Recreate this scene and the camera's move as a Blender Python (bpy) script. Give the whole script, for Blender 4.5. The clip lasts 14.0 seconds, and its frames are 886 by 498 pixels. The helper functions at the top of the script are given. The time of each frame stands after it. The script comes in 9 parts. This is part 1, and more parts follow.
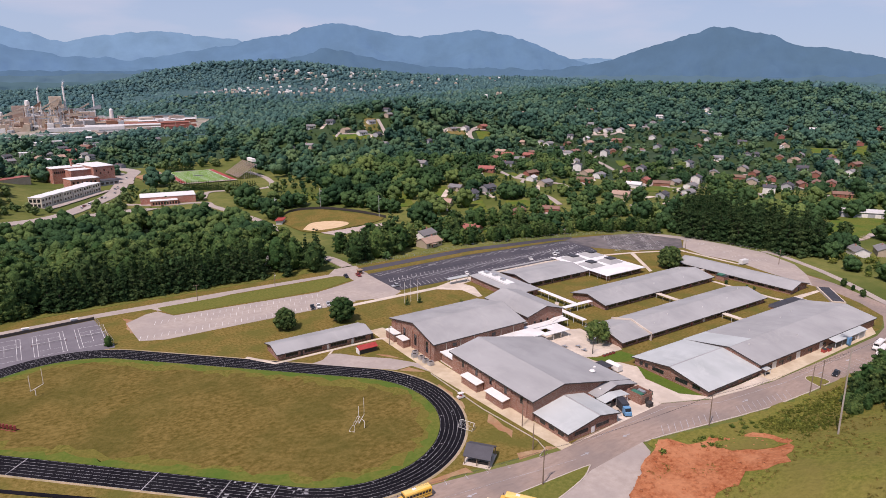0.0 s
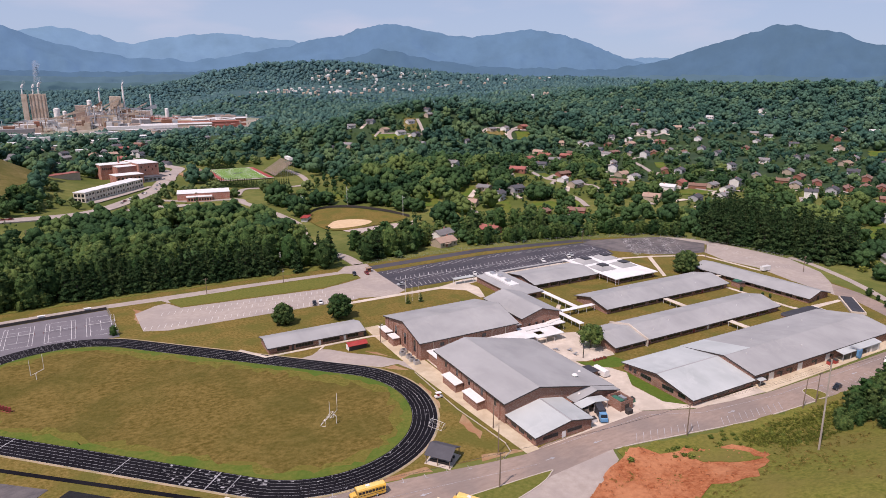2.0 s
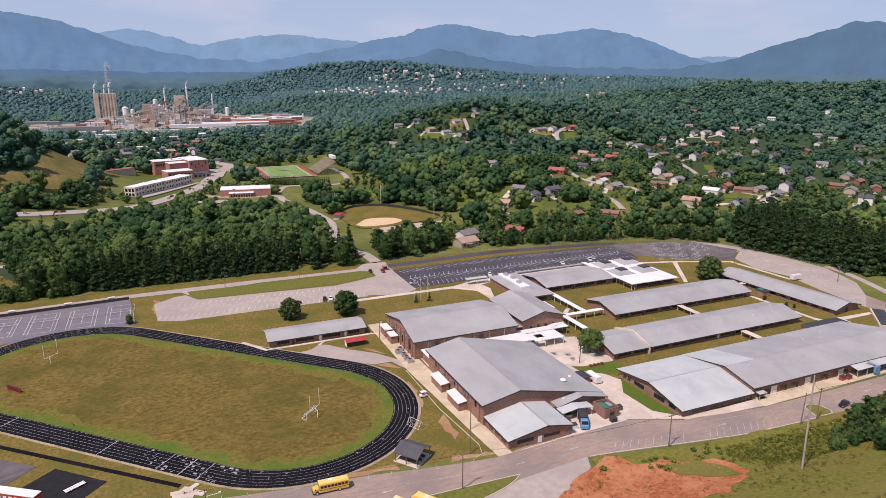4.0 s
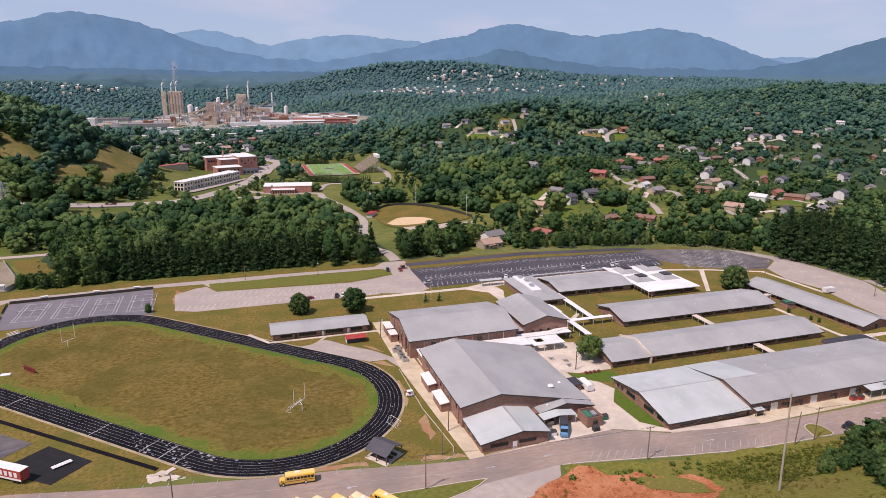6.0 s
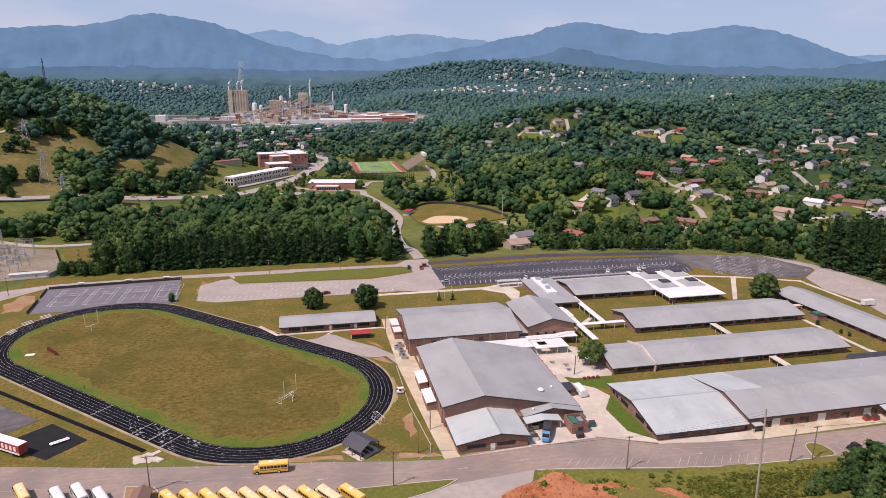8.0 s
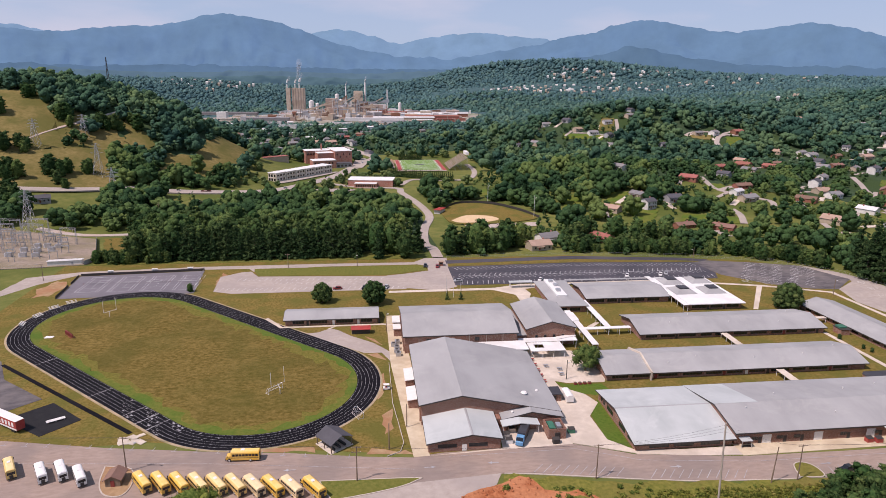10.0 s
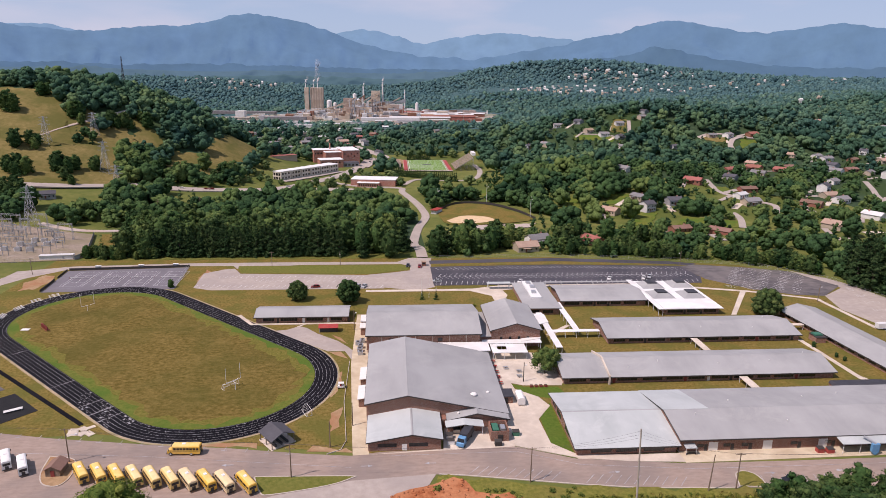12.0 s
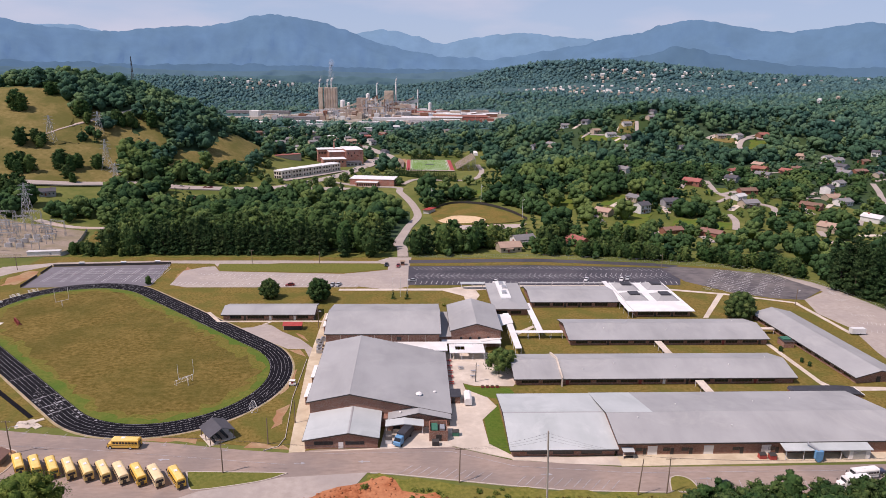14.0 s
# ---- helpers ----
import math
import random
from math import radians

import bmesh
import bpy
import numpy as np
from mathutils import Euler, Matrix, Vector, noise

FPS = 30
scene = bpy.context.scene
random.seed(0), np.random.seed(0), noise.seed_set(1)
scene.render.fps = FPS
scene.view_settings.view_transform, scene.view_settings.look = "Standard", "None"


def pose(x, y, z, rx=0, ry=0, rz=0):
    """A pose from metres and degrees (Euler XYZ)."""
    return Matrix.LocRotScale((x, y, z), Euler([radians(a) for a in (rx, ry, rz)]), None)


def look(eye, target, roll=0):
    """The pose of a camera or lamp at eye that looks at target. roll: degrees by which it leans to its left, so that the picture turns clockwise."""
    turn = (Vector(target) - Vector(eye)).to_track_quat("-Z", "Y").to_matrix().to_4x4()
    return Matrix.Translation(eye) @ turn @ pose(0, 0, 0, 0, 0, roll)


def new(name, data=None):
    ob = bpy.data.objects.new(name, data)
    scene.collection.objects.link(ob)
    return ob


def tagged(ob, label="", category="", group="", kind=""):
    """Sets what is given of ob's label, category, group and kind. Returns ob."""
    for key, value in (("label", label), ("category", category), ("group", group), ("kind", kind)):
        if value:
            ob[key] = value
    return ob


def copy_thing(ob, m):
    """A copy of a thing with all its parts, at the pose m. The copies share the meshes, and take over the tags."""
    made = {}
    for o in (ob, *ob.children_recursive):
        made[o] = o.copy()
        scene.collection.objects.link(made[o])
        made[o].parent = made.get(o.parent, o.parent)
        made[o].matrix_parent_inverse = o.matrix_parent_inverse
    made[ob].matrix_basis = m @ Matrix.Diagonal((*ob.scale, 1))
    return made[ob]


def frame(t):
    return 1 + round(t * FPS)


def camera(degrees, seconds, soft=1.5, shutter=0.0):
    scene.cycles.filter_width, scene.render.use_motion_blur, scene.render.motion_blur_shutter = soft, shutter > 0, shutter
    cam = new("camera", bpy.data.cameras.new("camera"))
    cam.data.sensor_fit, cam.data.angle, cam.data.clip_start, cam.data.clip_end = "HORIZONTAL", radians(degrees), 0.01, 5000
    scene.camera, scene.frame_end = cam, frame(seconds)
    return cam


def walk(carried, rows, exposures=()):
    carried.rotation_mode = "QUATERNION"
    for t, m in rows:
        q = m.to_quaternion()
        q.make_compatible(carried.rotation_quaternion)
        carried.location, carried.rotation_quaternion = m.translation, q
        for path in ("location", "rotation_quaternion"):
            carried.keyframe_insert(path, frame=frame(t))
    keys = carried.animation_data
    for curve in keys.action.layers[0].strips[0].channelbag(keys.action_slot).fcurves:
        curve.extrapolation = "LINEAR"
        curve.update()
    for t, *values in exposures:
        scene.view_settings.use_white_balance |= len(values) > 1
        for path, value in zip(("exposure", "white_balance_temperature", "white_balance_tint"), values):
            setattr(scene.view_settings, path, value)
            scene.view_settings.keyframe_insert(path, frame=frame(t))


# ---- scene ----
cam = camera(68.8, 14.0, soft=0.75)
PATH = [
    (0, (-2.86, -0.80, 104.01), (50.74, 79.69, 78.41), 0.30),
    (0.5, (2.20, -4.09, 103.98), (54.28, 77.36, 78.38), 0.20),
    (1, (7.36, -7.40, 103.95), (57.77, 75.06, 78.35), 0.30),
    (1.5, (12.49, -10.52, 103.93), (61.10, 73.03, 78.33), 0.30),
    (2, (17.58, -13.47, 103.91), (64.25, 71.16, 78.31), 0.20),
    (2.5, (22.78, -16.32, 103.90), (67.44, 69.37, 78.30), 0.20),
    (3, (28.16, -19.09, 103.90), (70.70, 67.68, 78.30), 0.20),
    (5.5, (54.79, -30.78, 104.41), (87.04, 60.33, 78.71), 0.30),
    (6, (60.44, -32.74, 104.47), (90.34, 59.19, 78.77), 0.40),
    (6.5, (65.99, -34.46, 104.52), (93.63, 58.10, 78.77), 0.30),
    (7, (71.74, -36.08, 104.58), (96.97, 57.15, 78.78), 0.40),
    (7.5, (77.44, -37.53, 104.61), (100.23, 56.34, 78.76), 0.40),
    (8, (83.14, -38.82, 104.62), (103.55, 55.57, 78.72), 0.40),
    (8.5, (88.93, -39.98, 104.63), (106.86, 54.90, 78.68), 0.40),
    (9, (94.86, -41.01, 104.65), (110.24, 54.34, 78.65), 0.50),
    (11.5, (123.97, -44.59, 105.14), (132.22, 51.54, 78.94), 0.70),
    (12, (129.92, -45.17, 105.19), (137.56, 51.03, 79.04), 0.80),
    (12.5, (135.86, -45.66, 105.25), (142.73, 50.59, 79.10), 0.70),
    (13, (142.02, -46.05, 105.32), (148.20, 50.27, 79.12), 0.90),
    (13.5, (147.95, -46.39, 105.36), (153.22, 49.96, 79.16), 0.80),
    (14, (153.99, -46.67, 105.40), (158.33, 49.73, 79.20), 0.80),
]
walk(cam, [(t, look(eye, target, roll)) for t, eye, target, roll in PATH], [(0, 0.06, 6560, 28), (14, 0.06, 6560, 28)])

# ---- sky and sun ----
SUN_AZ, SUN_EL = math.atan2(-0.42, -0.90), radians(57)
world = bpy.data.worlds.new("sky")
scene.world = world
world.use_nodes = True
wt = world.node_tree
wt.nodes.clear()
w_out = wt.nodes.new("ShaderNodeOutputWorld")
w_bg = wt.nodes.new("ShaderNodeBackground")
w_sky = wt.nodes.new("ShaderNodeTexSky")
w_sky.sky_type = "NISHITA"
w_sky.sun_disc = False
w_sky.sun_elevation = SUN_EL
w_sky.sun_rotation = math.pi / 2 - SUN_AZ
w_sky.altitude = 800
w_sky.air_density = 1.0
w_sky.dust_density = 0.6
w_sky.ozone_density = 4.0
# milky summer haze, with faint cloud veils in it
w_tc = wt.nodes.new("ShaderNodeTexCoord")
w_map = wt.nodes.new("ShaderNodeMapping")
w_map.inputs["Scale"].default_value = (1.0, 1.0, 4.0)
w_noise = wt.nodes.new("ShaderNodeTexNoise")
w_noise.inputs["Scale"].default_value = 3.0
w_noise.inputs["Detail"].default_value = 7.0
w_ramp = wt.nodes.new("ShaderNodeValToRGB")
w_ramp.color_ramp.elements[0].position = 0.47
w_ramp.color_ramp.elements[1].position = 0.74
w_ramp.color_ramp.elements[1].color = (0.75, 0.75, 0.75, 1)
w_haze = wt.nodes.new("ShaderNodeMix")
w_haze.data_type = "RGBA"
# the haze thins overhead
w_sep = wt.nodes.new("ShaderNodeSeparateXYZ")
w_thin = wt.nodes.new("ShaderNodeMapRange")
w_thin.inputs["From Min"].default_value, w_thin.inputs["From Max"].default_value = 0.08, 0.6
w_thin.inputs["To Min"].default_value, w_thin.inputs["To Max"].default_value = 0.76, 0.30
wt.links.new(w_tc.outputs["Generated"], w_sep.inputs["Vector"])
wt.links.new(w_sep.outputs["Z"], w_thin.inputs["Value"])
wt.links.new(w_thin.outputs["Result"], w_haze.inputs["Factor"])
w_haze.inputs["B"].default_value = (5.7, 7.75, 9.9, 1)
w_mix = wt.nodes.new("ShaderNodeMix")
w_mix.data_type = "RGBA"
w_mix.inputs["B"].default_value = (8.4, 8.8, 9.7, 1)
wt.links.new(w_tc.outputs["Generated"], w_map.inputs["Vector"])
wt.links.new(w_map.outputs["Vector"], w_noise.inputs["Vector"])
wt.links.new(w_noise.outputs["Fac"], w_ramp.inputs["Fac"])
wt.links.new(w_sky.outputs["Color"], w_haze.inputs["A"])
wt.links.new(w_ramp.outputs["Color"], w_mix.inputs["Factor"])
wt.links.new(w_haze.outputs["Result"], w_mix.inputs["A"])
wt.links.new(w_mix.outputs["Result"], w_bg.inputs["Color"])
wt.links.new(w_bg.outputs["Background"], w_out.inputs["Surface"])
w_bg.inputs["Strength"].default_value = 0.072

sun = new("sun", bpy.data.lights.new("sun", "SUN"))
sun.data.energy = 4.0
sun.data.angle = radians(0.6)
sun.data.color = (1.0, 0.915, 0.80)
sun_dir = Vector((math.cos(SUN_AZ) * math.cos(SUN_EL), math.sin(SUN_AZ) * math.cos(SUN_EL), math.sin(SUN_EL)))
sun.matrix_world = look(sun_dir * 600 + Vector((150, 200, 0)), (150, 200, 0))
scene.view_settings.exposure = 0.0

# ---- materials ----
def link(nt, a, ao, b, bi):
    nt.links.new(a.outputs[ao], b.inputs[bi])


def surf(name, c1, c2, scale, rough=0.8, bump=0.0, bump_scale=None, metal=0.0, stain=None, stain_scale=0.05,
         stain_amount=0.5, vary=0.0, island=0.0, spec=0.3, stretch=(1, 1, 1)):
    """Two-colour grain, a broader stain layer, fine relief, and a tone that differs from piece to piece."""
    m = bpy.data.materials.new(name)
    m.use_nodes = True
    nt = m.node_tree
    bsdf = nt.nodes["Principled BSDF"]
    bsdf.inputs["Roughness"].default_value = rough
    bsdf.inputs["Metallic"].default_value = metal
    bsdf.inputs["Specular IOR Level"].default_value = spec
    geo = nt.nodes.new("ShaderNodeNewGeometry")
    mp = nt.nodes.new("ShaderNodeMapping")
    mp.inputs["Scale"].default_value = stretch
    link(nt, geo, "Position", mp, "Vector")
    n1 = nt.nodes.new("ShaderNodeTexNoise")
    n1.inputs["Scale"].default_value = scale
    n1.inputs["Detail"].default_value = 6
    n1.inputs["Roughness"].default_value = 0.65
    link(nt, mp, "Vector", n1, "Vector")
    ramp = nt.nodes.new("ShaderNodeValToRGB")
    ramp.color_ramp.elements[0].position, ramp.color_ramp.elements[1].position = 0.34, 0.66
    ramp.color_ramp.elements[0].color = (*c1, 1)
    ramp.color_ramp.elements[1].color = (*c2, 1)
    link(nt, n1, "Fac", ramp, "Fac")
    last, out = ramp, "Color"
    if stain:
        n2 = nt.nodes.new("ShaderNodeTexNoise")
        n2.inputs["Scale"].default_value = stain_scale
        n2.inputs["Detail"].default_value = 5
        link(nt, geo, "Position", n2, "Vector")
        r2 = nt.nodes.new("ShaderNodeValToRGB")
        r2.color_ramp.elements[0].position, r2.color_ramp.elements[1].position = 0.42, 0.62
        r2.color_ramp.elements[1].color = (stain_amount,) * 3 + (1,)
        link(nt, n2, "Fac", r2, "Fac")
        mx = nt.nodes.new("ShaderNodeMix")
        mx.data_type = "RGBA"
        mx.inputs["B"].default_value = (*stain, 1)
        link(nt, r2, "Color", mx, "Factor")
        link(nt, last, out, mx, "A")
        last, out = mx, "Result"
    for amount, kind in ((vary, "o"), (island, "i")):
        if amount:
            src = nt.nodes.new("ShaderNodeObjectInfo") if kind == "o" else geo
            hsv = nt.nodes.new("ShaderNodeHueSaturation")
            mr = nt.nodes.new("ShaderNodeMapRange")
            mr.inputs["To Min"].default_value, mr.inputs["To Max"].default_value = 1 - amount, 1 + amount
            link(nt, src, "Random" if kind == "o" else "Random Per Island", mr, "Value")
            link(nt, mr, "Result", hsv, "Value")
            mh = nt.nodes.new("ShaderNodeMapRange")
            mh.inputs["To Min"].default_value, mh.inputs["To Max"].default_value = 0.5 + amount * 0.09, 0.5 - amount * 0.09
            link(nt, src, "Random" if kind == "o" else "Random Per Island", mh, "Value")
            link(nt, mh, "Result", hsv, "Hue")
            link(nt, last, out, hsv, "Color")
            last, out = hsv, "Color"
    link(nt, last, out, bsdf, "Base Color")
    if bump:
        n3 = nt.nodes.new("ShaderNodeTexNoise")
        n3.inputs["Scale"].default_value = bump_scale or scale * 3
        n3.inputs["Detail"].default_value = 4
        link(nt, mp, "Vector", n3, "Vector")
        bp = nt.nodes.new("ShaderNodeBump")
        bp.inputs["Strength"].default_value = bump
        bp.inputs["Distance"].default_value = 0.3
        link(nt, n3, "Fac", bp, "Height")
        link(nt, bp, "Normal", bsdf, "Normal")
    return m



def patchy(m, colour, scale, start, amount):
    """A further layer of ragged patches over a surface."""
    nt = m.node_tree
    bsdf = nt.nodes["Principled BSDF"]
    src = bsdf.inputs["Base Color"].links[0].from_socket
    geo = nt.nodes.new("ShaderNodeNewGeometry")
    n = nt.nodes.new("ShaderNodeTexNoise")
    n.inputs["Scale"].default_value = scale
    n.inputs["Detail"].default_value = 9
    n.inputs["Roughness"].default_value = 0.72
    n.inputs["Distortion"].default_value = 0.8
    link(nt, geo, "Position", n, "Vector")
    r = nt.nodes.new("ShaderNodeMapRange")
    r.inputs["From Min"].default_value, r.inputs["From Max"].default_value = start - 0.12, start + 0.10
    r.inputs["To Max"].default_value = amount
    link(nt, n, "Fac", r, "Value")
    mx = nt.nodes.new("ShaderNodeMix")
    mx.data_type = "RGBA"
    mx.inputs["B"].default_value = (*colour, 1)
    link(nt, r, "Result", mx, "Factor")
    nt.links.new(src, mx.inputs["A"])
    link(nt, mx, "Result", bsdf, "Base Color")


M = {}
M["ground"] = surf("rough_grass", (0.108, 0.134, 0.034), (0.190, 0.188, 0.058), 0.12, 0.95, 0.5, 1.2, stain=(0.075, 0.105, 0.024), stain_scale=0.012, stain_amount=0.8, spec=0.1)
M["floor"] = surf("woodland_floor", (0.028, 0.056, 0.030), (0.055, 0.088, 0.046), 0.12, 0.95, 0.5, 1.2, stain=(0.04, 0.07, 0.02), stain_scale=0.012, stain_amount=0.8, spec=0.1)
M["lawn"] = surf("lawn", (0.112, 0.086, 0.016), (0.250, 0.182, 0.058), 0.9, 0.95, 0.5, 1.5, stain=(0.112, 0.114, 0.025), stain_scale=0.085, stain_amount=0.78, spec=0.1)
M["lush"] = surf("lush_lawn", (0.096, 0.116, 0.022), (0.175, 0.174, 0.045), 0.9, 0.95, 0.5, 1.5, stain=(0.155, 0.150, 0.036), stain_scale=0.08, spec=0.1)
M["vivid"] = surf("watered_lawn", (0.060, 0.115, 0.015), (0.105, 0.160, 0.026), 0.9, 0.95, 0.4, 1.5, stain=(0.10, 0.13, 0.024), stain_scale=0.1, spec=0.1)
M["infield"] = surf("dry_mown_grass", (0.084, 0.065, 0.011), (0.206, 0.149, 0.045), 0.75, 0.95, 0.7, 1.6, stretch=(0.75, 1, 1), stain=(0.090, 0.083, 0.018), stain_scale=0.04, stain_amount=0.66, spec=0.1)
patchy(M["infield"], (0.245, 0.178, 0.058), 0.10, 0.61, 0.5)
M["meadow"] = surf("dry_hill_meadow", (0.148, 0.124, 0.040), (0.245, 0.190, 0.074), 0.25, 0.95, 0.5, 0.6, stain=(0.102, 0.104, 0.028), stain_scale=0.03, stain_amount=0.8, spec=0.1)
M["scrub"] = surf("scrub_grass", (0.104, 0.118, 0.020), (0.212, 0.200, 0.046), 0.9, 0.95, 1.0, 1.2, stain=(0.185, 0.152, 0.046), stain_scale=0.06, stain_amount=0.65, spec=0.1)
M["rim"] = surf("rim_grass", (0.090, 0.122, 0.020), (0.162, 0.168, 0.036), 0.7, 0.95, 0.4, 1.5, stain=(0.070, 0.135, 0.02), stain_scale=0.07, stain_amount=0.8, spec=0.1)
M["rim2"] = surf("drying_grass", (0.095, 0.096, 0.016), (0.196, 0.172, 0.042), 0.9, 0.95, 0.5, 1.5, stain=(0.15, 0.13, 0.03), stain_scale=0.12, stain_amount=0.8, spec=0.1)
M["turf"] = surf("green_turf", (0.13, 0.255, 0.050), (0.18, 0.315, 0.075), 0.2, 0.9, 0.1, spec=0.1)
M["clay"] = surf("red_clay_soil", (0.25, 0.074, 0.030), (0.46, 0.180, 0.082), 0.9, 0.95, 1.0, 0.7, stain=(0.53, 0.245, 0.125), stain_scale=0.12, stain_amount=0.6, spec=0.1)
M["sand"] = surf("infield_sand", (0.58, 0.42, 0.25), (0.66, 0.50, 0.32), 0.3, 0.95, 0.2, spec=0.1)
M["asphalt"] = surf("weathered_asphalt", (0.290, 0.222, 0.184), (0.366, 0.287, 0.243), 0.9, 0.92, 0.15, 4, stain=(0.215, 0.182, 0.168), stain_scale=0.06, stain_amount=0.6, spec=0.2, stretch=(0.35, 1, 1))
M["worndark"] = surf("worn_dark_asphalt", (0.070, 0.066, 0.074), (0.150, 0.138, 0.140), 0.35, 0.92, 0.15, 4, stain=(0.21, 0.188, 0.182), stain_scale=0.09, stain_amount=0.6, spec=0.2, stretch=(0.5, 1, 1))
M["pale"] = surf("pale_worn_asphalt", (0.36, 0.31, 0.275), (0.44, 0.385, 0.345), 0.4, 0.92, 0.15, 4, stain=(0.33, 0.29, 0.27), stain_scale=0.07, stain_amount=0.6, spec=0.2)
M["millyard"] = surf("mill_yard_gravel", (0.27, 0.235, 0.205), (0.40, 0.355, 0.32), 0.06, 0.95, stain=(0.16, 0.19, 0.12), stain_scale=0.02, stain_amount=0.7, spec=0.1)
M["dark"] = surf("fresh_asphalt", (0.045, 0.045, 0.058), (0.075, 0.073, 0.088), 0.4, 0.9, 0.1, 4, stain=(0.095, 0.09, 0.105), stain_scale=0.04, stain_amount=0.6, spec=0.25)
M["court"] = surf("court_surface", (0.165, 0.155, 0.175), (0.20, 0.19, 0.21), 0.4, 0.85, 0.05, stain=(0.14, 0.13, 0.15), stain_scale=0.08, spec=0.25)
M["track"] = surf("black_running_track", (0.006, 0.006, 0.008), (0.012, 0.011, 0.015), 0.9, 0.92, 0.1, 5, stain=(0.018, 0.017, 0.021), stain_scale=0.05, stain_amount=0.5, spec=0.08)
M["black"] = surf("black_asphalt", (0.010, 0.010, 0.012), (0.018, 0.018, 0.02), 0.5, 0.8, 0.1, 5, spec=0.3)
M["paint"] = surf("white_road_paint", (0.66, 0.66, 0.66), (0.78, 0.78, 0.78), 2.0, 0.7, stain=(0.45, 0.43, 0.42), stain_scale=0.3, stain_amount=0.5)
M["wornpaint"] = surf("worn_white_paint", (0.34, 0.34, 0.36), (0.52, 0.52, 0.54), 1.2, 0.7, stain=(0.2, 0.2, 0.21), stain_scale=0.15, stain_amount=0.6)
M["conc"] = surf("concrete", (0.57, 0.495, 0.41), (0.66, 0.585, 0.50), 0.5, 0.9, 0.1, 4, stain=(0.43, 0.37, 0.31), stain_scale=0.12, stain_amount=0.6, spec=0.2)
M["tanconc"] = surf("tan_concrete", (0.54, 0.455, 0.325), (0.63, 0.545, 0.405), 0.5, 0.9, 0.1, 4, stain=(0.42, 0.33, 0.23), stain_scale=0.15, stain_amount=0.6, spec=0.2)
M["kerb"] = surf("kerb_concrete", (0.44, 0.385, 0.33), (0.53, 0.47, 0.41), 1.0, 0.9, spec=0.2)
M["sandrim"] = surf("sandy_rim", (0.36, 0.28, 0.18), (0.48, 0.38, 0.26), 0.8, 0.95, 0.3, 3, stain=(0.22, 0.2, 0.08), stain_scale=0.2, stain_amount=0.6, spec=0.1)
M["gravel"] = surf("gravel", (0.38, 0.33, 0.30), (0.52, 0.46, 0.42), 1.5, 0.95, 0.5, 3, stain=(0.45, 0.34, 0.27), stain_scale=0.05, stain_amount=0.6, spec=0.1)
M["subyard"] = surf("tan_yard_gravel", (0.24, 0.195, 0.155), (0.36, 0.30, 0.245), 0.5, 0.95, 0.5, 3, stain=(0.22, 0.19, 0.12), stain_scale=0.06, stain_amount=0.7, spec=0.1)
M["roof"] = surf("grey_metal_roof", (0.296, 0.301, 0.304), (0.347, 0.352, 0.356), 0.12, 0.7, 0.05, 2, stain=(0.400, 0.405, 0.408), stain_scale=0.07, stain_amount=0.55, spec=0.15, stretch=(1, 0.25, 1))
M["roof2"] = surf("pale_metal_roof", (0.39, 0.425, 0.425), (0.45, 0.485, 0.485), 0.12, 0.6, 0.05, 2, stain=(0.54, 0.575, 0.575), stain_scale=0.06, stain_amount=0.6, spec=0.25, stretch=(1, 0.25, 1))
patchy(M["roof"], (0.46, 0.457, 0.445), 0.06, 0.64, 0.55)
patchy(M["roof2"], (0.60, 0.63, 0.62), 0.09, 0.62, 0.5)
M["white"] = surf("white_membrane_roof", (0.72, 0.735, 0.735), (0.78, 0.795, 0.795), 0.4, 0.7, stain=(0.64, 0.63, 0.61), stain_scale=0.15, stain_amount=0.6)
M["darkroof"] = surf("dark_roof", (0.035, 0.035, 0.042), (0.055, 0.055, 0.065), 0.3, 0.6, 0.05, spec=0.4)
M["fascia"] = surf("dark_fascia", (0.045, 0.04, 0.04), (0.06, 0.055, 0.05), 0.8, 0.6)
M["trim"] = surf("white_trim", (0.72, 0.71, 0.69), (0.78, 0.77, 0.75), 0.8, 0.6)
M["metal"] = surf("galvanised_metal", (0.42, 0.43, 0.45), (0.52, 0.53, 0.55), 1.0, 0.45, metal=0.6)
M["steel"] = surf("painted_steel", (0.62, 0.62, 0.62), (0.70, 0.70, 0.70), 1.0, 0.5)
M["wood"] = surf("weathered_pole_wood", (0.17, 0.125, 0.09), (0.25, 0.19, 0.14), 2.0, 0.9, 0.2, 8, stretch=(1, 1, 0.15))
M["greywood"] = surf("silvered_pole_wood", (0.33, 0.285, 0.245), (0.45, 0.40, 0.35), 2.0, 0.9, 0.2, 8, stretch=(1, 1, 0.15))
M["bark"] = surf("bark", (0.075, 0.055, 0.04), (0.13, 0.10, 0.075), 3.0, 0.95, 0.4, 8)
M["rust"] = surf("red_paint", (0.33, 0.035, 0.035), (0.42, 0.06, 0.05), 0.8, 0.6, stain=(0.30, 0.09, 0.07), stain_scale=0.3)
M["maroon"] = surf("maroon_paint", (0.20, 0.04, 0.035), (0.27, 0.06, 0.05), 1.0, 0.7)
M["cream"] = surf("cream_cladding", (0.50, 0.415, 0.325), (0.62, 0.53, 0.43), 0.12, 0.8, stain=(0.42, 0.32, 0.235), stain_scale=0.05, stain_amount=0.7)
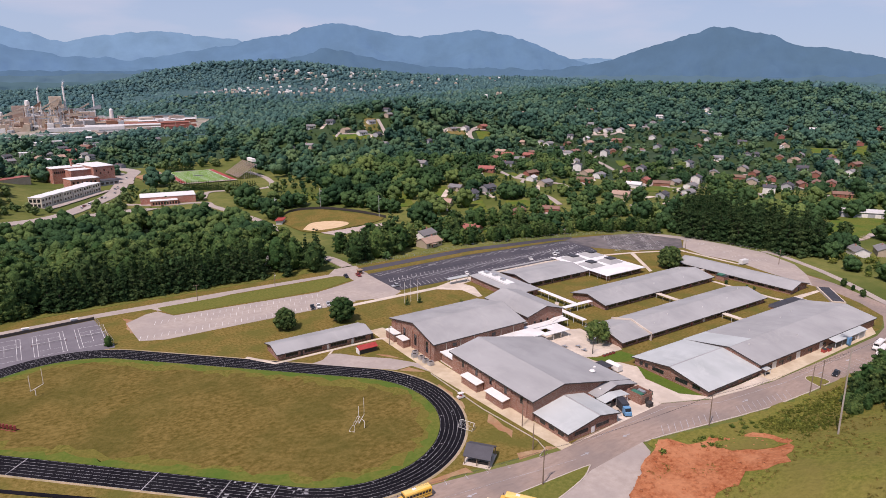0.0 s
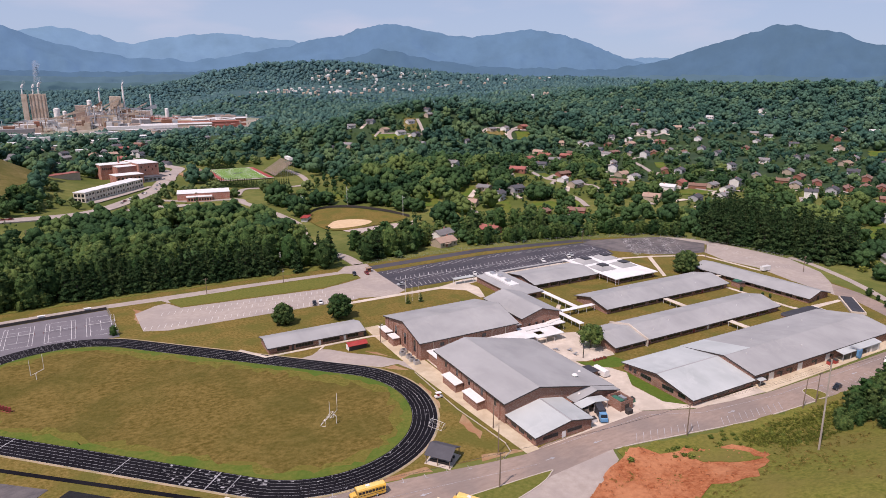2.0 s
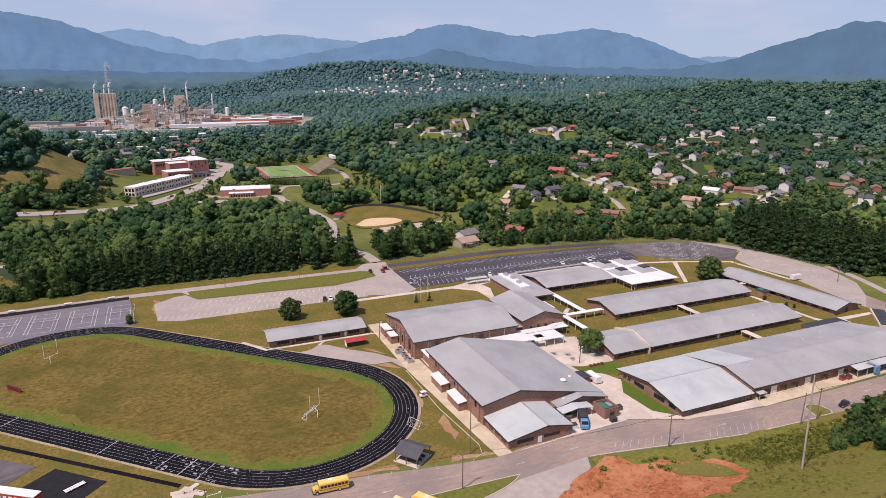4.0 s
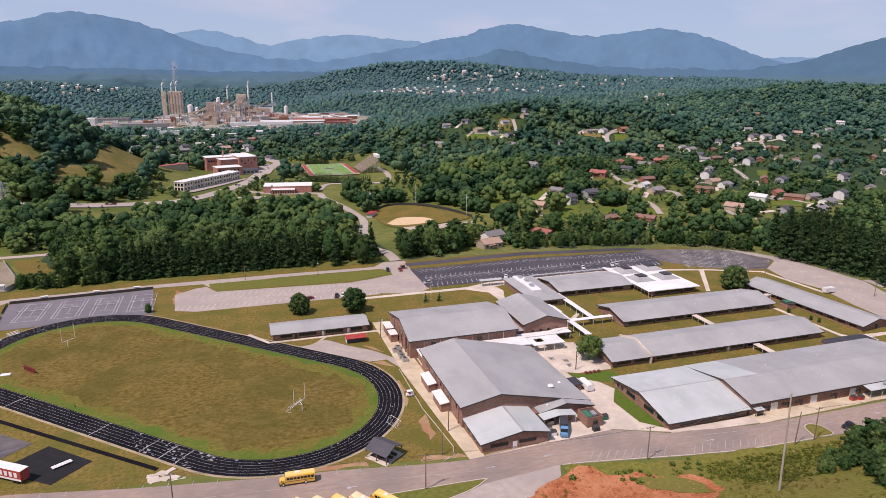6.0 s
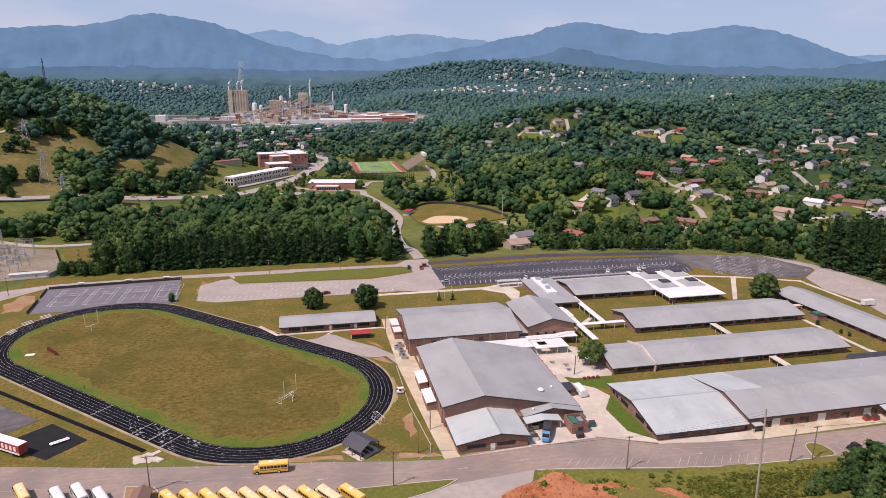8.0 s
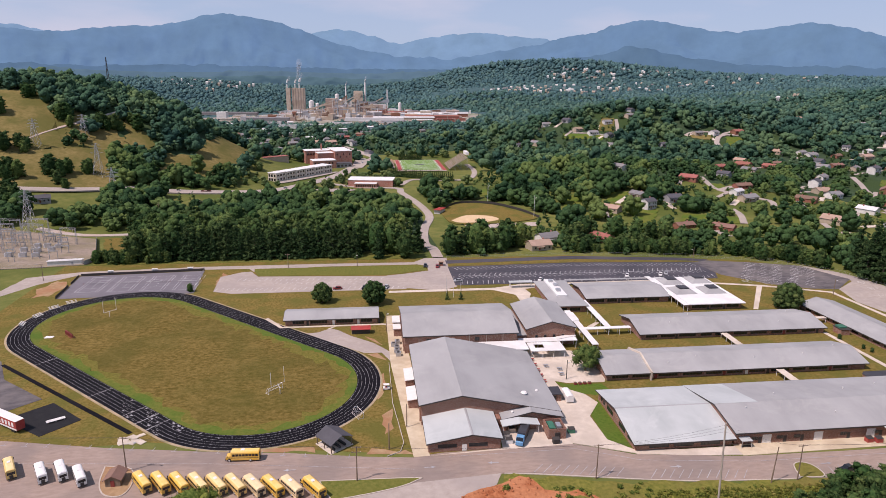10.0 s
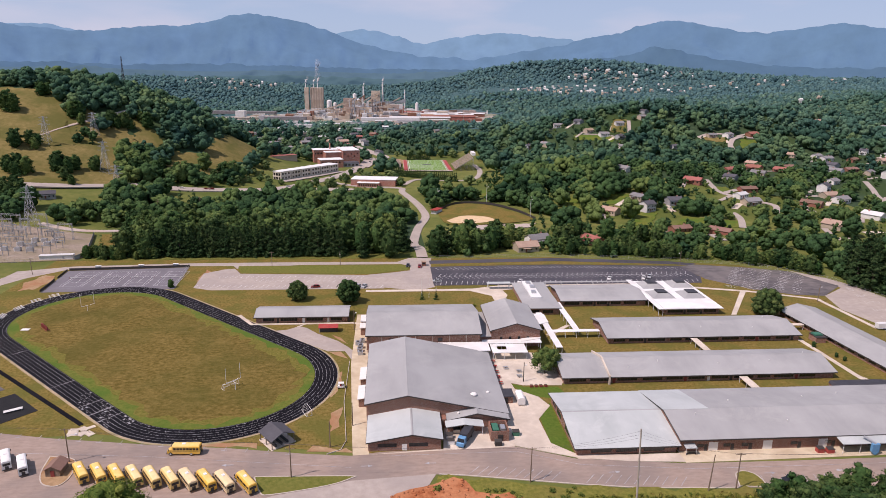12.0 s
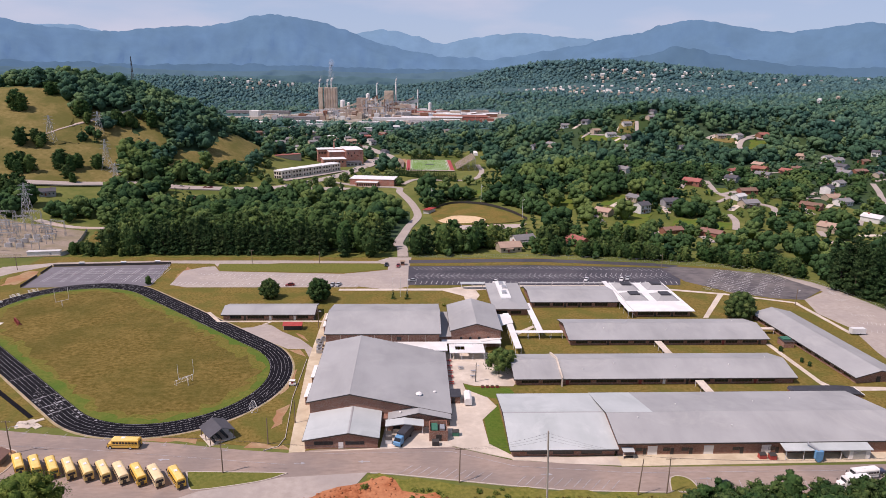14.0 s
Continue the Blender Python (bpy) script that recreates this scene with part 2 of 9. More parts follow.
M["pinkclad"] = surf("faded_pink_cladding", (0.38, 0.285, 0.235), (0.50, 0.40, 0.345), 0.12, 0.8, stain=(0.30, 0.22, 0.18), stain_scale=0.06)
M["rubber"] = surf("tyre_rubber", (0.012, 0.012, 0.012), (0.02, 0.02, 0.02), 2.0, 0.85)
M["green"] = surf("green_enamel", (0.03, 0.13, 0.085), (0.05, 0.18, 0.12), 0.8, 0.6)
M["blue"] = surf("blue_paint", (0.10, 0.27, 0.48), (0.15, 0.34, 0.55), 0.8, 0.5)


def glass_dark(name, c=(0.015, 0.018, 0.022), rough=0.08):
    m = bpy.data.materials.new(name)
    m.use_nodes = True
    b = m.node_tree.nodes["Principled BSDF"]
    b.inputs["Base Color"].default_value = (*c, 1)
    b.inputs["Roughness"].default_value = rough
    b.inputs["Specular IOR Level"].default_value = 0.6
    return m


M["glass"] = glass_dark("window_glass")


def brick(name, c1, c2, mortar):
    """Running bond at true brick size, with patches of darker firing."""
    m = surf(name, c1, c2, 0.6, 0.9, stain=tuple(v * 0.72 for v in c1), stain_scale=0.15, stain_amount=0.6)
    nt = m.node_tree
    bsdf = nt.nodes["Principled BSDF"]
    src = bsdf.inputs["Base Color"].links[0].from_socket
    geo = nt.nodes.new("ShaderNodeNewGeometry")
    sep = nt.nodes.new("ShaderNodeSeparateXYZ")
    link(nt, geo, "Position", sep, "Vector")
    add = nt.nodes.new("ShaderNodeMath")
    link(nt, sep, "X", add, 0)
    link(nt, sep, "Y", add, 1)
    com = nt.nodes.new("ShaderNodeCombineXYZ")
    link(nt, add, "Value", com, "X")
    link(nt, sep, "Z", com, "Y")
    tex = nt.nodes.new("ShaderNodeTexBrick")
    tex.inputs["Scale"].default_value = 1.0
    tex.inputs["Brick Width"].default_value, tex.inputs["Row Height"].default_value = 0.225, 0.075
    tex.inputs["Mortar Size"].default_value = 0.008
    tex.inputs["Mortar"].default_value = (*mortar, 1)
    link(nt, com, "Vector", tex, "Vector")
    nt.links.new(src, tex.inputs["Color1"])
    nt.links.new(src, tex.inputs["Color2"])
    link(nt, tex, "Color", bsdf, "Base Color")
    return m


M["brick"] = brick("red_brown_brick", (0.235, 0.105, 0.072), (0.31, 0.15, 0.105), (0.36, 0.29, 0.24))
M["brick2"] = brick("red_brick", (0.40, 0.150, 0.108), (0.48, 0.205, 0.150), (0.42, 0.32, 0.27))
LEAF = [((0.021, 0.050, 0.014), (0.086, 0.146, 0.044)), ((0.030, 0.064, 0.016), (0.120, 0.174, 0.050)),
        ((0.014, 0.038, 0.012), (0.062, 0.106, 0.033))]
for i, (a, b) in enumerate(LEAF):
    M["leaf%d" % i] = surf("foliage" + "abc"[i], a, b, 0.9, 0.85, 1.0, 1.6, vary=0.28, island=0.3, spec=0.1)
M["pine"] = surf("pine_needles", (0.014, 0.036, 0.014), (0.056, 0.100, 0.036), 0.9, 0.9, 1.0, 1.8, vary=0.2, island=0.25, spec=0.08)


def woods(name, dark, middle, light, scale):
    """Leaves of joined woods: each tree has a tone of its own, with grain over it."""
    m = surf(name, (0.62, 0.62, 0.62), (1.45, 1.45, 1.45), scale, 0.9, 1.0, scale * 0.8, spec=0.03)
    nt = m.node_tree
    for nd in nt.nodes:
        if nd.type == "BUMP":
            nd.inputs["Distance"].default_value = min(1.0 / scale, 2.0)
    bsdf = nt.nodes["Principled BSDF"]
    grain = bsdf.inputs["Base Color"].links[0].from_socket
    att = nt.nodes.new("ShaderNodeAttribute")
    att.attribute_name = "tone"
    ramp = nt.nodes.new("ShaderNodeValToRGB")
    ramp.color_ramp.elements[0].color = (*dark, 1)
    ramp.color_ramp.elements[1].color = (*light, 1)
    ramp.color_ramp.elements.new(0.52).color = (*middle, 1)
    link(nt, att, "Fac", ramp, "Fac")
    mx = nt.nodes.new("ShaderNodeMix")
    mx.data_type, mx.blend_type = "RGBA", "MULTIPLY"
    mx.inputs["Factor"].default_value = 1.0
    nt.links.new(grain, mx.inputs["A"])
    link(nt, ramp, "Color", mx, "B")
    link(nt, mx, "Result", bsdf, "Base Color")
    return m


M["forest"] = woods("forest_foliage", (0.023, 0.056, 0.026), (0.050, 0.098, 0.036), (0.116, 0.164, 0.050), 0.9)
# Distance haze is tinted into these leaf colours, bluer from hill to far
M["hazed_hill"] = woods("hazed_hill_foliage", (0.026, 0.066, 0.050), (0.052, 0.110, 0.064), (0.112, 0.174, 0.076), 0.7)
M["hazed_ridge"] = woods("hazed_ridge_foliage", (0.032, 0.080, 0.064), (0.055, 0.118, 0.086), (0.098, 0.168, 0.098), 0.4)
M["hazed_mid"] = woods("hazed_mid_foliage", (0.038, 0.090, 0.082), (0.060, 0.124, 0.106), (0.096, 0.166, 0.118), 0.2)
M["hazed_far"] = woods("far_woods", (0.048, 0.106, 0.120), (0.066, 0.134, 0.138), (0.090, 0.164, 0.150), 0.12)
# Floor under the far woods, with the same haze blue in its colour
M["hazed_floor"] = surf("hazed_wood_floor", (0.054, 0.106, 0.116), (0.070, 0.130, 0.134), 0.05, 0.95, spec=0.05)
M["steam"] = bpy.data.materials.new("thin_steam")
M["steam"].use_nodes = True
sb = M["steam"].node_tree.nodes["Principled BSDF"]
sb.inputs["Base Color"].default_value = (0.85, 0.86, 0.88, 1)
sb.inputs["Roughness"].default_value = 1.0
sb.inputs["Alpha"].default_value = 0.05
M["leafbright"] = surf("bright_brush_leaves", (0.055, 0.092, 0.016), (0.185, 0.225, 0.052), 1.4, 0.85, 0.8, 2.0, vary=0.3, island=0.3, spec=0.08)
M["brush"] = woods("brush_leaves", (0.080, 0.098, 0.020), (0.170, 0.182, 0.038), (0.300, 0.250, 0.085), 1.2)
M["valleyleaf"] = surf("valley_leaves", (0.046, 0.086, 0.032), (0.118, 0.168, 0.062), 0.7, 0.9, 1.0, 1.2, vary=0.32, island=0.2, spec=0.05)
M["tuft"] = surf("dry_tussock", (0.105, 0.102, 0.022), (0.275, 0.222, 0.070), 0.8, 0.95, 0.6, 2.0, island=0.35, spec=0.05)

M["soil"] = surf("tan_soil", (0.30, 0.20, 0.11), (0.42, 0.29, 0.17), 0.5, 0.95, 0.4, 2, stain=(0.33, 0.16, 0.085), stain_scale=0.12, stain_amount=0.7, spec=0.1)

# ---- helpers for building ----
ORIG = {}


class B:
    """Collects vertices and faces of one mesh, in world metres."""

    def __init__(self):
        self.v, self.f = [], []

    def add(self, vs, fs):
        n = len(self.v)
        self.v += [tuple(p) for p in vs]
        self.f += [tuple(i + n for i in f) for f in fs]
        return self

    def box(self, x0, x1, y0, y1, z0, z1):
        return self.add([(x0, y0, z0), (x1, y0, z0), (x1, y1, z0), (x0, y1, z0), (x0, y0, z1), (x1, y0, z1), (x1, y1, z1), (x0, y1, z1)],
                        [(3, 2, 1, 0), (4, 5, 6, 7), (0, 1, 5, 4), (1, 2, 6, 5), (2, 3, 7, 6), (3, 0, 4, 7)])

    def prism(self, ring, shift):
        """A closed prism from a planar ring, pushed along shift."""
        n = len(ring)
        a = [tuple(p) for p in ring]
        b = [tuple(p[i] + shift[i] for i in range(3)) for p in ring]
        return self.add(a + b, [tuple(range(n))[::-1], tuple(range(n, 2 * n))] + [(i, (i + 1) % n, n + (i + 1) % n, n + i) for i in range(n)])

    def flat(self, pts, z0, z1):
        return self.prism([(x, y, z0) for x, y in pts], (0, 0, z1 - z0))

    def cone(self, p, q, r0, r1, n=8, cap=True):
        p, q = Vector(p), Vector(q)
        d = (q - p).normalized()
        a = d.orthogonal().normalized()
        b = d.cross(a)
        vs = [p + (a * math.cos(t) + b * math.sin(t)) * r0 for t in [2 * math.pi * i / n for i in range(n)]]
        vs += [q + (a * math.cos(t) + b * math.sin(t)) * r1 for t in [2 * math.pi * i / n for i in range(n)]]
        fs = [(i, (i + 1) % n, n + (i + 1) % n, n + i) for i in range(n)]
        if cap:
            fs += [tuple(range(n))[::-1], tuple(range(n, 2 * n))]
        return self.add(vs, fs)

    def rod(self, p, q, r, n=6):
        return self.cone(p, q, r, r, n)

    def turn(self, m):
        self.v = [tuple(m @ Vector(p)) for p in self.v]
        return self


def thing(name, label, category, at=(0, 0, 0), group="", kind=""):
    ob = new(name)
    ob.location = at
    ob.empty_display_size = 0.5
    ORIG[ob.name] = Vector(at)
    return tagged(ob, label, category, group, kind)


def part(name, b, mat, parent=None, label="", smooth=False):
    o = ORIG[parent.name] if parent else Vector((0, 0, 0))
    me = bpy.data.meshes.new(name)
    me.from_pydata([(x - o.x, y - o.y, z - o.z) for x, y, z in b.v], [], b.f)
    me.materials.append(M[mat] if isinstance(mat, str) else mat)
    if smooth:
        me.shade_smooth()
    me.update()
    ob = new(name, me)
    if parent:
        ob.parent = parent
        ORIG[ob.name] = o
    if label:
        ob["label"] = label
    return ob


def solo(name, b, mat, label, category, at=None, group="", kind="", smooth=False):
    """A thing that is a single mesh."""
    at = Vector(at) if at else Vector(b.v[0])
    if kind == "structure" or kind == "stuff":
        at = Vector((0, 0, 0))
    me = bpy.data.meshes.new(name)
    me.from_pydata([(x - at.x, y - at.y, z - at.z) for x, y, z in b.v], [], b.f)
    me.materials.append(M[mat] if isinstance(mat, str) else mat)
    if smooth:
        me.shade_smooth()
    me.update()
    ob = new(name, me)
    ob.location = at
    ORIG[ob.name] = at
    return tagged(ob, label, category, group, kind)


def tri_mesh(name, V, F, mat, smooth=False):
    """A mesh from numpy arrays of vertices and triangles."""
    me = bpy.data.meshes.new(name)
    me.vertices.add(len(V))
    me.vertices.foreach_set("co", np.ascontiguousarray(V, dtype=np.float32).ravel())
    me.loops.add(3 * len(F))
    me.loops.foreach_set("vertex_index", np.ascontiguousarray(F, dtype=np.int32).ravel())
    me.polygons.add(len(F))
    me.polygons.foreach_set("loop_start", np.arange(0, 3 * len(F), 3, dtype=np.int32))
    me.update(calc_edges=True)
    me.validate()
    if smooth:
        me.shade_smooth()
    me.materials.append(M[mat] if isinstance(mat, str) else mat)
    return me


def ss(a, b, x):
    t = np.clip((x - a) / (b - a), 0, 1)
    return t * t * (3 - 2 * t)


HILLS = [(-252, 831, 72, 99, 178), (-115, 744, 30, 59, 50), (-504, 696, 57, 220, 134), (355, 600, 18, 90, 80), (441, 970, 30, 130, 90), (600, 950, 30, 150, 90),
         (880, 1000, 26, 170, 110), (817, 751, 11, 130, 100), (1250, 1330, 46, 330, 230), (1560, 800, 84, 240, 330)]
FAR_HILLS = [(1500, 1960, 62, 420, 330), (560, 1960, 18, 220, 190), (447, 1923, 20, 130, 110), (590, 2540, 77, 330, 240), (1000, 2600, 66, 330, 260),
             (1500, 2560, 43, 400, 300), (-600, 2350, 66, 420, 260), (200, 1530, 9, 260, 130), (1000, 1650, 10, 330, 260), (2300, 1700, 40, 420, 500)]


def H(x, y):
    """Height of the ground."""
    x, y = np.asarray(x, float), np.asarray(y, float)
    z = -8.0 * ss(322, 430, y) * (1 - ss(300, 470, x))
    for hx, hy, a, sx, sy in HILLS + FAR_HILLS:
        z = z + a * np.exp(-0.5 * (((x - hx) / sx) ** 2 + ((y - hy) / sy) ** 2))
    r = np.hypot(x - 100, y - 100)
    far = ss(380, 1000, r)
    z = z + far * (2.0 * np.sin(x / 97 + 1.3) * np.cos(y / 83) + 1.5 * np.sin((x + y) / 61 + 0.5) + 3 * np.sin(x / 233 - y / 310))
    z = z + ss(1650, 3200, r) * 36
    valley = np.exp(-((x - 125) / 125) ** 4 - ((y - 705) / 165) ** 4)
    z = z * (1 - valley) - 7.0 * valley
    z = z + 17 * ss(0, 56, 96 - y) * ss(122, 160, x) * (1 - 0.6 * ss(330, 480, x))
    flat = (1 - ss(0, 40, np.maximum(np.maximum(-60 - x, x - 372), np.maximum(96 - y, y - 322)))) * (y > 96)
    return z * (1 - flat)


def grow(lo, hi, step, outer, k=1.18):
    c = list(np.arange(lo, hi + step / 2, step))
    d = step
    while c[-1] < outer:
        d *= k
        c.append(c[-1] + d)
    d = step
    while c[0] > -outer:
        d *= k
        c.insert(0, c[0] - d)
    return np.array(c)


# ---- ground: one sheet out to the horizon ----
gx = np.unique(np.round(np.concatenate([grow(-420, 960, 14, 4600), np.arange(120, 330, 5)]), 2))
gy = np.unique(np.round(np.concatenate([grow(40, 1240, 14, 4600), np.arange(-60, 110, 5)]), 2))
GX, GY = np.meshgrid(gx, gy)
GZ = H(GX, GY)
V = np.stack([GX.ravel(), GY.ravel(), GZ.ravel()], 1)
nx, ny = len(gx), len(gy)
i0 = (np.arange(ny - 1)[:, None] * nx + np.arange(nx - 1)[None, :]).ravel()
F = np.concatenate([np.stack([i0, i0 + 1, i0 + nx + 1], 1), np.stack([i0, i0 + nx + 1, i0 + nx], 1)])
ground_mesh = tri_mesh("ground", V, F, "ground", True)
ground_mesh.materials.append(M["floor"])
ground_mesh.materials.append(M["hazed_floor"])
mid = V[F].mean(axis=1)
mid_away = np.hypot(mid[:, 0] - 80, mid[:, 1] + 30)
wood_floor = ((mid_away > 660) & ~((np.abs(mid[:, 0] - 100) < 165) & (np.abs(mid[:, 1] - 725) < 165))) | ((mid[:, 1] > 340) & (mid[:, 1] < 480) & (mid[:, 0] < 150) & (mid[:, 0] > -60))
# beyond 1330 m the floor takes its haze-tinted colour
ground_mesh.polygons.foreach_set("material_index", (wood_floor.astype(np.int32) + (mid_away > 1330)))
ground = new("ground", ground_mesh)
tagged(ground, "rough grassy ground rolling out to wooded hills", "ground", kind="structure")


def smooth_line(pts, n=8):
    """A Catmull-Rom curve through the points."""
    P = [Vector((*p, 0)) if len(p) == 2 else Vector(p) for p in pts]
    P = [P[0] * 2 - P[1]] + P + [P[-1] * 2 - P[-2]]
    out = []
    for i in range(1, len(P) - 2):
        a, b, c, d = P[i - 1:i + 3]
        for k in range(n):
            t = k / n
            out.append(0.5 * ((2 * b) + (c - a) * t + (2 * a - 5 * b + 4 * c - d) * t * t + (3 * b - a - 3 * c + d) * t ** 3))
    out.append(P[-2])
    return [(p.x, p.y) for p in out]


def inside(px, py, poly):
    """Which points lie in the polygon."""
    px, py = np.asarray(px, float), np.asarray(py, float)
    ok = np.zeros(px.shape, bool)
    j = len(poly) - 1
    for i in range(len(poly)):
        xi, yi = poly[i]
        xj, yj = poly[j]
        cut = ((yi > py) != (yj > py)) & (px < (xj - xi) * (py - yi) / (yj - yi + 1e-9) + xi)
        ok ^= cut
        j = i
    return ok


def sheet(name, poly, mat, lift, label, category, step=0, kind="structure", rough=0.0, thick=0.3):
    """A slab laid on the ground. step > 0 drapes it over slopes; rough breaks its outline."""
    if rough:
        fine = []
        for i, p in enumerate(poly):
            q = poly[(i + 1) % len(poly)]
            n = max(1, int(math.dist(p, q) / 3))
            fine += [(p[0] + (q[0] - p[0]) * k / n, p[1] + (q[1] - p[1]) * k / n) for k in range(n)]
        fine = [p for i, p in enumerate(fine) if i == 0 or i % 2 == 0 or math.dist(p, fine[i - 1]) > 2]
        poly = [(x + rough * noise.noise((x * 0.21, y * 0.21, 3)) * 1.6 + random.uniform(-0.14, 0.14) * rough,
                 y + rough * noise.noise((x * 0.23, y * 0.19, 9)) * 1.6 + random.uniform(-0.14, 0.14) * rough) for x, y in fine]
    bm = bmesh.new()
    face = bm.faces.new([bm.verts.new((x, y, 0)) for x, y in poly])
    face.normal_update()
    bmesh.ops.triangulate(bm, faces=[face])
    if step:
        xs, ys = [p[0] for p in poly], [p[1] for p in poly]
        for axis, lo, hi in ((0, min(xs), max(xs)), (1, min(ys), max(ys))):
            c = lo + step
            while c < hi:
                co, no = [0, 0, 0], [0, 0, 0]
                co[axis], no[axis] = c, 1
                bmesh.ops.bisect_plane(bm, geom=bm.verts[:] + bm.edges[:] + bm.faces[:], plane_co=co, plane_no=no)
                c += step
        for v in bm.verts:
            v.co.z = float(H(v.co.x, v.co.y)) + lift
    else:
        for v in bm.verts:
            v.co.z = lift
    bmesh.ops.recalc_face_normals(bm, faces=bm.faces[:])
    bmesh.ops.reverse_faces(bm, faces=[f for f in bm.faces if f.normal.z < 0])
    rim = [e for e in bm.edges if e.is_boundary]
    ex = bmesh.ops.extrude_edge_only(bm, edges=rim)
    for v in [g for g in ex["geom"] if isinstance(g, bmesh.types.BMVert)]:
        v.co.z -= thick
    me = bpy.data.meshes.new(name)
    bm.to_mesh(me)
    bm.free()
    me.materials.append(M[mat])
    return tagged(new(name, me), label, category, kind=kind)


def ribbon(name, pts, width, mat, lift, label, category, n=8, drape=True, kind="structure"):
    """A road along a curve."""
    L = smooth_line(pts, n)
    left, right = [], []
    for i, (x, y) in enumerate(L):
        a, b = L[max(0, i - 1)], L[min(len(L) - 1, i + 1)]
        d = Vector((b[0] - a[0], b[1] - a[1])).normalized()
        w = width / 2
        left.append((x - d.y * w, y + d.x * w))
        right.append((x + d.y * w, y - d.x * w))
    b = B()
    for p, q, c in zip(left, right, L):
        zc = float(H(*c)) if drape else 0.0
        zl, zr = (max(zc, float(H(*p))), max(zc, float(H(*q)))) if drape else (0.0, 0.0)
        b.v += [(p[0], p[1], zl + lift), (q[0], q[1], zr + lift), (p[0], p[1], zl + lift - 1.0), (q[0], q[1], zr + lift - 1.0)]
    for i in range(len(L) - 1):
        k = 4 * i
        b.f += [(k, k + 1, k + 5, k + 4), (k + 2, k, k + 4, k + 6), (k + 1, k + 3, k + 7, k + 5)]
    ob = solo(name, b, mat, label, category, kind=kind)
    return ob, L


def strip(b, p, q, w, z):
    """One painted line."""
    d = Vector((q[0] - p[0], q[1] - p[1])).normalized() * (w / 2)
    return b.add([(p[0] - d.y, p[1] + d.x, z), (p[0] + d.y, p[1] - d.x, z), (q[0] + d.y, q[1] - d.x, z), (q[0] - d.y, q[1] + d.x, z)], [(0, 1, 2, 3)])

# ---- campus: lawns, roads, courts, track ----
sheet("lawn", [(-55, 127), (40, 134), (100, 123), (122, 119), (166, 121), (182, 114), (300, 112), (322, 120), (352, 160), (366, 215), (364, 262), (330, 302),
               (225, 321), (150, 322), (-60, 322)], "lawn", 0.03, "sun-dried mown lawn round the school", "lawn")
LUSH = [("lawn_strip", [(176, 136), (181.5, 146), (181.5, 114.5), (176, 121)]), ("lawn_strip", [(164.6, 124), (170, 124), (170, 132), (164.8, 132)]),
        ("lawn_strip", [(171, 160), (175, 157.5), (187, 157), (189, 150), (182, 149), (174, 152)]),
        ("lawn_strip", [(206, 147.8), (278, 147.8), (282, 153), (296, 153), (296, 157.4), (190, 157.4), (190, 148)]), ("lawn_strip", [(191, 183), (216, 183), (216, 199), (196, 199)]),
        ("lawn_strip", [(216, 178.5), (300, 178.5), (300, 192), (216, 192)])]
for i, (nm, poly) in enumerate(LUSH):
    sheet(nm, poly, "vivid" if i < 3 else "lawn", 0.06, "green watered grass strip beside the school paths", "lawn")

road_front = sheet("road_front", [(-70, 146), (0, 138.5), (29.6, 132), (63.7, 126.3), (82.4, 124), (104.8, 119.9), (118, 118.2), (126, 119.8), (165.1, 120.5), (181.6, 113.3),
                    (211.8, 109.4), (243.9, 109.0), (290, 109.2), (303, 112), (318, 119), (328, 133), (336, 150), (336, 162), (353, 173), (350, 156), (341, 136),
                    (331, 116), (312, 100), (290, 97), (252, 96.5), (228, 97.5), (210.4, 98.3), (193.7, 99.4), (179, 101.7), (148.9, 107.3), (141.2, 108.2), (139, 104),
                    (131, 98.5), (116, 92), (104, 84), (40, 84), (-20, 96), (-70, 112)], "asphalt", 0.07, "weathered grey asphalt road and bus yard", "road")
sheet("driveway", [(118, 106.5), (141, 108.3), (139, 103.6), (131, 98.5), (116, 92), (96, 84), (70, 84), (98, 101)], "pale", 0.09, "bleached asphalt driveway apron", "road")
sheet("road_north", [(-140, 280), (-75, 300), (-46, 310), (15, 314.5), (78, 315), (132, 314), (139, 322), (152, 322), (151, 306), (151, 268), (142.5, 262.6), (125, 268), (116, 289.8),
                     (128, 293), (139, 297), (139, 306), (134, 309.5), (78, 309.5), (44, 303), (41, 308.5), (15, 309), (-46, 304), (-60, 289), (-70, 270), (-140, 255)],
      "pale", 0.05, "worn pale asphalt road beside the courts", "road")
sheet("parking_west", [(28.6, 294.5), (30, 270.5), (39.5, 266.5), (125, 266.5), (126, 272), (117, 289), (48, 293.6), (43, 303), (38, 302)], "pale", 0.10, "sun-bleached car park with faded bay lines", "car park")
sheet("parking_north", [(150.5, 303.5), (150.5, 270), (293, 270), (297, 280), (294, 301), (222.6, 306)], "dark", 0.09, "dark resurfaced car park with white bays", "car park")
sheet("lane_north", [(150.5, 309.5), (225, 313), (292, 304.5), (302, 301.5), (306, 305.5), (292, 310.5), (225, 319.5), (150.5, 316)], "dark", 0.08, "dark asphalt lane along the wood", "road")
sheet("parking_east", [(294, 300), (304, 303.5), (331, 296.5), (352, 288.5), (364, 262), (346, 247), (332, 249), (314, 259), (298, 276)], "worndark", 0.085, "cracked dark asphalt car park with faint bays", "car park")
sheet("overflow_lot", [(353, 290), (366, 275), (371, 264), (377, 234), (378, 212), (368, 187), (353, 172), (336, 160), (339, 185), (345, 210), (341, 228), (346, 247), (363, 259)], "pale", 0.075, "bleached pinkish asphalt overflow lot", "car park")

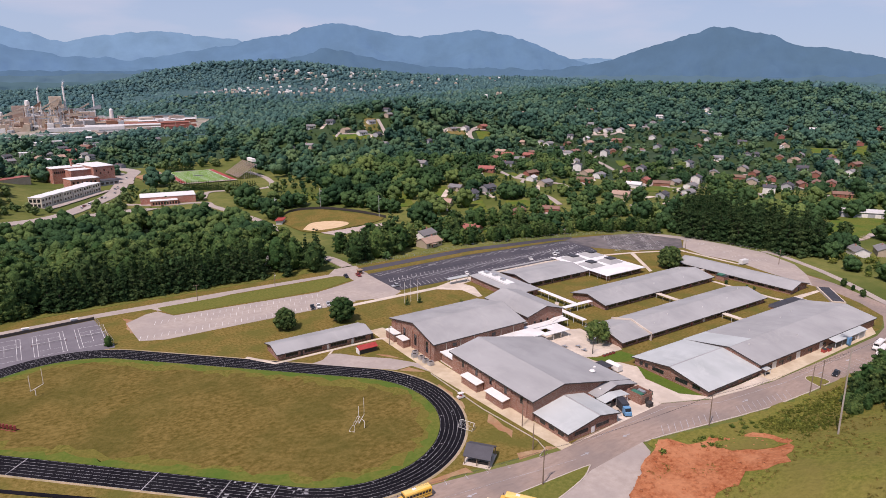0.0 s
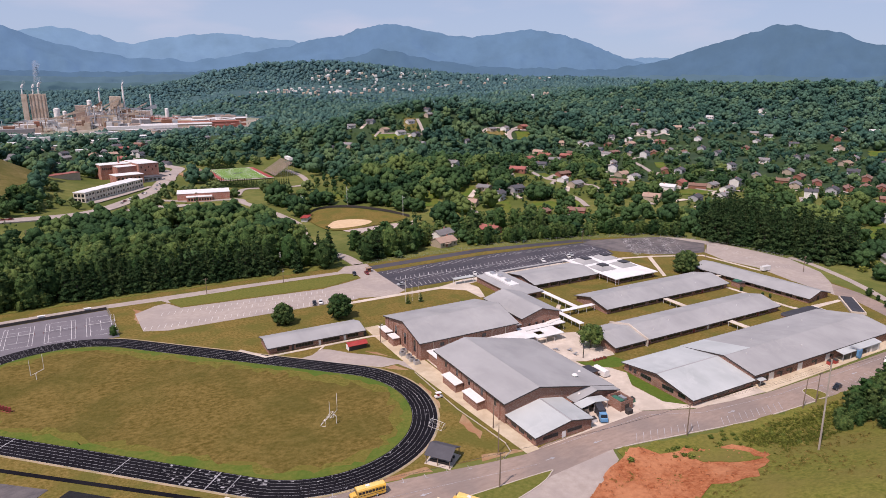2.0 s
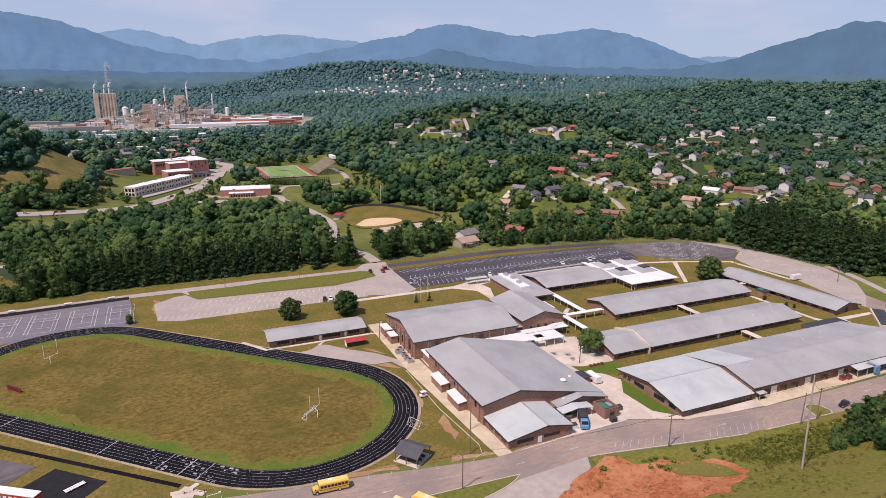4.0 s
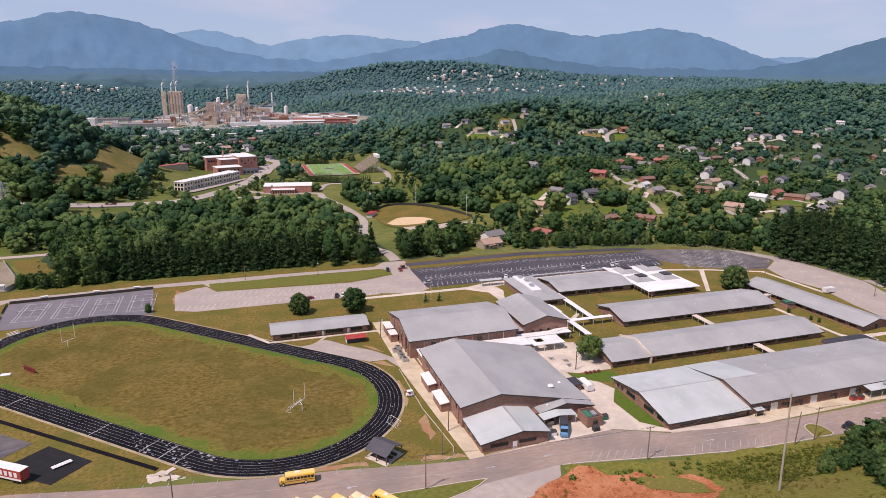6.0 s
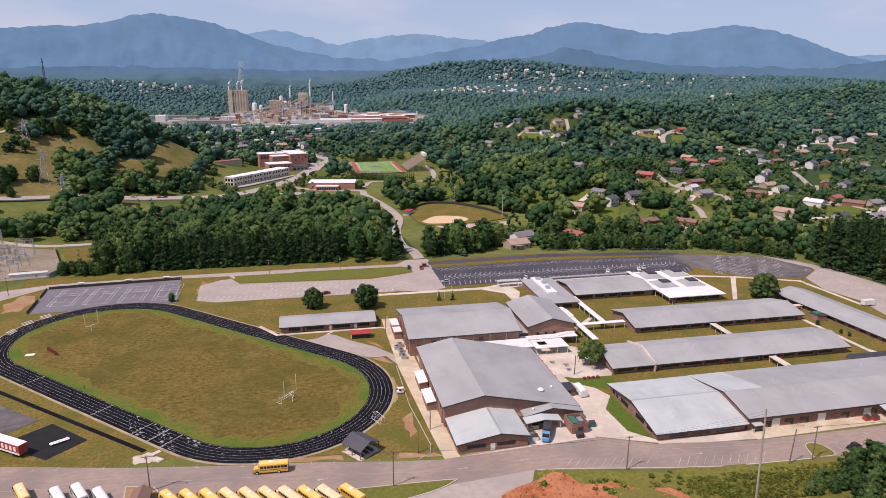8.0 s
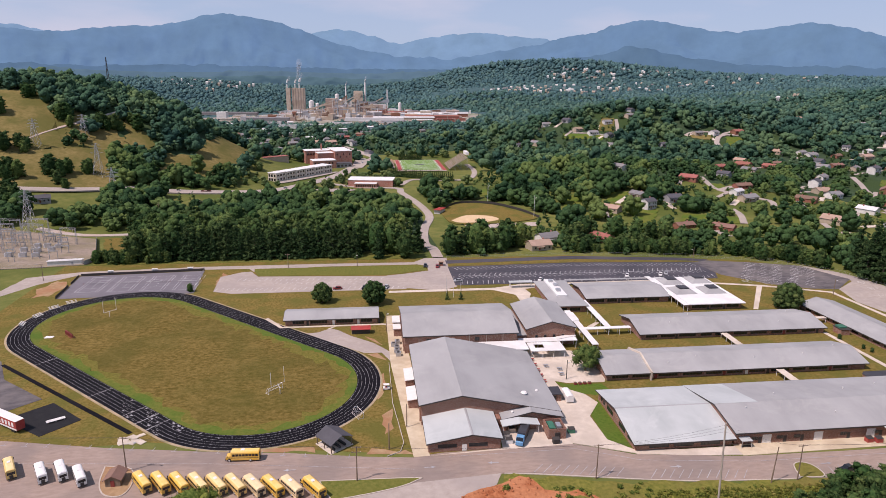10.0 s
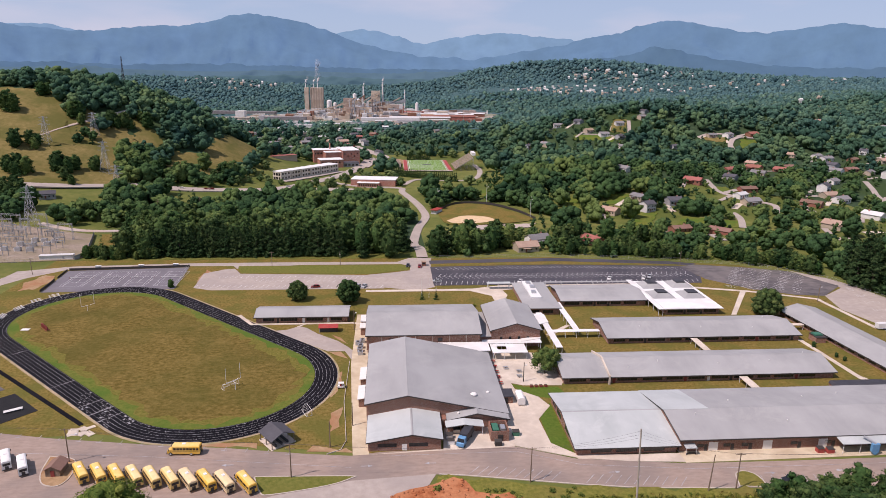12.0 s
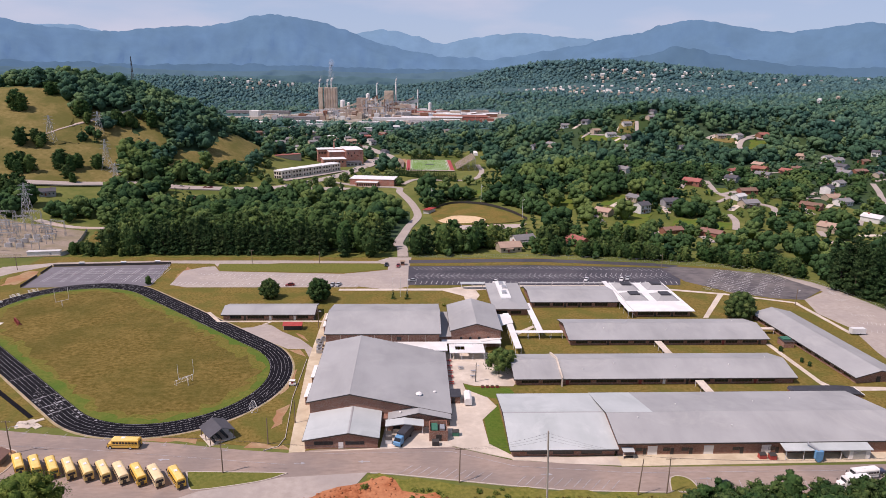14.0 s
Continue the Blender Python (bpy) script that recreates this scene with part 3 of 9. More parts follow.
# concrete paths and aprons
CONC = [[(118, 118.3), (122.6, 118.6), (122, 135), (121.4, 181), (120, 230), (113.5, 230), (113.8, 180), (117, 131)],
        [(122, 118.5), (165, 120.4), (170, 131.8), (164.6, 132.3), (145, 132), (144, 120.3)],
        [(165, 121.5), (176, 121.7), (175.4, 135.5), (181, 143.8), (178.5, 150), (171.5, 156), (171, 160.5), (175, 158.5), (188.5, 158), (190.5, 162), (190.5, 183), (180, 187), (165, 187)],
        [(175, 121.9), (181.8, 113.9), (212, 114.2), (212, 109.9), (182, 113.3)],
        [(212, 109.6), (292, 110.6), (300, 116), (300, 118), (212, 118)],
        ]
CONC2 = [[(116, 261.2), (184, 261.2), (205, 266.5), (250, 267.5), (285, 261), (310, 254.2), (340, 241), (340, 243), (310, 256.5), (285, 263.5), (250, 270), (184, 269), (170, 264.4), (116, 264)],
        [(284.5, 223), (287, 223), (309, 255), (306.6, 256)],
        [(297.6, 193.5), (299.6, 193.5), (300.5, 160), (302, 156.2), (330, 154.8), (330, 152.8), (301, 152.6), (298.6, 158)],
        [(337.6, 243), (339.6, 243), (342, 204), (340, 204)],
        [(167, 262), (184.5, 262), (186, 254), (181, 240), (178.5, 240), (178, 253)],
        [(193.5, 203.5), (205, 214), (206.5, 213), (195, 201.5)], [(62, 231.6), (69.4, 220.6), (112, 220.6), (116, 219.4), (116, 218), (112, 219.2), (68.6, 219.2), (60.6, 230.6)],
         [(88.6, 216.6), (91.4, 219.4), (92.4, 219.4), (89.6, 216.4)], [(122, 180.3), (165, 180.3), (165, 188.4), (122, 188.4)],
         [(165, 121.8), (175.6, 122.0), (182, 115.6), (196, 114.4), (212, 114.4), (212, 110.0), (196, 111.2), (182.4, 113.6), (172, 117.8), (165, 120.8)]]
for i, poly in enumerate(CONC + CONC2):
    sheet("pavement", poly, "tanconc" if i in (0, 4) else "conc", 0.11 + 0.006 * i, "sun-bleached concrete path beside the school buildings", "pavement")
sheet("service_drive", [(80.2, 212.4), (85, 213.2), (89.6, 217.2), (93, 215), (98.4, 208.4), (107.4, 200.4), (112, 194), (116, 187.5), (116, 182), (113.6, 183), (110.8, 190.5), (104.2, 190.6), (96.2, 197.6), (88, 204.8)], "pale", 0.1, "pale asphalt drive to the field house", "road")
for c in ([(109, 143), (112.5, 146), (113, 135), (111, 131)], [(104.6, 206.6), (109, 203), (111.6, 197), (108, 201)], [(105, 190), (110, 189.6), (112, 184), (107, 187)], [(62, 127.2), (90, 124), (89, 126), (63, 128.6)], [(109, 170), (111.6, 172), (112, 164), (110, 162)], [(108, 158), (110, 160), (110.4, 154), (108.6, 153)],
          [(-56, 283), (-53, 295), (-47, 292), (-45, 283), (-46, 271), (-53, 269)], [(28.6, 303), (31, 300), (29.6, 280), (28.2, 282)], [(106, 121.6), (117, 119.6), (116, 122.4), (107, 124)]):
    sheet("bare_soil", c, "soil", 0.075, "bare reddish clay worn through the grass", "soil", rough=1.6)

# kerbs and grass islands
def kerb_ring(poly, w=0.3, h=0.2):
    b = B()
    for i, p in enumerate(poly):
        q = poly[(i + 1) % len(poly)]
        d = Vector((q[0] - p[0], q[1] - p[1])).normalized()
        n = Vector((-d.y, d.x)) * w / 2
        b.prism([(p[0] - n.x, p[1] - n.y, 0.05), (p[0] + n.x, p[1] + n.y, 0.05), (q[0] + n.x, q[1] + n.y, 0.05), (q[0] - n.x, q[1] - n.y, 0.05)], (0, 0, h))
    return b


def island(pts, mat="lush"):
    poly = smooth_line(pts + [pts[0]], 4)[:-1]
    sheet("grass_island", poly, mat, 0.2, "kerbed grass island in the asphalt", "traffic island")
    solo("kerb", kerb_ring(poly), "kerb", "pale concrete kerb round a grass island", "kerb", kind="structure")


island([(92.3, 109.6), (117, 108.6), (118.2, 107.6), (112, 104.6), (98, 101.6), (95, 103)])
island([(33.6, 122.4), (41, 120.4), (43.5, 113.4), (42.4, 108.6), (38, 109.4), (35, 114.5)], "soil")
sheet("grass_verge", [(44, 308), (134, 308.5), (138.5, 305), (138, 298), (126, 294.5), (117, 291), (48, 295), (44.5, 304)], "lush", 0.12, "green verge between road and car park", "lawn")
sheet("grass_verge", [(151, 309), (225, 312.4), (292, 303.4), (292, 302), (222.6, 307), (151, 305)], "lawn", 0.12, "dry grass verge beside the lane", "lawn")
island([(221.6, 98.2), (228.4, 98), (229, 102), (227.6, 104.2), (225.4, 104.8), (223.2, 103.4)], "scrub")

edge = [(142, 108.3), (149, 107.4), (179, 101.8), (193.7, 99.5), (210.4, 98.4), (222, 97.9)]
sheet("kerb", edge + [(x - 0.1, y - 0.35) for x, y in edge[::-1]], "kerb", 0.2, "pale concrete kerb along the road edge", "kerb")

# painted bays
def bays(name, p, q, n, depth, slant, w=0.14, z=0.125, base=False, tee=False, mat="paint"):
    b = B()
    p, q = Vector(p), Vector(q)
    d = (q - p).normalized()
    nrm = Vector((-d.y, d.x))
    for i in range(n + 1):
        a = p + (q - p) * i / n
        e = a + nrm * depth + d * slant
        strip(b, a, e, w, z)
        if tee:
            strip(b, e - d * 0.8, e + d * 0.8, w, z)
    if base:
        strip(b, p, q, w, z)
    return solo(name, b, mat, "row of white painted parking bay lines", "road marking", kind="structure")


bays("bay_lines", (30, 270.7), (123, 266.8), 34, 4.6, 1.2)
bays("bay_lines", (40, 290.5), (114, 287.0), 27, -4.2, -1.2)
bays("bay_lines", (58, 279), (112, 276.4), 20, 4.2, 1.2, w=0.1)
bays("bay_lines", (154, 271.4), (292, 271.4), 50, 5.4, 1.0, w=0.2)
bays("bay_lines", (154, 285.5), (291, 285.5), 49, 4.6, 2.2, base=True, w=0.18)
bays("bay_lines", (154, 285.5), (291, 285.5), 49, -4.6, 2.2, w=0.18)
bays("bay_lines", (153, 301.2), (222, 303.6), 25, -4.8, 2.2, w=0.18)
bays("bay_lines", (224, 303.6), (291, 298.6), 24, -4.8, 2.2, w=0.18)
for k in range(3):
    bays("bay_lines", (303 + 9 * k, 263 - 3.4 * k), (326 + 12 * k, 297 - 5.5 * k), 14, -5, 0.5, w=0.18)
for k in range(6):
    bays("bay_lines", (349 + k * 3.4, 206 + k * 9.5), (362 + k * 1.4, 200 + k * 11.5), 7, 3.5, 0.6, w=0.08)
bays("bay_lines", (150, 107.7), (172, 103.8), 9, 4.2, 2.8, mat="wornpaint")
bays("bay_lines", (181, 102.0), (206, 99.4), 10, 4.0, 2.8, mat="wornpaint")
bays("bay_lines", (229, 98.2), (262, 97.6), 11, 4.6, 0.8, mat="wornpaint")
bays("bay_lines", (-30, 143.0), (100, 121.6), 21, -1.9, 0, w=0.12, tee=True, mat="wornpaint")
b = B()
for x0, x1, y0, y1 in ((128, 165, 117.6, 117.9), (165, 182, 117.8, 110.4), (182, 214, 110.4, 106.6), (214, 286, 106.6, 106.4)):
    strip(b, (x0, y0), (x1, y1), 0.12, 0.12)
strip(b, (-60, 133), (60, 121), 0.1, 0.12)
strip(b, (60, 121), (118, 112.5), 0.1, 0.12)
solo("lane_line", b, "wornpaint", "thin worn white lane lines on the road", "road marking", kind="structure")
for ax, ay, s in ((233, 103.6, 1), (254, 103.8, -1), (276, 103.6, 1), (84, 115.5, -1), (190, 106.4, 1), (140, 113.4, -1), (122, 113, 1)):
    b = B()
    strip(b, (ax - 1.5 * s, ay), (ax + 0.6 * s, ay), 0.28, 0.125)
    b.add([(ax + 0.5 * s, ay - 0.6, 0.127), (ax + 1.8 * s, ay, 0.127), (ax + 0.5 * s, ay + 0.6, 0.127)], [(0, 1, 2)])
    solo("road_arrow", b, "wornpaint", "white painted direction arrow on asphalt", "road marking", kind="structure")

# ---- running track ----
TC, TA, TL, TR, TW = Vector((34.0, 199.8)), radians(-42.8), 96.4, 32.4, 7.9
TD, TN = Vector((math.cos(TA), math.sin(TA))), Vector((-math.sin(TA), math.cos(TA)))


def oval(r, n=40):
    pts = []
    for s in (1, -1):
        for i in range(n + 1):
            a = -math.pi / 2 + math.pi * i / n
            p = TC + TD * (s * TL / 2) + (TD * math.cos(a) + TN * math.sin(a)) * (r * s)
            pts.append((p.x, p.y))
    return pts


def ring(b, r0, r1, z, n=40):
    P, Q = oval(r0, n), oval(r1, n)
    m = len(P)
    return b.add([(*p, z) for p in P] + [(*p, z) for p in Q], [(i, (i + 1) % m, m + (i + 1) % m, m + i)[::-1] for i in range(m)])


sheet("track_verge", oval(TR + TW + 0.8), "sandrim", 0.08, "worn sandy soil rim round the running track", "soil")
sheet("running_track", oval(TR + TW), "track", 0.13, "black rubber running track with white lanes", "running track")
b = B()
for i in range(7):
    ring(b, TR + 0.12 + i * TW / 6 * 0.985, TR + 0.185 + i * TW / 6 * 0.985, 0.137)
P = TC - TN * TR
for s, n_l, w in ((-31, 6, .25), (9, 6, .22), (30, 6, .22), (37.5, 6, .3), (43.5, 6, .25)):
    a = TC + TD * s - TN * TR
    c = TC + TD * s - TN * (TR + TW)
    strip(b, a, c, w, 0.139)
for k in range(38):
    s = 22 + (k % 13) * 2.4 + random.uniform(-.5, .5)
    r = TR + 0.6 + (k * 7 % 6) * TW / 6
    a = TC + TD * s - TN * r
    strip(b, a, a + TD * random.uniform(0.3, 1.3), random.choice((0.2, 0.6)), 0.139)
for k in range(46):
    ang = random.uniform(-math.pi / 2, math.pi / 2)
    s = random.choice((1, -1))
    r = TR + 0.6 + random.randrange(6) * TW / 6
    a = TC + TD * (s * TL / 2) + (TD * math.cos(ang) + TN * math.sin(ang)) * (r * s)
    strip(b, a, a + Vector((random.uniform(-.8, .8), random.uniform(-.5, .5) + .1)), 0.25, 0.139)
solo("lane_lines", b, "wornpaint", "white lane and relay lines on the running track", "road marking", kind="structure")
sheet("track_inner_verge", oval(TR - 0.15), "rim", 0.15, "greener grass rim inside the running track", "lawn")
sheet("track_inner_verge", oval(TR - 3.0), "rim2", 0.16, "half-dried grass between the rim and the infield", "lawn", rough=2.4)
sheet("football_field", oval(TR - 5.6), "infield", 0.17, "sun-browned mown grass infield", "sports field", rough=3.6)
# throwing square, runways, second court
sheet("throwing_square", [(3.5, 161), (16.9, 149), (8.6, 140), (-7, 151.3)], "black", 0.12, "fresh black asphalt square beside the track", "sports court")
sheet("jump_runway", [(-28.2, 192.0), (-27.4, 193.2), (35.0, 139.9), (34.2, 138.7)], "track", 0.12, "narrow black rubber runway in the grass", "sports court")
sheet("west_court", [(-21, 180), (-1.3, 164), (-9.5, 156), (-45, 182), (-30, 196)], "worndark", 0.11, "dark worn asphalt court beside the track", "sports court")
for k in range(13):
    a = Vector((33 + random.uniform(0, 6), 133.5 + random.uniform(0, 4.5)))
    w = random.uniform(.9, 1.7)
    bb = B().box(a.x - w, a.x + w, a.y - w * .6, a.y + w * .6, 0.04, 0.14 + random.uniform(0, .1)).turn(Matrix.Translation((a.x, a.y, 0)) @ Matrix.Rotation(random.uniform(-.7, .7), 4, "Z") @ Matrix.Translation((-a.x, -a.y, 0)))
    solo("concrete_slab", bb, "conc", "broken pale concrete slab lying on the grass", "slab", group="broken slabs by the runway")

# tennis courts
sheet("tennis_courts", [(-41.0, 266.0), (21.0, 269.0), (17.5, 306.5), (-44.5, 301.5)], "court", 0.11, "grey tennis courts with white lines", "sports court")
b = B()
for k in range(4):
    cx, cy = -31 + k * 15.2, 287
    for sx in (-5.5, -4.1, 4.1, 5.5):
        strip(b, (cx + sx, cy - 11.9), (cx + sx, cy + 11.9), 0.14, 0.12)
    for sy in (-11.9, 11.9):
        strip(b, (cx - 5.5, cy + sy), (cx + 5.5, cy + sy), 0.14, 0.12)
    for sy in (-6.4, 6.4):
        strip(b, (cx - 4.1, cy + sy), (cx + 4.1, cy + sy), 0.12, 0.12)
    strip(b, (cx, cy - 6.4), (cx, cy + 6.4), 0.12, 0.12)
solo("court_lines", b, "paint", "white painted tennis court lines", "road marking", kind="structure")
# bare clay slope
CLAY = [(143, 105), (149, 105), (151, 99.5), (160, 98), (168, 94), (174, 93), (175, 82), (166, 78), (159, 75), (152, 77), (149, 80), (142, 79), (136, 80), (124, 76), (112, 86), (117, 93), (125, 97), (134, 101)]
sheet("clay_bank", CLAY, "clay", 0.42, "bare red clay bank on the slope", "soil", step=4, rough=1.3)
sheet("scrub_slope", [(142, 107), (178, 100.5), (228, 96.5), (310, 96), (360, 110), (400, 60), (380, 0), (150, 0), (120, 40), (130, 84)], "scrub", 0.28, "tufted green scrub grass on the slope", "grass", step=5, rough=1.5)
sheet("grass_tongue", [(157, 95), (166, 95.5), (171, 90), (171, 81), (164, 85), (159, 90)], "scrub", 0.62, "ragged tongue of grass across the clay bank", "grass", step=4, rough=1.6)
ribbon("lane", [(381, 214), (379, 200), (373, 184), (365, 167), (353, 147), (341, 130), (331, 113), (320, 98)], 4.2, "pale", 0.13, "narrow bleached lane along the foot of the wood", "road", 6)
for k in range(5):
    bays("bay_lines", (306 + 7.5 * k, 262 - 2.6 * k), (327 + 7.5 * k, 294 - 3.2 * k), 11, 4.2, 1.6, w=0.2, z=0.13)
KB = [(113.2, 181), (113.3, 150), (114.6, 137), (115.6, 126), (114.4, 121.4), (110.6, 119.4)]
kb_line = B()
for p, q in zip(KB[:-1], KB[1:]):
    d = Vector((q[0] - p[0], q[1] - p[1])).normalized() * 0.09
    kb_line.prism([(p[0] - d.y, p[1] + d.x, 0.02), (p[0] + d.y, p[1] - d.x, 0.02), (q[0] + d.y, q[1] - d.x, 0.02), (q[0] - d.y, q[1] + d.x, 0.02)], (0, 0, 0.28))
solo("kerb", kb_line, "kerb", "pale concrete kerb along the gymnasium drive", "kerb", kind="structure")

# ---- school buildings ----
def window(parent, x0, x1, z0, z1, y, face, frame="trim", panes=1):
    """A framed window on a wall. face: 'S', 'N', 'W' or 'E', the side that it looks to; y: that wall's plane."""
    def place(bb):
        return bb
    s = {"S": -1, "N": 1, "W": -1, "E": 1}[face]
    a, d = B(), B()
    w = 0.09

    def bar(bb, u0, u1, v0, v1, t0, t1):
        lo, hi = sorted((y + s * t0, y + s * t1))
        return bb.box(u0, u1, lo, hi, v0, v1) if face in "SN" else bb.box(lo, hi, u0, u1, v0, v1)
    n = panes
    us = [u for k in range(n + 1) for u in (x0 + (x1 - x0 - w) * k / n, x0 + (x1 - x0 - w) * k / n + w)]
    vs = [z0, z0 + w, z1 - w, z1]
    nu = len(us)

    def solid(i, j):
        return 0 <= i < nu - 1 and 0 <= j < 3 and not (j == 1 and i % 2 == 1)
    for t in (0.07, 0.002):
        a.v += [(u, y + s * t, v) if face in "SN" else (y + s * t, u, v) for v in vs for u in us]
    for i in range(nu - 1):
        for j in range(3):
            if not solid(i, j):
                continue
            q = [j * nu + i, j * nu + i + 1, (j + 1) * nu + i + 1, (j + 1) * nu + i]
            a.f.append(tuple(q))
            for (di, dj), (c0, c1) in zip(((0, -1), (1, 0), (0, 1), (-1, 0)), ((0, 1), (1, 2), (2, 3), (3, 0))):
                if not solid(i + di, j + dj):
                    a.f.append((q[c0], q[c1], q[c1] + 4 * nu, q[c0] + 4 * nu))
    fr = part("window", a, frame, parent)
    bar(d, x0 + w, x1 - w, z0 + w, z1 - w, 0.002, 0.03)
    part("pane", d, "glass", fr)


def door(parent, x0, x1, z1, y, face, mat="trim"):
    s = {"S": -1, "N": 1, "W": -1, "E": 1}[face]
    lo, hi = sorted((y + s * 0.002, y + s * 0.06))
    d = B()
    if face in "SN":
        d.box(x0, x1, lo, hi, 0.1, z1)
    else:
        d.box(lo, hi, x0, x1, 0.1, z1)
    part("door", d, mat, parent)


def gable(name, label, x0, x1, y0, y1, ridge, zl, zr, e0, e1, axis="x", mat="roof", wall="brick", over=0.7, m=None, group="", z0=-0.2, over_end=None):
    """A gabled building. axis: the way the ridge runs; ridge: its place across; e0, e1: eave heights on the low and the high side."""
    th, tr = 0.3, 0.22
    at = ((x0 + x1) / 2, (y0 + y1) / 2, 0)
    g = thing(name, label, "building", at, group)
    T = m or Matrix.Identity(4)
    oe = over if over_end is None else over_end

    def P(along, across, z):
        return (along, across, z) if axis == "x" else (across, along, z)
    a0, a1, c0, c1 = (x0, x1, y0, y1) if axis == "x" else (y0, y1, x0, x1)

    def prof(c):
        return e0 + (zl - e0) * (c - c0) / (ridge - c0) if c < ridge else e1 + (zl - e1) * (c1 - c) / (c1 - ridge)
    # long walls
    for c, e, s in ((c0, e0, 1), (c1, e1, -1)):
        b = B()
        ring = [P(a0, c, z0), P(a0, c + s * th, z0), P(a0, c + s * th, prof(c + s * th) - 0.02), P(a0, c, e - 0.02)]
        q = P(a1 - a0, 0, 0)
        b.prism(ring, q)
        part("wall", b.turn(T), wall, g)
    for a in (a0, a1 - th):
        b = B()
        i = 0.003
        ring = [P(a, c0 + th + i, z0), P(a, c1 - th - i, z0), P(a, c1 - th - i, prof(c1 - th) - 0.02), P(a, ridge, zl - 0.02), P(a, c0 + th + i, prof(c0 + th) - 0.02)]
        b.prism(ring, P(th, 0, 0))
        part("wall", b.turn(T), wall, g)
    # roof slopes
    for c, e, s in ((c0, e0, -1), (c1, e1, 1)):
        co = c + s * over
        eo = e + (e - zl) / (abs(c - ridge)) * over
        b = B().prism([P(a0 - oe, ridge, zl), P(a0 - oe, co, eo), P(a0 - oe, co, eo + tr), P(a0 - oe, ridge, zl + tr)], P(a1 - a0 + 2 * oe, 0, 0))
        part("roof", b.turn(T), mat, g)
        f = B()
        lo, hi = sorted((co + s * 0.003, co + s * 0.09))
        f.box(*((a0 - oe, a1 + oe, lo, hi) if axis == "x" else (lo, hi, a0 - oe, a1 + oe)), eo - 0.2, eo + tr - 0.02)
        part("gutter", f.turn(T), "fascia", g)
        for a, q in ((a0 - oe, -1), (a1 + oe, 1)):
            f = B().prism([P(a, ridge, zl - 0.16), P(a, co, eo - 0.16), P(a, co, eo + tr - 0.02), P(a, ridge, zl + tr - 0.02)], P(q * 0.08, 0, 0))
            part("bargeboard", f.turn(T), "fascia", g)
    cap = B().prism([P(a0 - oe, ridge - 0.35, zl + tr - 0.06), P(a0 - oe, ridge + 0.35, zl + tr - 0.06), P(a0 - oe, ridge, zl + tr + 0.05)], P(a1 - a0 + 2 * oe, 0, 0))
    part("ridge_cap", cap.turn(T), "roof", g)
    return g


def slab_roof(name, label, pts, z, t, mat, posts=(), fascia=None, category="canopy"):
    """A flat canopy or roof on posts."""
    cx, cy = sum(p[0] for p in pts) / len(pts), sum(p[1] for p in pts) / len(pts)
    g = thing(name, label, category, (cx, cy, 0))
    part("roof", B().flat(pts, z, z + t), mat, g)
    for x, y in posts:
        part("post", B().rod((x, y, 0.05), (x, y, z), 0.09), "steel", g)
    return g


def span_posts(x0, x1, y0, y1, step=5):
    n = max(1, round((x1 - x0) / step))
    k = max(1, round((y1 - y0) / step))
    return [(x0 + (x1 - x0) * i / n, y0 + (y1 - y0) * j / k) for i in range(n + 1) for j in range(k + 1) if i in (0, n) or j in (0, k)]


# gym by the road
g = gable("gymnasium", "large brick gymnasium with a grey metal gable roof", 121.6, 164.8, 135.2, 179.5, 134.0, 9.8, 9.8, 7.3, 3.0, axis="y", over=0.9, over_end=0.9)
for y0 in (140, 148, 156, 164, 172):
    window(g, y0, y0 + 1.2, 3.8, 6.2, 121.6, "W", "fascia")
    part("pilaster", B().box(121.2, 121.597, y0 - 2.4, y0 - 1.7, 0, 6.9), "brick", g)
for y in (138, 147, 156, 165, 174):
    door(g, y, y + 1.8, 2.2, 164.8, "E", "maroon")
for y0, y1 in ((146, 155), (160, 169)):
    w = thing("lean_to", "low brick lean-to with a pale flat roof", "outbuilding", (120, (y0 + y1) / 2, 0))
    part("wall", B().box(118.3, 121.15, y0, y1, 0, 2.9), "brick", w)
    part("roof", B().prism([(117.9, y0 - .3, 2.9), (121.15, y0 - .3, 3.3), (121.15, y0 - .3, 3.5), (117.9, y0 - .3, 3.1)], (0, y1 - y0 + .6, 0)), "trim", w)
g2 = gable("gym_annex", "brick annex with a pale metal gable roof", 122.3, 143.3, 120.2, 134.9, 135.0, 5.2, 5.2, 3.0, 3.6, axis="y", mat="roof2", over=0.6)
for x0, x1 in ((125, 130.5), (134, 139.5)):
    window(g2, x0, x1, 1.3, 2.4, 120.2, "S", "fascia", 4)
door(g2, 132, 133.4, 2.2, 120.2, "S")
for y in (122, 126, 130):
    window(g2, y, y + 2.4, 1.0, 2.2, 122.3, "W", "fascia", 2)
g3 = gable("kitchen_wing", "low brick kitchen wing with a grey metal roof", 146.4, 164.7, 131.6, 134.9, 155.2, 5.0, 5.0, 3.0, 2.9, axis="y", over=0.6)
window(g3, 148, 152, 1.0, 2.2, 131.6, "S", "fascia", 3)
part("wall", B().box(143.35, 146.35, 132, 134.9, 0, 2.9), "brick", g3)
dk = thing("loading_dock", "roofed loading dock with dark open bays", "outbuilding", (150.8, 129.4, 0))
part("roof", B().prism([(145.2, 127, 2.9), (150.9, 127, 3.7), (156.8, 127, 2.9), (156.8, 127, 3.1), (150.9, 127, 3.9), (145.2, 127, 3.1)], (0, 3.8, 0)), "roof2", dk)
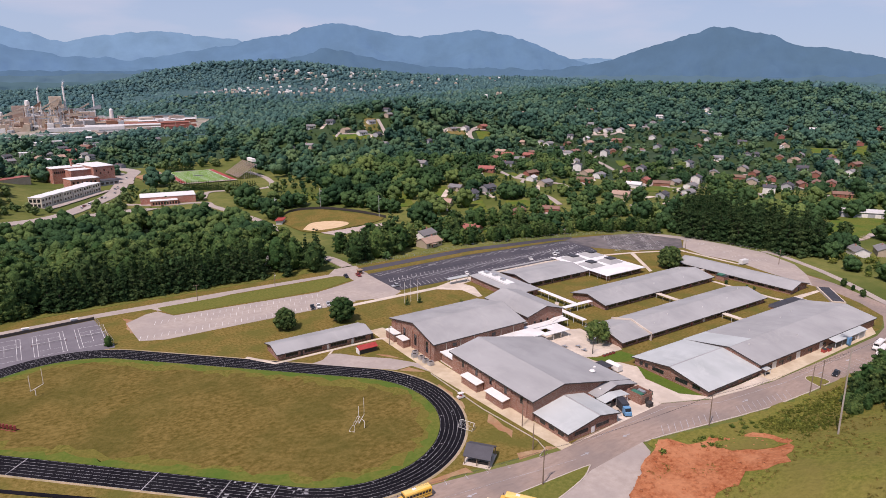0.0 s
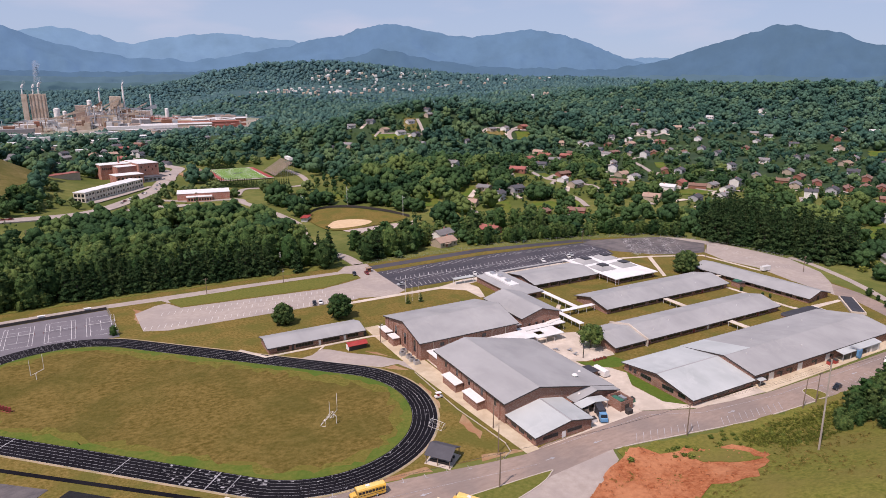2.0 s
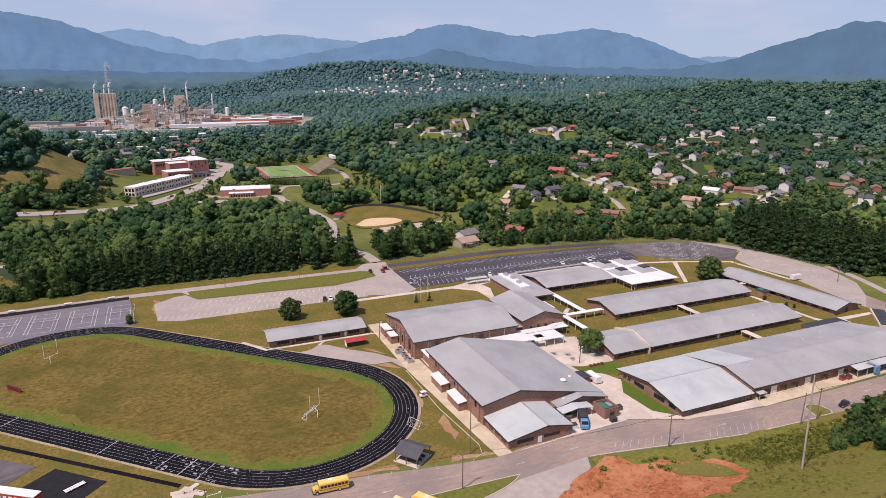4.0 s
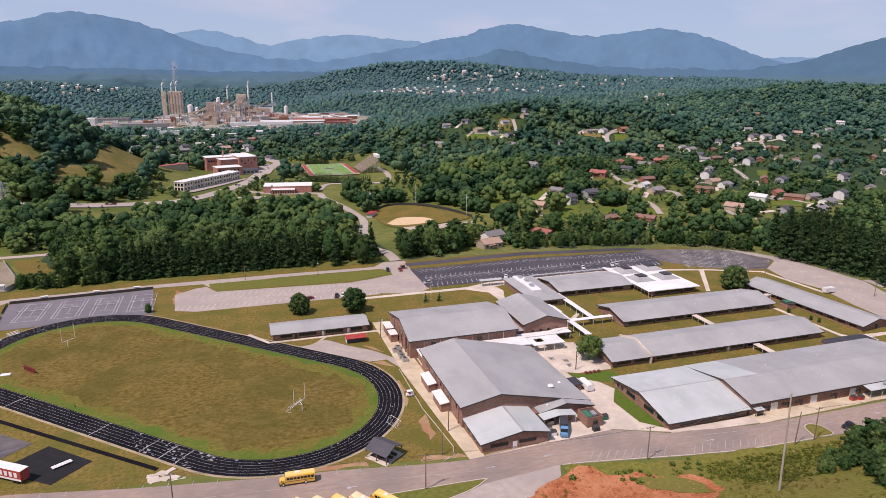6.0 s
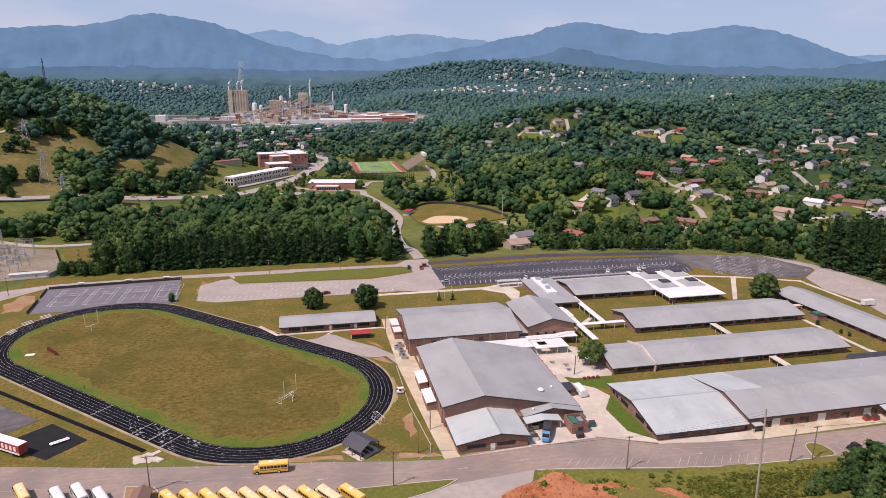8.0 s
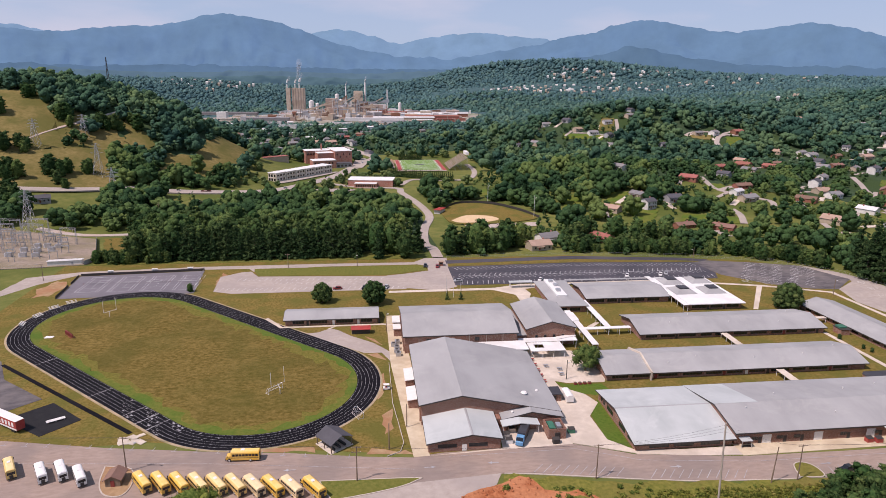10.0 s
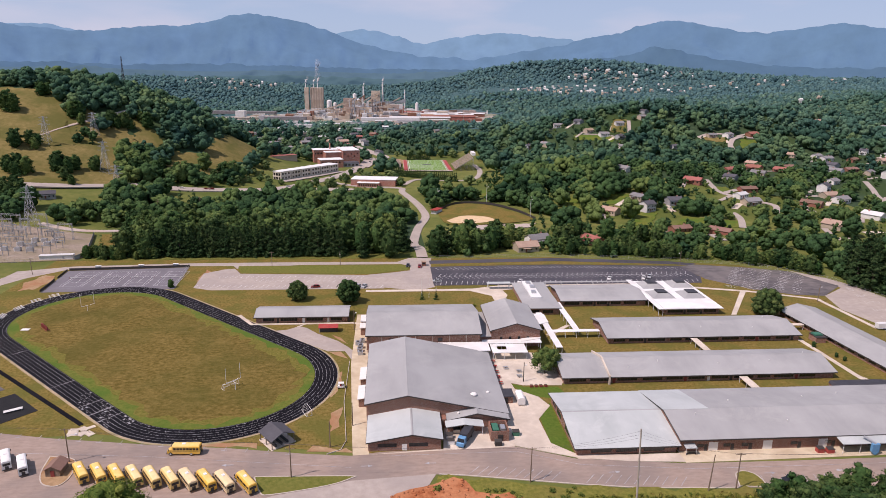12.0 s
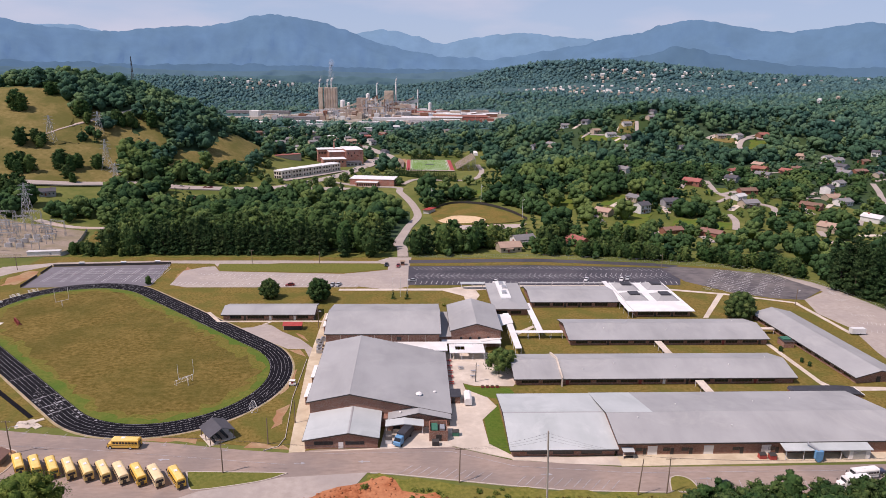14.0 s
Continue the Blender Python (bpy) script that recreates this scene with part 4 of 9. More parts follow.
part("wall", B().box(146, 150, 129.5, 130.8, 0.1, 2.9), "brick", dk)
part("wall", B().box(153, 156.4, 129.5, 130.8, 0.1, 2.9), "brick", dk)
for x in (145.6, 150.9, 156.4):
    part("post", B().rod((x, 127.4, 0.1), (x, 127.4, 3.0), 0.08), "steel", dk)

# low white roofs between the gyms
lk = thing("flat_link", "low flat-roofed brick link with a white membrane roof", "building", (143, 184, 0))
part("wall", B().box(122.5, 164, 180.5, 187.8, 0, 3.6), "brick", lk)
part("roof", B().box(121.9, 166.5, 179.9, 188.3, 3.6, 3.95), "white", lk)
# gym at the back
ga = gable("main_gymnasium", "tall brick gymnasium with a grey metal roof", 119.6, 163.6, 188.7, 221.5, 203.3, 11.0, 11.0, 7.3, 7.2, axis="x", over=0.7)
for x in (125, 131.6, 138.2, 144.8, 151.4, 158):
    part("downpipe", B().box(x, x + 0.18, 188.45, 188.697, 3.9, 7.0), "conc", ga)
for x in (128, 147):
    window(ga, x, x + 1.8, 4.4, 5.8, 188.7, "S", "fascia", 2)
for y in (191, 195, 199.5, 204, 208.5, 213, 217.5):
    part("pilaster", B().box(119.2, 119.597, y, y + 0.7, 0, 7.4), "brick", ga)
for y in (193, 201.5, 210):
    window(ga, y, y + 1.6, 2.0, 6.5, 119.6, "W", "fascia", 1)
for y0, y1, h in ((206, 211, 3.3), (213, 220, 3.4)):
    w = thing("lean_to", "low brick lean-to with a pale flat roof", "outbuilding", (118, (y0 + y1) / 2, 0))
    part("wall", B().box(116.2, 119.1, y0, y1, 0, h), "brick", w)
    part("roof", B().box(115.8, 119.1, y0 - .3, y1 + .3, h, h + .25), "trim", w)
# assembly block
lb = gable("assembly_hall", "brick assembly hall with a grey metal gable roof", 168.6, 188.2, 192, 220.5, 178.5, 10.0, 10.0, 7.2, 7.2, axis="y", over=0.7)
for x in (172, 175.6, 179.2, 182.8):
    window(lb, x, x + 1.0, 3.2, 4.4, 192, "S", "fascia")
cn = thing("flat_link", "low flat-roofed brick link between two halls", "building", (166, 204, 0))
part("wall", B().box(163.7, 168.5, 192.5, 219, 0, 4.4), "brick", cn)
part("roof", B().box(163.65, 168.55, 192, 219.5, 4.4, 4.6), "roof", cn)
# covered ways in the yard
slab_roof("covered_way", "white flat walkway canopy on steel posts", [(164.6, 187.5), (188, 187.5), (188, 191.2), (164.6, 191.2)], 3.3, 0.25, "white", span_posts(165, 187.6, 187.8, 191, 6))
cy = thing("yard_canopy", "white flat canopy with a square opening on posts", "canopy", (174, 183, 0))
for q in ((167.3, 180.8, 179.3, 182.2), (167.3, 169.6, 182.2, 187.4), (173.2, 180.8, 182.2, 187.4), (169.6, 173.2, 185.6, 187.4)):
    part("roof", B().box(*q, 3.0, 3.25), "white", cy)
for x, y in span_posts(167.6, 180.5, 179.6, 187, 4.4):
    part("post", B().rod((x, y, 0.1), (x, y, 3.0), 0.09), "steel", cy)
slab_roof("covered_way", "pale walkway canopy beside the hall", [(180, 188.6), (188.6, 191.4), (188.6, 193.6), (180, 191)], 3.6, 0.2, "trim", [(181, 190), (188, 192.6)])
slab_roof("covered_way", "narrow white walkway canopy on steel posts", [(193, 184), (195.6, 184), (195.6, 222), (193, 222)], 2.75, 0.18, "white", span_posts(193.2, 195.4, 184.4, 221.5, 5))
slab_roof("covered_way", "narrow white walkway canopy on steel posts", [(195.6, 199.4), (215.2, 199.4), (215.2, 201.9), (195.6, 201.9)], 2.75, 0.18, "white", span_posts(196, 215, 199.6, 201.7, 5))
slab_roof("covered_way", "narrow white walkway canopy on steel posts", [(204.6, 202), (207.2, 202), (207.2, 235), (204.6, 235)], 2.75, 0.18, "white", span_posts(204.8, 207, 202.4, 234.5, 5))
slab_roof("covered_way", "wide white canopy beside the hall", [(188.4, 206), (196, 210), (196, 219), (188.4, 221)], 2.95, 0.2, "white", [(189.4, 207.5), (195.6, 211), (195.6, 218.5)])
slab_roof("covered_way", "narrow grey canopy between two wings", [(250.6, 179), (253.4, 179), (253.4, 191.8), (250.6, 191.8)], 2.2, 0.16, "conc", span_posts(250.8, 253.2, 179.4, 191.4, 4))
slab_roof("covered_way", "narrow grey canopy between two wings", [(252.6, 147.4), (255.6, 147.4), (255.6, 157.2), (252.6, 157.2)], 2.2, 0.16, "conc", span_posts(252.8, 255.4, 147.8, 156.8, 4))
slab_roof("covered_way", "narrow grey canopy between two wings", [(298.6, 203.6), (307, 203.6), (307, 206), (298.6, 206)], 2.2, 0.16, "conc", span_posts(299, 306.6, 203.8, 205.8, 4))
slab_roof("covered_way", "narrow white walkway canopy beside the library", [(249.8, 222.5), (252.2, 222.5), (252.2, 266), (249.8, 266)], 3.3, 0.2, "white", span_posts(250, 252, 223, 265.5, 6))
slab_roof("covered_way", "long grey canopy along the car park", [(206.6, 264.6), (250, 264.6), (250, 266.4), (206.6, 266.4)], 2.7, 0.18, "roof", span_posts(207.4, 249, 264.8, 266.2, 8))


def classroom_windows(g, x0, x1, y, step, rng, face="S", z0=0.85, z1=2.3):
    x = x0
    while x + 4 < x1:
        w = rng.choice((4.8, 6.0, 7.2))
        window(g, x, min(x + w, x1 - 0.6), z0, z1, y, face, "fascia", max(1, int(w / 1.2)))
        x += w + max(1.5, step * rng.uniform(0.5, 1.0))
        if rng.random() < 0.3:
            door(g, x - 1.2, x - 0.2, 2.15, y, face, rng.choice(("trim", "fascia", "maroon", "fascia")))
            x += 0.4


rng = random.Random(4)
w1 = gable("classroom_wing", "long low brick classroom wing with a grey metal roof", 216.8, 297.8, 193.1, 214.2, 204.0, 5.0, 5.0, 2.7, 2.7, over=0.9, group="classroom wings")
classroom_windows(w1, 219, 297, 193.1, 2.4, rng)
w2 = gable("classroom_wing", "long low brick classroom wing split by a fire wall", 189.6, 289.4, 158.9, 178.2, 168.6, 5.2, 5.2, 2.7, 2.7, over=0.9, group="classroom wings")
classroom_windows(w2, 191.5, 288, 158.9, 2.4, rng)
fw = B()
fw.prism([(205.4, 157.6, 2.2), (205.4, 168.6, 5.2), (205.4, 179.4, 2.2), (205.4, 179.4, 3.4), (205.4, 168.6, 6.1), (205.4, 157.6, 3.4)], (0.5, 0, 0))
fw.box(205.4, 205.9, 157.5, 158.85, 0, 2.2)
part("fire_wall", fw, "conc", w2, "raised pale coping over a brick fire wall")
w3 = gable("classroom_wing", "low brick classroom wing with a grey metal roof", 208.8, 249.2, 236.8, 259.2, 248.0, 4.6, 4.6, 2.9, 2.9, over=0.8, group="classroom wings")
classroom_windows(w3, 210, 248.6, 236.8, 2.0, rng)
# far wing, turned a little
R4 = Matrix.Translation((308.8, 190, 0)) @ Matrix.Rotation(radians(4.5), 4, "Z") @ Matrix.Translation((-308.8, -190, 0))
w4 = gable("classroom_wing", "long low brick classroom wing along the gravel lot", 309.6, 327.2, 158.4, 222.0, 318.4, 4.8, 4.8, 2.6, 2.6, axis="y", over=0.9, m=R4, group="classroom wings")
for k in range(11):
    y = 161 + k * 5.4
    b = B().box(309.52, 309.597, y, y + 3.2, 0.95, 2.1).turn(R4)
    part("window", b, "glass", w4)
part("door", B().box(317.6, 319.2, 158.3, 158.397, 0.05, 2.3).turn(R4), "fascia", w4)
bx = thing("plant_room", "small brick plant room with a green roof", "outbuilding", (304.5, 190, 0))
part("wall", B().box(303.2, 307.4, 189.6, 194.6, 0, 2.5), "brick", bx)
part("roof", B().box(303.0, 307.6, 189.4, 194.8, 2.5, 2.62), "fascia", bx)
part("roof_unit", B().box(303.6, 306.8, 191.2, 194.2, 2.62, 3.2), "green", bx)
# office block
of = thing("office_block", "low brick office block with a shallow hipped metal roof", "building", (196, 243, 0))
part("wall", B().box(190, 205, 226.6, 262, 0, 3.3), "brick", of)
rf = B()
x0, x1, y0, y1, z = 189.2, 205.8, 225.6, 263, 3.3
rf.add([(x0, y0, z), (x1, y0, z), (x1, y1, z), (x0, y1, z), (197.5, y0 + 8, z + 1.3), (197.5, y1 - 4, z + 1.3), (x0, y0, z + .25), (x1, y0, z + .25), (x1, y1, z + .25), (x0, y1, z + .25)],
       [(3, 2, 1, 0), (6, 7, 4), (7, 8, 5, 4), (8, 9, 5), (9, 6, 4, 5), (0, 1, 7, 6), (1, 2, 8, 7), (2, 3, 9, 8), (3, 0, 6, 9)])
part("roof", rf, "roof", of)
part("roof_deck", B().box(194.2, 199, 237, 261.5, 4.2, 4.9), "white", of)
for x, y in ((195.4, 242), (196.4, 250), (195.6, 256)):
    part("air_handler", B().box(x, x + 2.0, y, y + 2.6, 4.9, 5.9), "metal", of)
classroom_windows(of, 191, 204.6, 226.6, 1.2, rng)
slab_roof("entrance_canopy", "grey flat canopy over the school entrance", [(177, 262.6), (189, 262.6), (189, 265.6), (177, 265.6)], 3.0, 0.25, "roof2", span_posts(177.6, 188.4, 263, 265.2, 5))
# library
li = thing("library", "flat white-roofed brick library with four hipped skylight roofs", "building", (266, 244, 0))
part("wall", B().box(254.2, 279.2, 224.8, 262.6, 0, 3.0), "brick", li)
part("roof", B().box(252.6, 280.6, 223.2, 264, 3.0, 3.35), "white", li)
for cx_, cy_ in ((259.2, 257.0), (258.6, 242.4), (274.4, 258.0), (273.4, 242.0)):
    hb = B()
    r, t = 5.6, 2.2
    hb.add([(cx_ - r, cy_ - r, 3.35), (cx_ + r, cy_ - r, 3.35), (cx_ + r, cy_ + r, 3.35), (cx_ - r, cy_ + r, 3.35),
            (cx_ - t, cy_ - t, 5.0), (cx_ + t, cy_ - t, 5.0), (cx_ + t, cy_ + t, 5.0), (cx_ - t, cy_ + t, 5.0)],
           [(0, 1, 5, 4), (1, 2, 6, 5), (2, 3, 7, 6), (3, 0, 4, 7), (3, 2, 1, 0), (4, 5, 6, 7)])
    hp = part("hipped_roof", hb, "roof", li)
    part("skylight", B().box(cx_ - t - .2, cx_ + t + .2, cy_ - t - .2, cy_ + t + .2, 5.004, 5.5), "darkroof", hp)
classroom_windows(li, 255, 279, 224.8, 1.6, rng)
# workshop block
s1 = gable("workshop", "wide low brick workshop with a pale metal roof", 181.9, 211.4, 115.0, 146.0, 130.3, 5.3, 5.3, 2.6, 3.0, mat="roof2", over=0.9)
classroom_windows(s1, 186, 211, 115.0, 2.2, rng, z0=0.8, z1=2.2)
for y0, y1 in ((118, 121), (123, 128), (133, 138), (140, 141.4), (142.4, 143.8)):
    window(s1, y0, y1, 1.0, 2.5, 181.9, "W", "fascia", 3)
s2 = gable("vocational_block", "long brick vocational block with a grey metal roof", 212.3, 300, 115.2, 146.6, 127.5, 6.6, 6.6, 4.2, 2.9, over=0.8, over_end=0.3)
part("pale_roof", B().prism([(211.9, 127.4, 6.85), (211.9, 147.2, 3.02), (225.6, 147.2, 3.02), (226.4, 127.4, 6.85)], (0, 0, 0.05)), "roof2", s2, "paler older metal roof sheets")
for x in (221, 237.5, 254.5):
    door(s2, x, x + 2.8, 2.9, 115.2, "S")
for x in (217.5, 225.5, 231, 246, 256.5, 268):
    window(s2, x, x + 2.0, 1.3, 2.3, 115.2, "S", "fascia", 3)
    door(s2, x + 2.2, x + 3.2, 2.2, 115.2, "S", "fascia")
sc = thing("service_canopy", "pale metal canopy over a service yard", "canopy", (272, 114.3, 0))
part("roof", B().prism([(259.2, 111.2, 3.2), (285, 111.2, 3.2), (285, 114.9, 3.9), (259.2, 114.9, 3.9)], (0, 0, 0.2)), "roof2", sc)
for x in (259.8, 265, 270.4, 276):
    part("post", B().rod((x, 111.6, 0.1), (x, 111.6, 3.3), 0.09), "steel", sc)
part("store", B().box(278.4, 284.6, 111.7, 114.9, 0.1, 3.2), "trim", sc)
part("shutter", B().box(279.6, 283.2, 111.6, 111.697, 0.1, 2.7), "metal", sc)
dv = thing("barrel_roof_hall", "low dark hall with a rounded roof end", "building", (300, 150, 0))
bv = B()
ring = [(284, 147.8, 0.9), (284.6, 1.7), (301, 1.75), (304, 1.6), (306.4, 1.3), (308, 0.9)]
ring = [(p[0], 147.8, p[-1]) for p in ring]
bv.prism(ring, (0, 6, 0))
part("roof", bv, "darkroof", dv)
part("wall", B().box(284.2, 307.8, 148, 153.6, 0, 0.9), "brick", dv)
part("edge_trim", B().rod((308.1, 147.8, 1.0), (308.1, 153.8, 1.0), 0.12), "trim", dv)
dr = thing("covered_pen", "long low pen with a black mesh roof", "outbuilding", (327, 146.5, 0))
part("roof", B().box(-2.5, 2.5, -11, 11, 1.0, 1.2).turn(Matrix.Translation((327, 146.5, 0)) @ Matrix.Rotation(radians(-47), 4, "Z")), "darkroof", dr)
part("wall", B().box(-3.2, 3.2, -11.7, 11.7, 0, 0.98).turn(Matrix.Translation((327, 146.5, 0)) @ Matrix.Rotation(radians(-47), 4, "Z")), "conc", dr)
# field house
FX0, FX1, FY0, FY1 = 70.6, 109.6, 221.4, 233.8
fh = gable("field_house", "long low brick field house with a grey metal roof", FX0, FX1, FY0, FY1, (FY0 + FY1) / 2, 4.4, 4.4, 2.9, 2.9, over=0.8)
classroom_windows(fh, FX0 + 3, FX1 - 1, FY0, 4.0, rng)
rs = thing("red_shed", "small dark shed with a bright red metal roof", "shed", (102.6, 211.2, 0))
part("wall", B().box(98.9, 106.3, 209.9, 212.9, 0.05, 2.2), "fascia", rs)
part("end_wall", B().box(98.82, 98.897, 209.9, 212.9, 0.05, 2.2), "trim", rs)
part("roof", B().prism([(98.5, 209.3, 2.1), (98.5, 211.4, 3.15), (98.5, 213.5, 2.3), (98.5, 213.5, 2.45), (98.5, 211.4, 3.3), (98.5, 209.3, 2.25)], (8.2, 0, 0)), "rust", rs)
bb = thing("plant_enclosure", "open brick enclosure round air handling units", "outbuilding", (161, 126, 0))
for q in ((158.4, 163.8, 123.4, 123.7), (158.4, 163.8, 129.3, 129.6), (158.4, 158.7, 123.7, 129.3), (163.5, 163.8, 123.7, 129.3)):
    part("wall", B().box(*q, 0, 3.4), "brick", bb)
part("deck", B().box(158.7, 163.5, 123.7, 129.3, 0, 2.4), "fascia", bb)
part("cooling_unit", B().box(159.1, 160.9, 124.4, 128.6, 2.4, 3.2), "green", bb)
part("cooling_unit", B().box(161.6, 163.0, 125.4, 128, 2.4, 3.1), "metal", bb)
part("door", B().box(160.4, 162, 123.3, 123.397, 0.1, 2.3), "fascia", bb)
kb = thing("yard_kiosk", "small brick kiosk with a flat black roof", "outbuilding", (167, 148, 0))
part("wall", B().box(165.4, 169, 146, 150.8, 0, 2.6), "brick", kb)
part("roof", B().box(165.1, 169.4, 145.6, 151.2, 2.6, 2.85), "darkroof", kb)
part("door", B().box(166.4, 167.4, 145.9, 145.997, 0.1, 2.1), "fascia", kb)

# ---- trees ----
def ico(sub):
    bm = bmesh.new()
    bmesh.ops.create_icosphere(bm, subdivisions=sub, radius=1)
    v = np.array([p.co[:] for p in bm.verts])
    f = np.array([[q.index for q in p.verts] for p in bm.faces])
    bm.free()
    return v, f


ICO1, ICO2 = ico(1), ico(2)
OCT = (np.array([(1, 0, 0), (-1, 0, 0), (0, 1, 0), (0, -1, 0), (0, 0, 1), (0, 0, -1)], float), np.array([(0, 2, 4), (2, 1, 4), (1, 3, 4), (3, 0, 4), (2, 0, 5), (1, 2, 5), (3, 1, 5), (0, 3, 5)]))


def tufts(rg, centres, radii, n, size, squash=0.8):
    """Loose leaf sprays that break the outline."""
    k = rg.integers(0, len(centres), n)
    d = rg.normal(size=(n, 3))
    d /= np.linalg.norm(d, axis=1)[:, None]
    d[:, 2] = np.abs(d[:, 2]) * 0.9 - 0.25
    c = centres[k] + d * radii[k][:, None] * rg.uniform(0.82, 1.2, n)[:, None] * np.array([1, 1, squash])
    a, b = rg.normal(size=(n, 3)), rg.normal(size=(n, 3))
    a *= (size * rg.uniform(0.6, 1.3, n) / np.linalg.norm(a, axis=1))[:, None]
    b *= (size * rg.uniform(0.6, 1.3, n) / np.linalg.norm(b, axis=1))[:, None]
    V = np.stack([c - a, c + b, c + a], 1).reshape(-1, 3)
    return V, np.arange(3 * n).reshape(-1, 3)


def lobes(rg, centres, radii, base, jit=0.2, squash=0.8):
    bv, bf = base
    V, F = [], []
    for i, (c, r) in enumerate(zip(centres, radii)):
        s = 1 + rg.uniform(-jit, jit, (len(bv), 1))
        V.append(bv * s * r * np.array([1, 1, squash]) + c)
        F.append(bf + i * len(bv))
    return np.concatenate(V), np.concatenate(F)


def merge(*vf):
    V, F, n = [], [], 0
    for v, f in vf:
        V.append(v)
        F.append(f + n)
        n += len(v)
    return np.concatenate(V), np.concatenate(F)


def broadleaf(seed, h=13.0, r=4.6, n=30, base=ICO1, nt=1300, size=0.42, low=0.04, core=None, fat=0.74, body=True):
    """Crown of a broadleaf tree: a body wrapped in small clumps, with leaf sprays between."""
    rg = np.random.default_rng(seed)
    hc = h * (1 - low)
    lean = rg.uniform(-0.12, 0.12, 2) * r
    c, ra = [], []
    for i in range(n):
        u = (i + rg.uniform(0.1, 0.9)) / n
        env = r * math.sqrt(max(0.06, 1 - (abs(u - 0.4) / (0.62 if u > 0.4 else 0.52)) ** 2.2))
        a = i * 2.39996 + rg.uniform(-0.5, 0.5)
        d = env * rg.uniform(0.62, 0.98)
        c.append((d * math.cos(a) + lean[0] * u, d * math.sin(a) + lean[1] * u, h * low + hc * (0.05 + 0.87 * u)))
        ra.append(r * rg.uniform(0.20, 0.40) * (1.25 if n < 16 else 1))
    c, ra = np.array(c), np.array(ra)
    cv, cf = (core or base)
    k = 0.72
    inner = (cv * (1 + rg.uniform(-0.24, 0.2, (len(cv), 1))) * np.array([r * k, r * k, hc * 0.46]) + np.array([0, 0, h * low + hc * 0.46]), cf)
    m = max(1, n // 3)
    seats = np.concatenate([c, [(0, 0, h * 0.32), (0, 0, h * 0.55), (0, 0, h * 0.76)] * m])
    reach = np.concatenate([ra, [r * 0.78, r * 0.76, r * 0.56] * m])
    rest = [lobes(rg, c, ra * fat, base, 0.3, 0.85), tufts(rg, seats, reach, nt, size)]
    return merge(*([inner] + rest if body else rest))


def dome(seed, h, r, n, base, nt, size):
    """Crown of a tree in the middle distance: ragged boughs heaped over a core, with leaf sprays."""
    rg = np.random.default_rng(seed)
    a = np.arange(n) * 2.39996 + rg.uniform(-0.6, 0.6, n)
    u = (np.arange(n) + rg.uniform(0.1, 0.9, n)) / n
    d = r * 0.70 * np.sqrt(1 - (1 - u) ** 2) * rg.uniform(0.7, 1.2, n)
    c = np.stack([d * np.cos(a), d * np.sin(a), h * (0.82 - 0.52 * u ** 1.4) + rg.uniform(-0.06, 0.06, n) * h], 1)
    ra = r * rg.uniform(0.24, 0.50, n)
    core = (base[0] * (1 + rg.uniform(-0.3, 0.2, (len(base[0]), 1))) * np.array([r * 0.64, r * 0.64, h * 0.42]) + np.array([0, 0, h * 0.42]), base[1])
    seats = np.concatenate([c, [(0, 0, h * 0.55), (0, 0, h * 0.4)]])
    reach = np.concatenate([ra * 1.05, [r * 0.78, r * 0.80]])
    return merge(core, lobes(rg, c, ra, base, 0.42, 0.85), tufts(rg, seats, reach, nt, size, 0.9))


def conifer(seed, h=17.0, r=3.4, tiers=9, base=ICO1, nt=900, size=0.55, spray=6):
    """Crown of a pine: ragged tiers that narrow to the top."""
    rg = np.random.default_rng(seed)
    c, ra = [], []
    for t in range(tiers):
        u = t / (tiers - 1)
        k = max(1, int(spray * (1 - u) + 1))
        for i in range(k):
            a = rg.uniform(0, 2 * math.pi)
            d = r * (1 - u) * rg.uniform(0.3, 0.85)
            c.append((d * math.cos(a), d * math.sin(a), h * (0.07 + 0.89 * u) + rg.uniform(-0.5, 0.5) * h / tiers))
            ra.append(r * (0.36 * (1 - u) + 0.11) * rg.uniform(0.7, 1.25))
    c, ra = np.array(c), np.array(ra)
    return merge(lobes(rg, c, ra * 0.8, base, 0.25, 0.62), tufts(rg, c, ra, nt, size, 0.6))


def trunk(h, r, seed, limbs=5, spread=2.6):
    rg = random.Random(seed)
    b = B()
    b.cone((0, 0, -0.3), (0, 0, h * 0.45), r, r * 0.7, 7)
    b.cone((0, 0, h * 0.44), (0.15, 0.1, h * 0.8), r * 0.7, r * 0.2, 6)
    for i in range(limbs):
        a = 2 * math.pi * i / limbs + rg.uniform(-.4, .4)
        z = h * rg.uniform(0.25, 0.5)
        b.cone((0, 0, z), (math.cos(a) * spread, math.sin(a) * spread, z + h * 0.22), r * 0.42, r * 0.12, 5)
    return b


def tree_proto(name, label, crown, mat, h, r, spread=2.6):
    t = thing(name, label, "tree", (0, 0, 0))
    tb = trunk(h, r, len(name), spread=spread)
    part("trunk", tb, "bark", t)
    me = tri_mesh("crown", crown[0], crown[1], mat, True)
    c = new("crown", me)
    c.parent = t
    return t


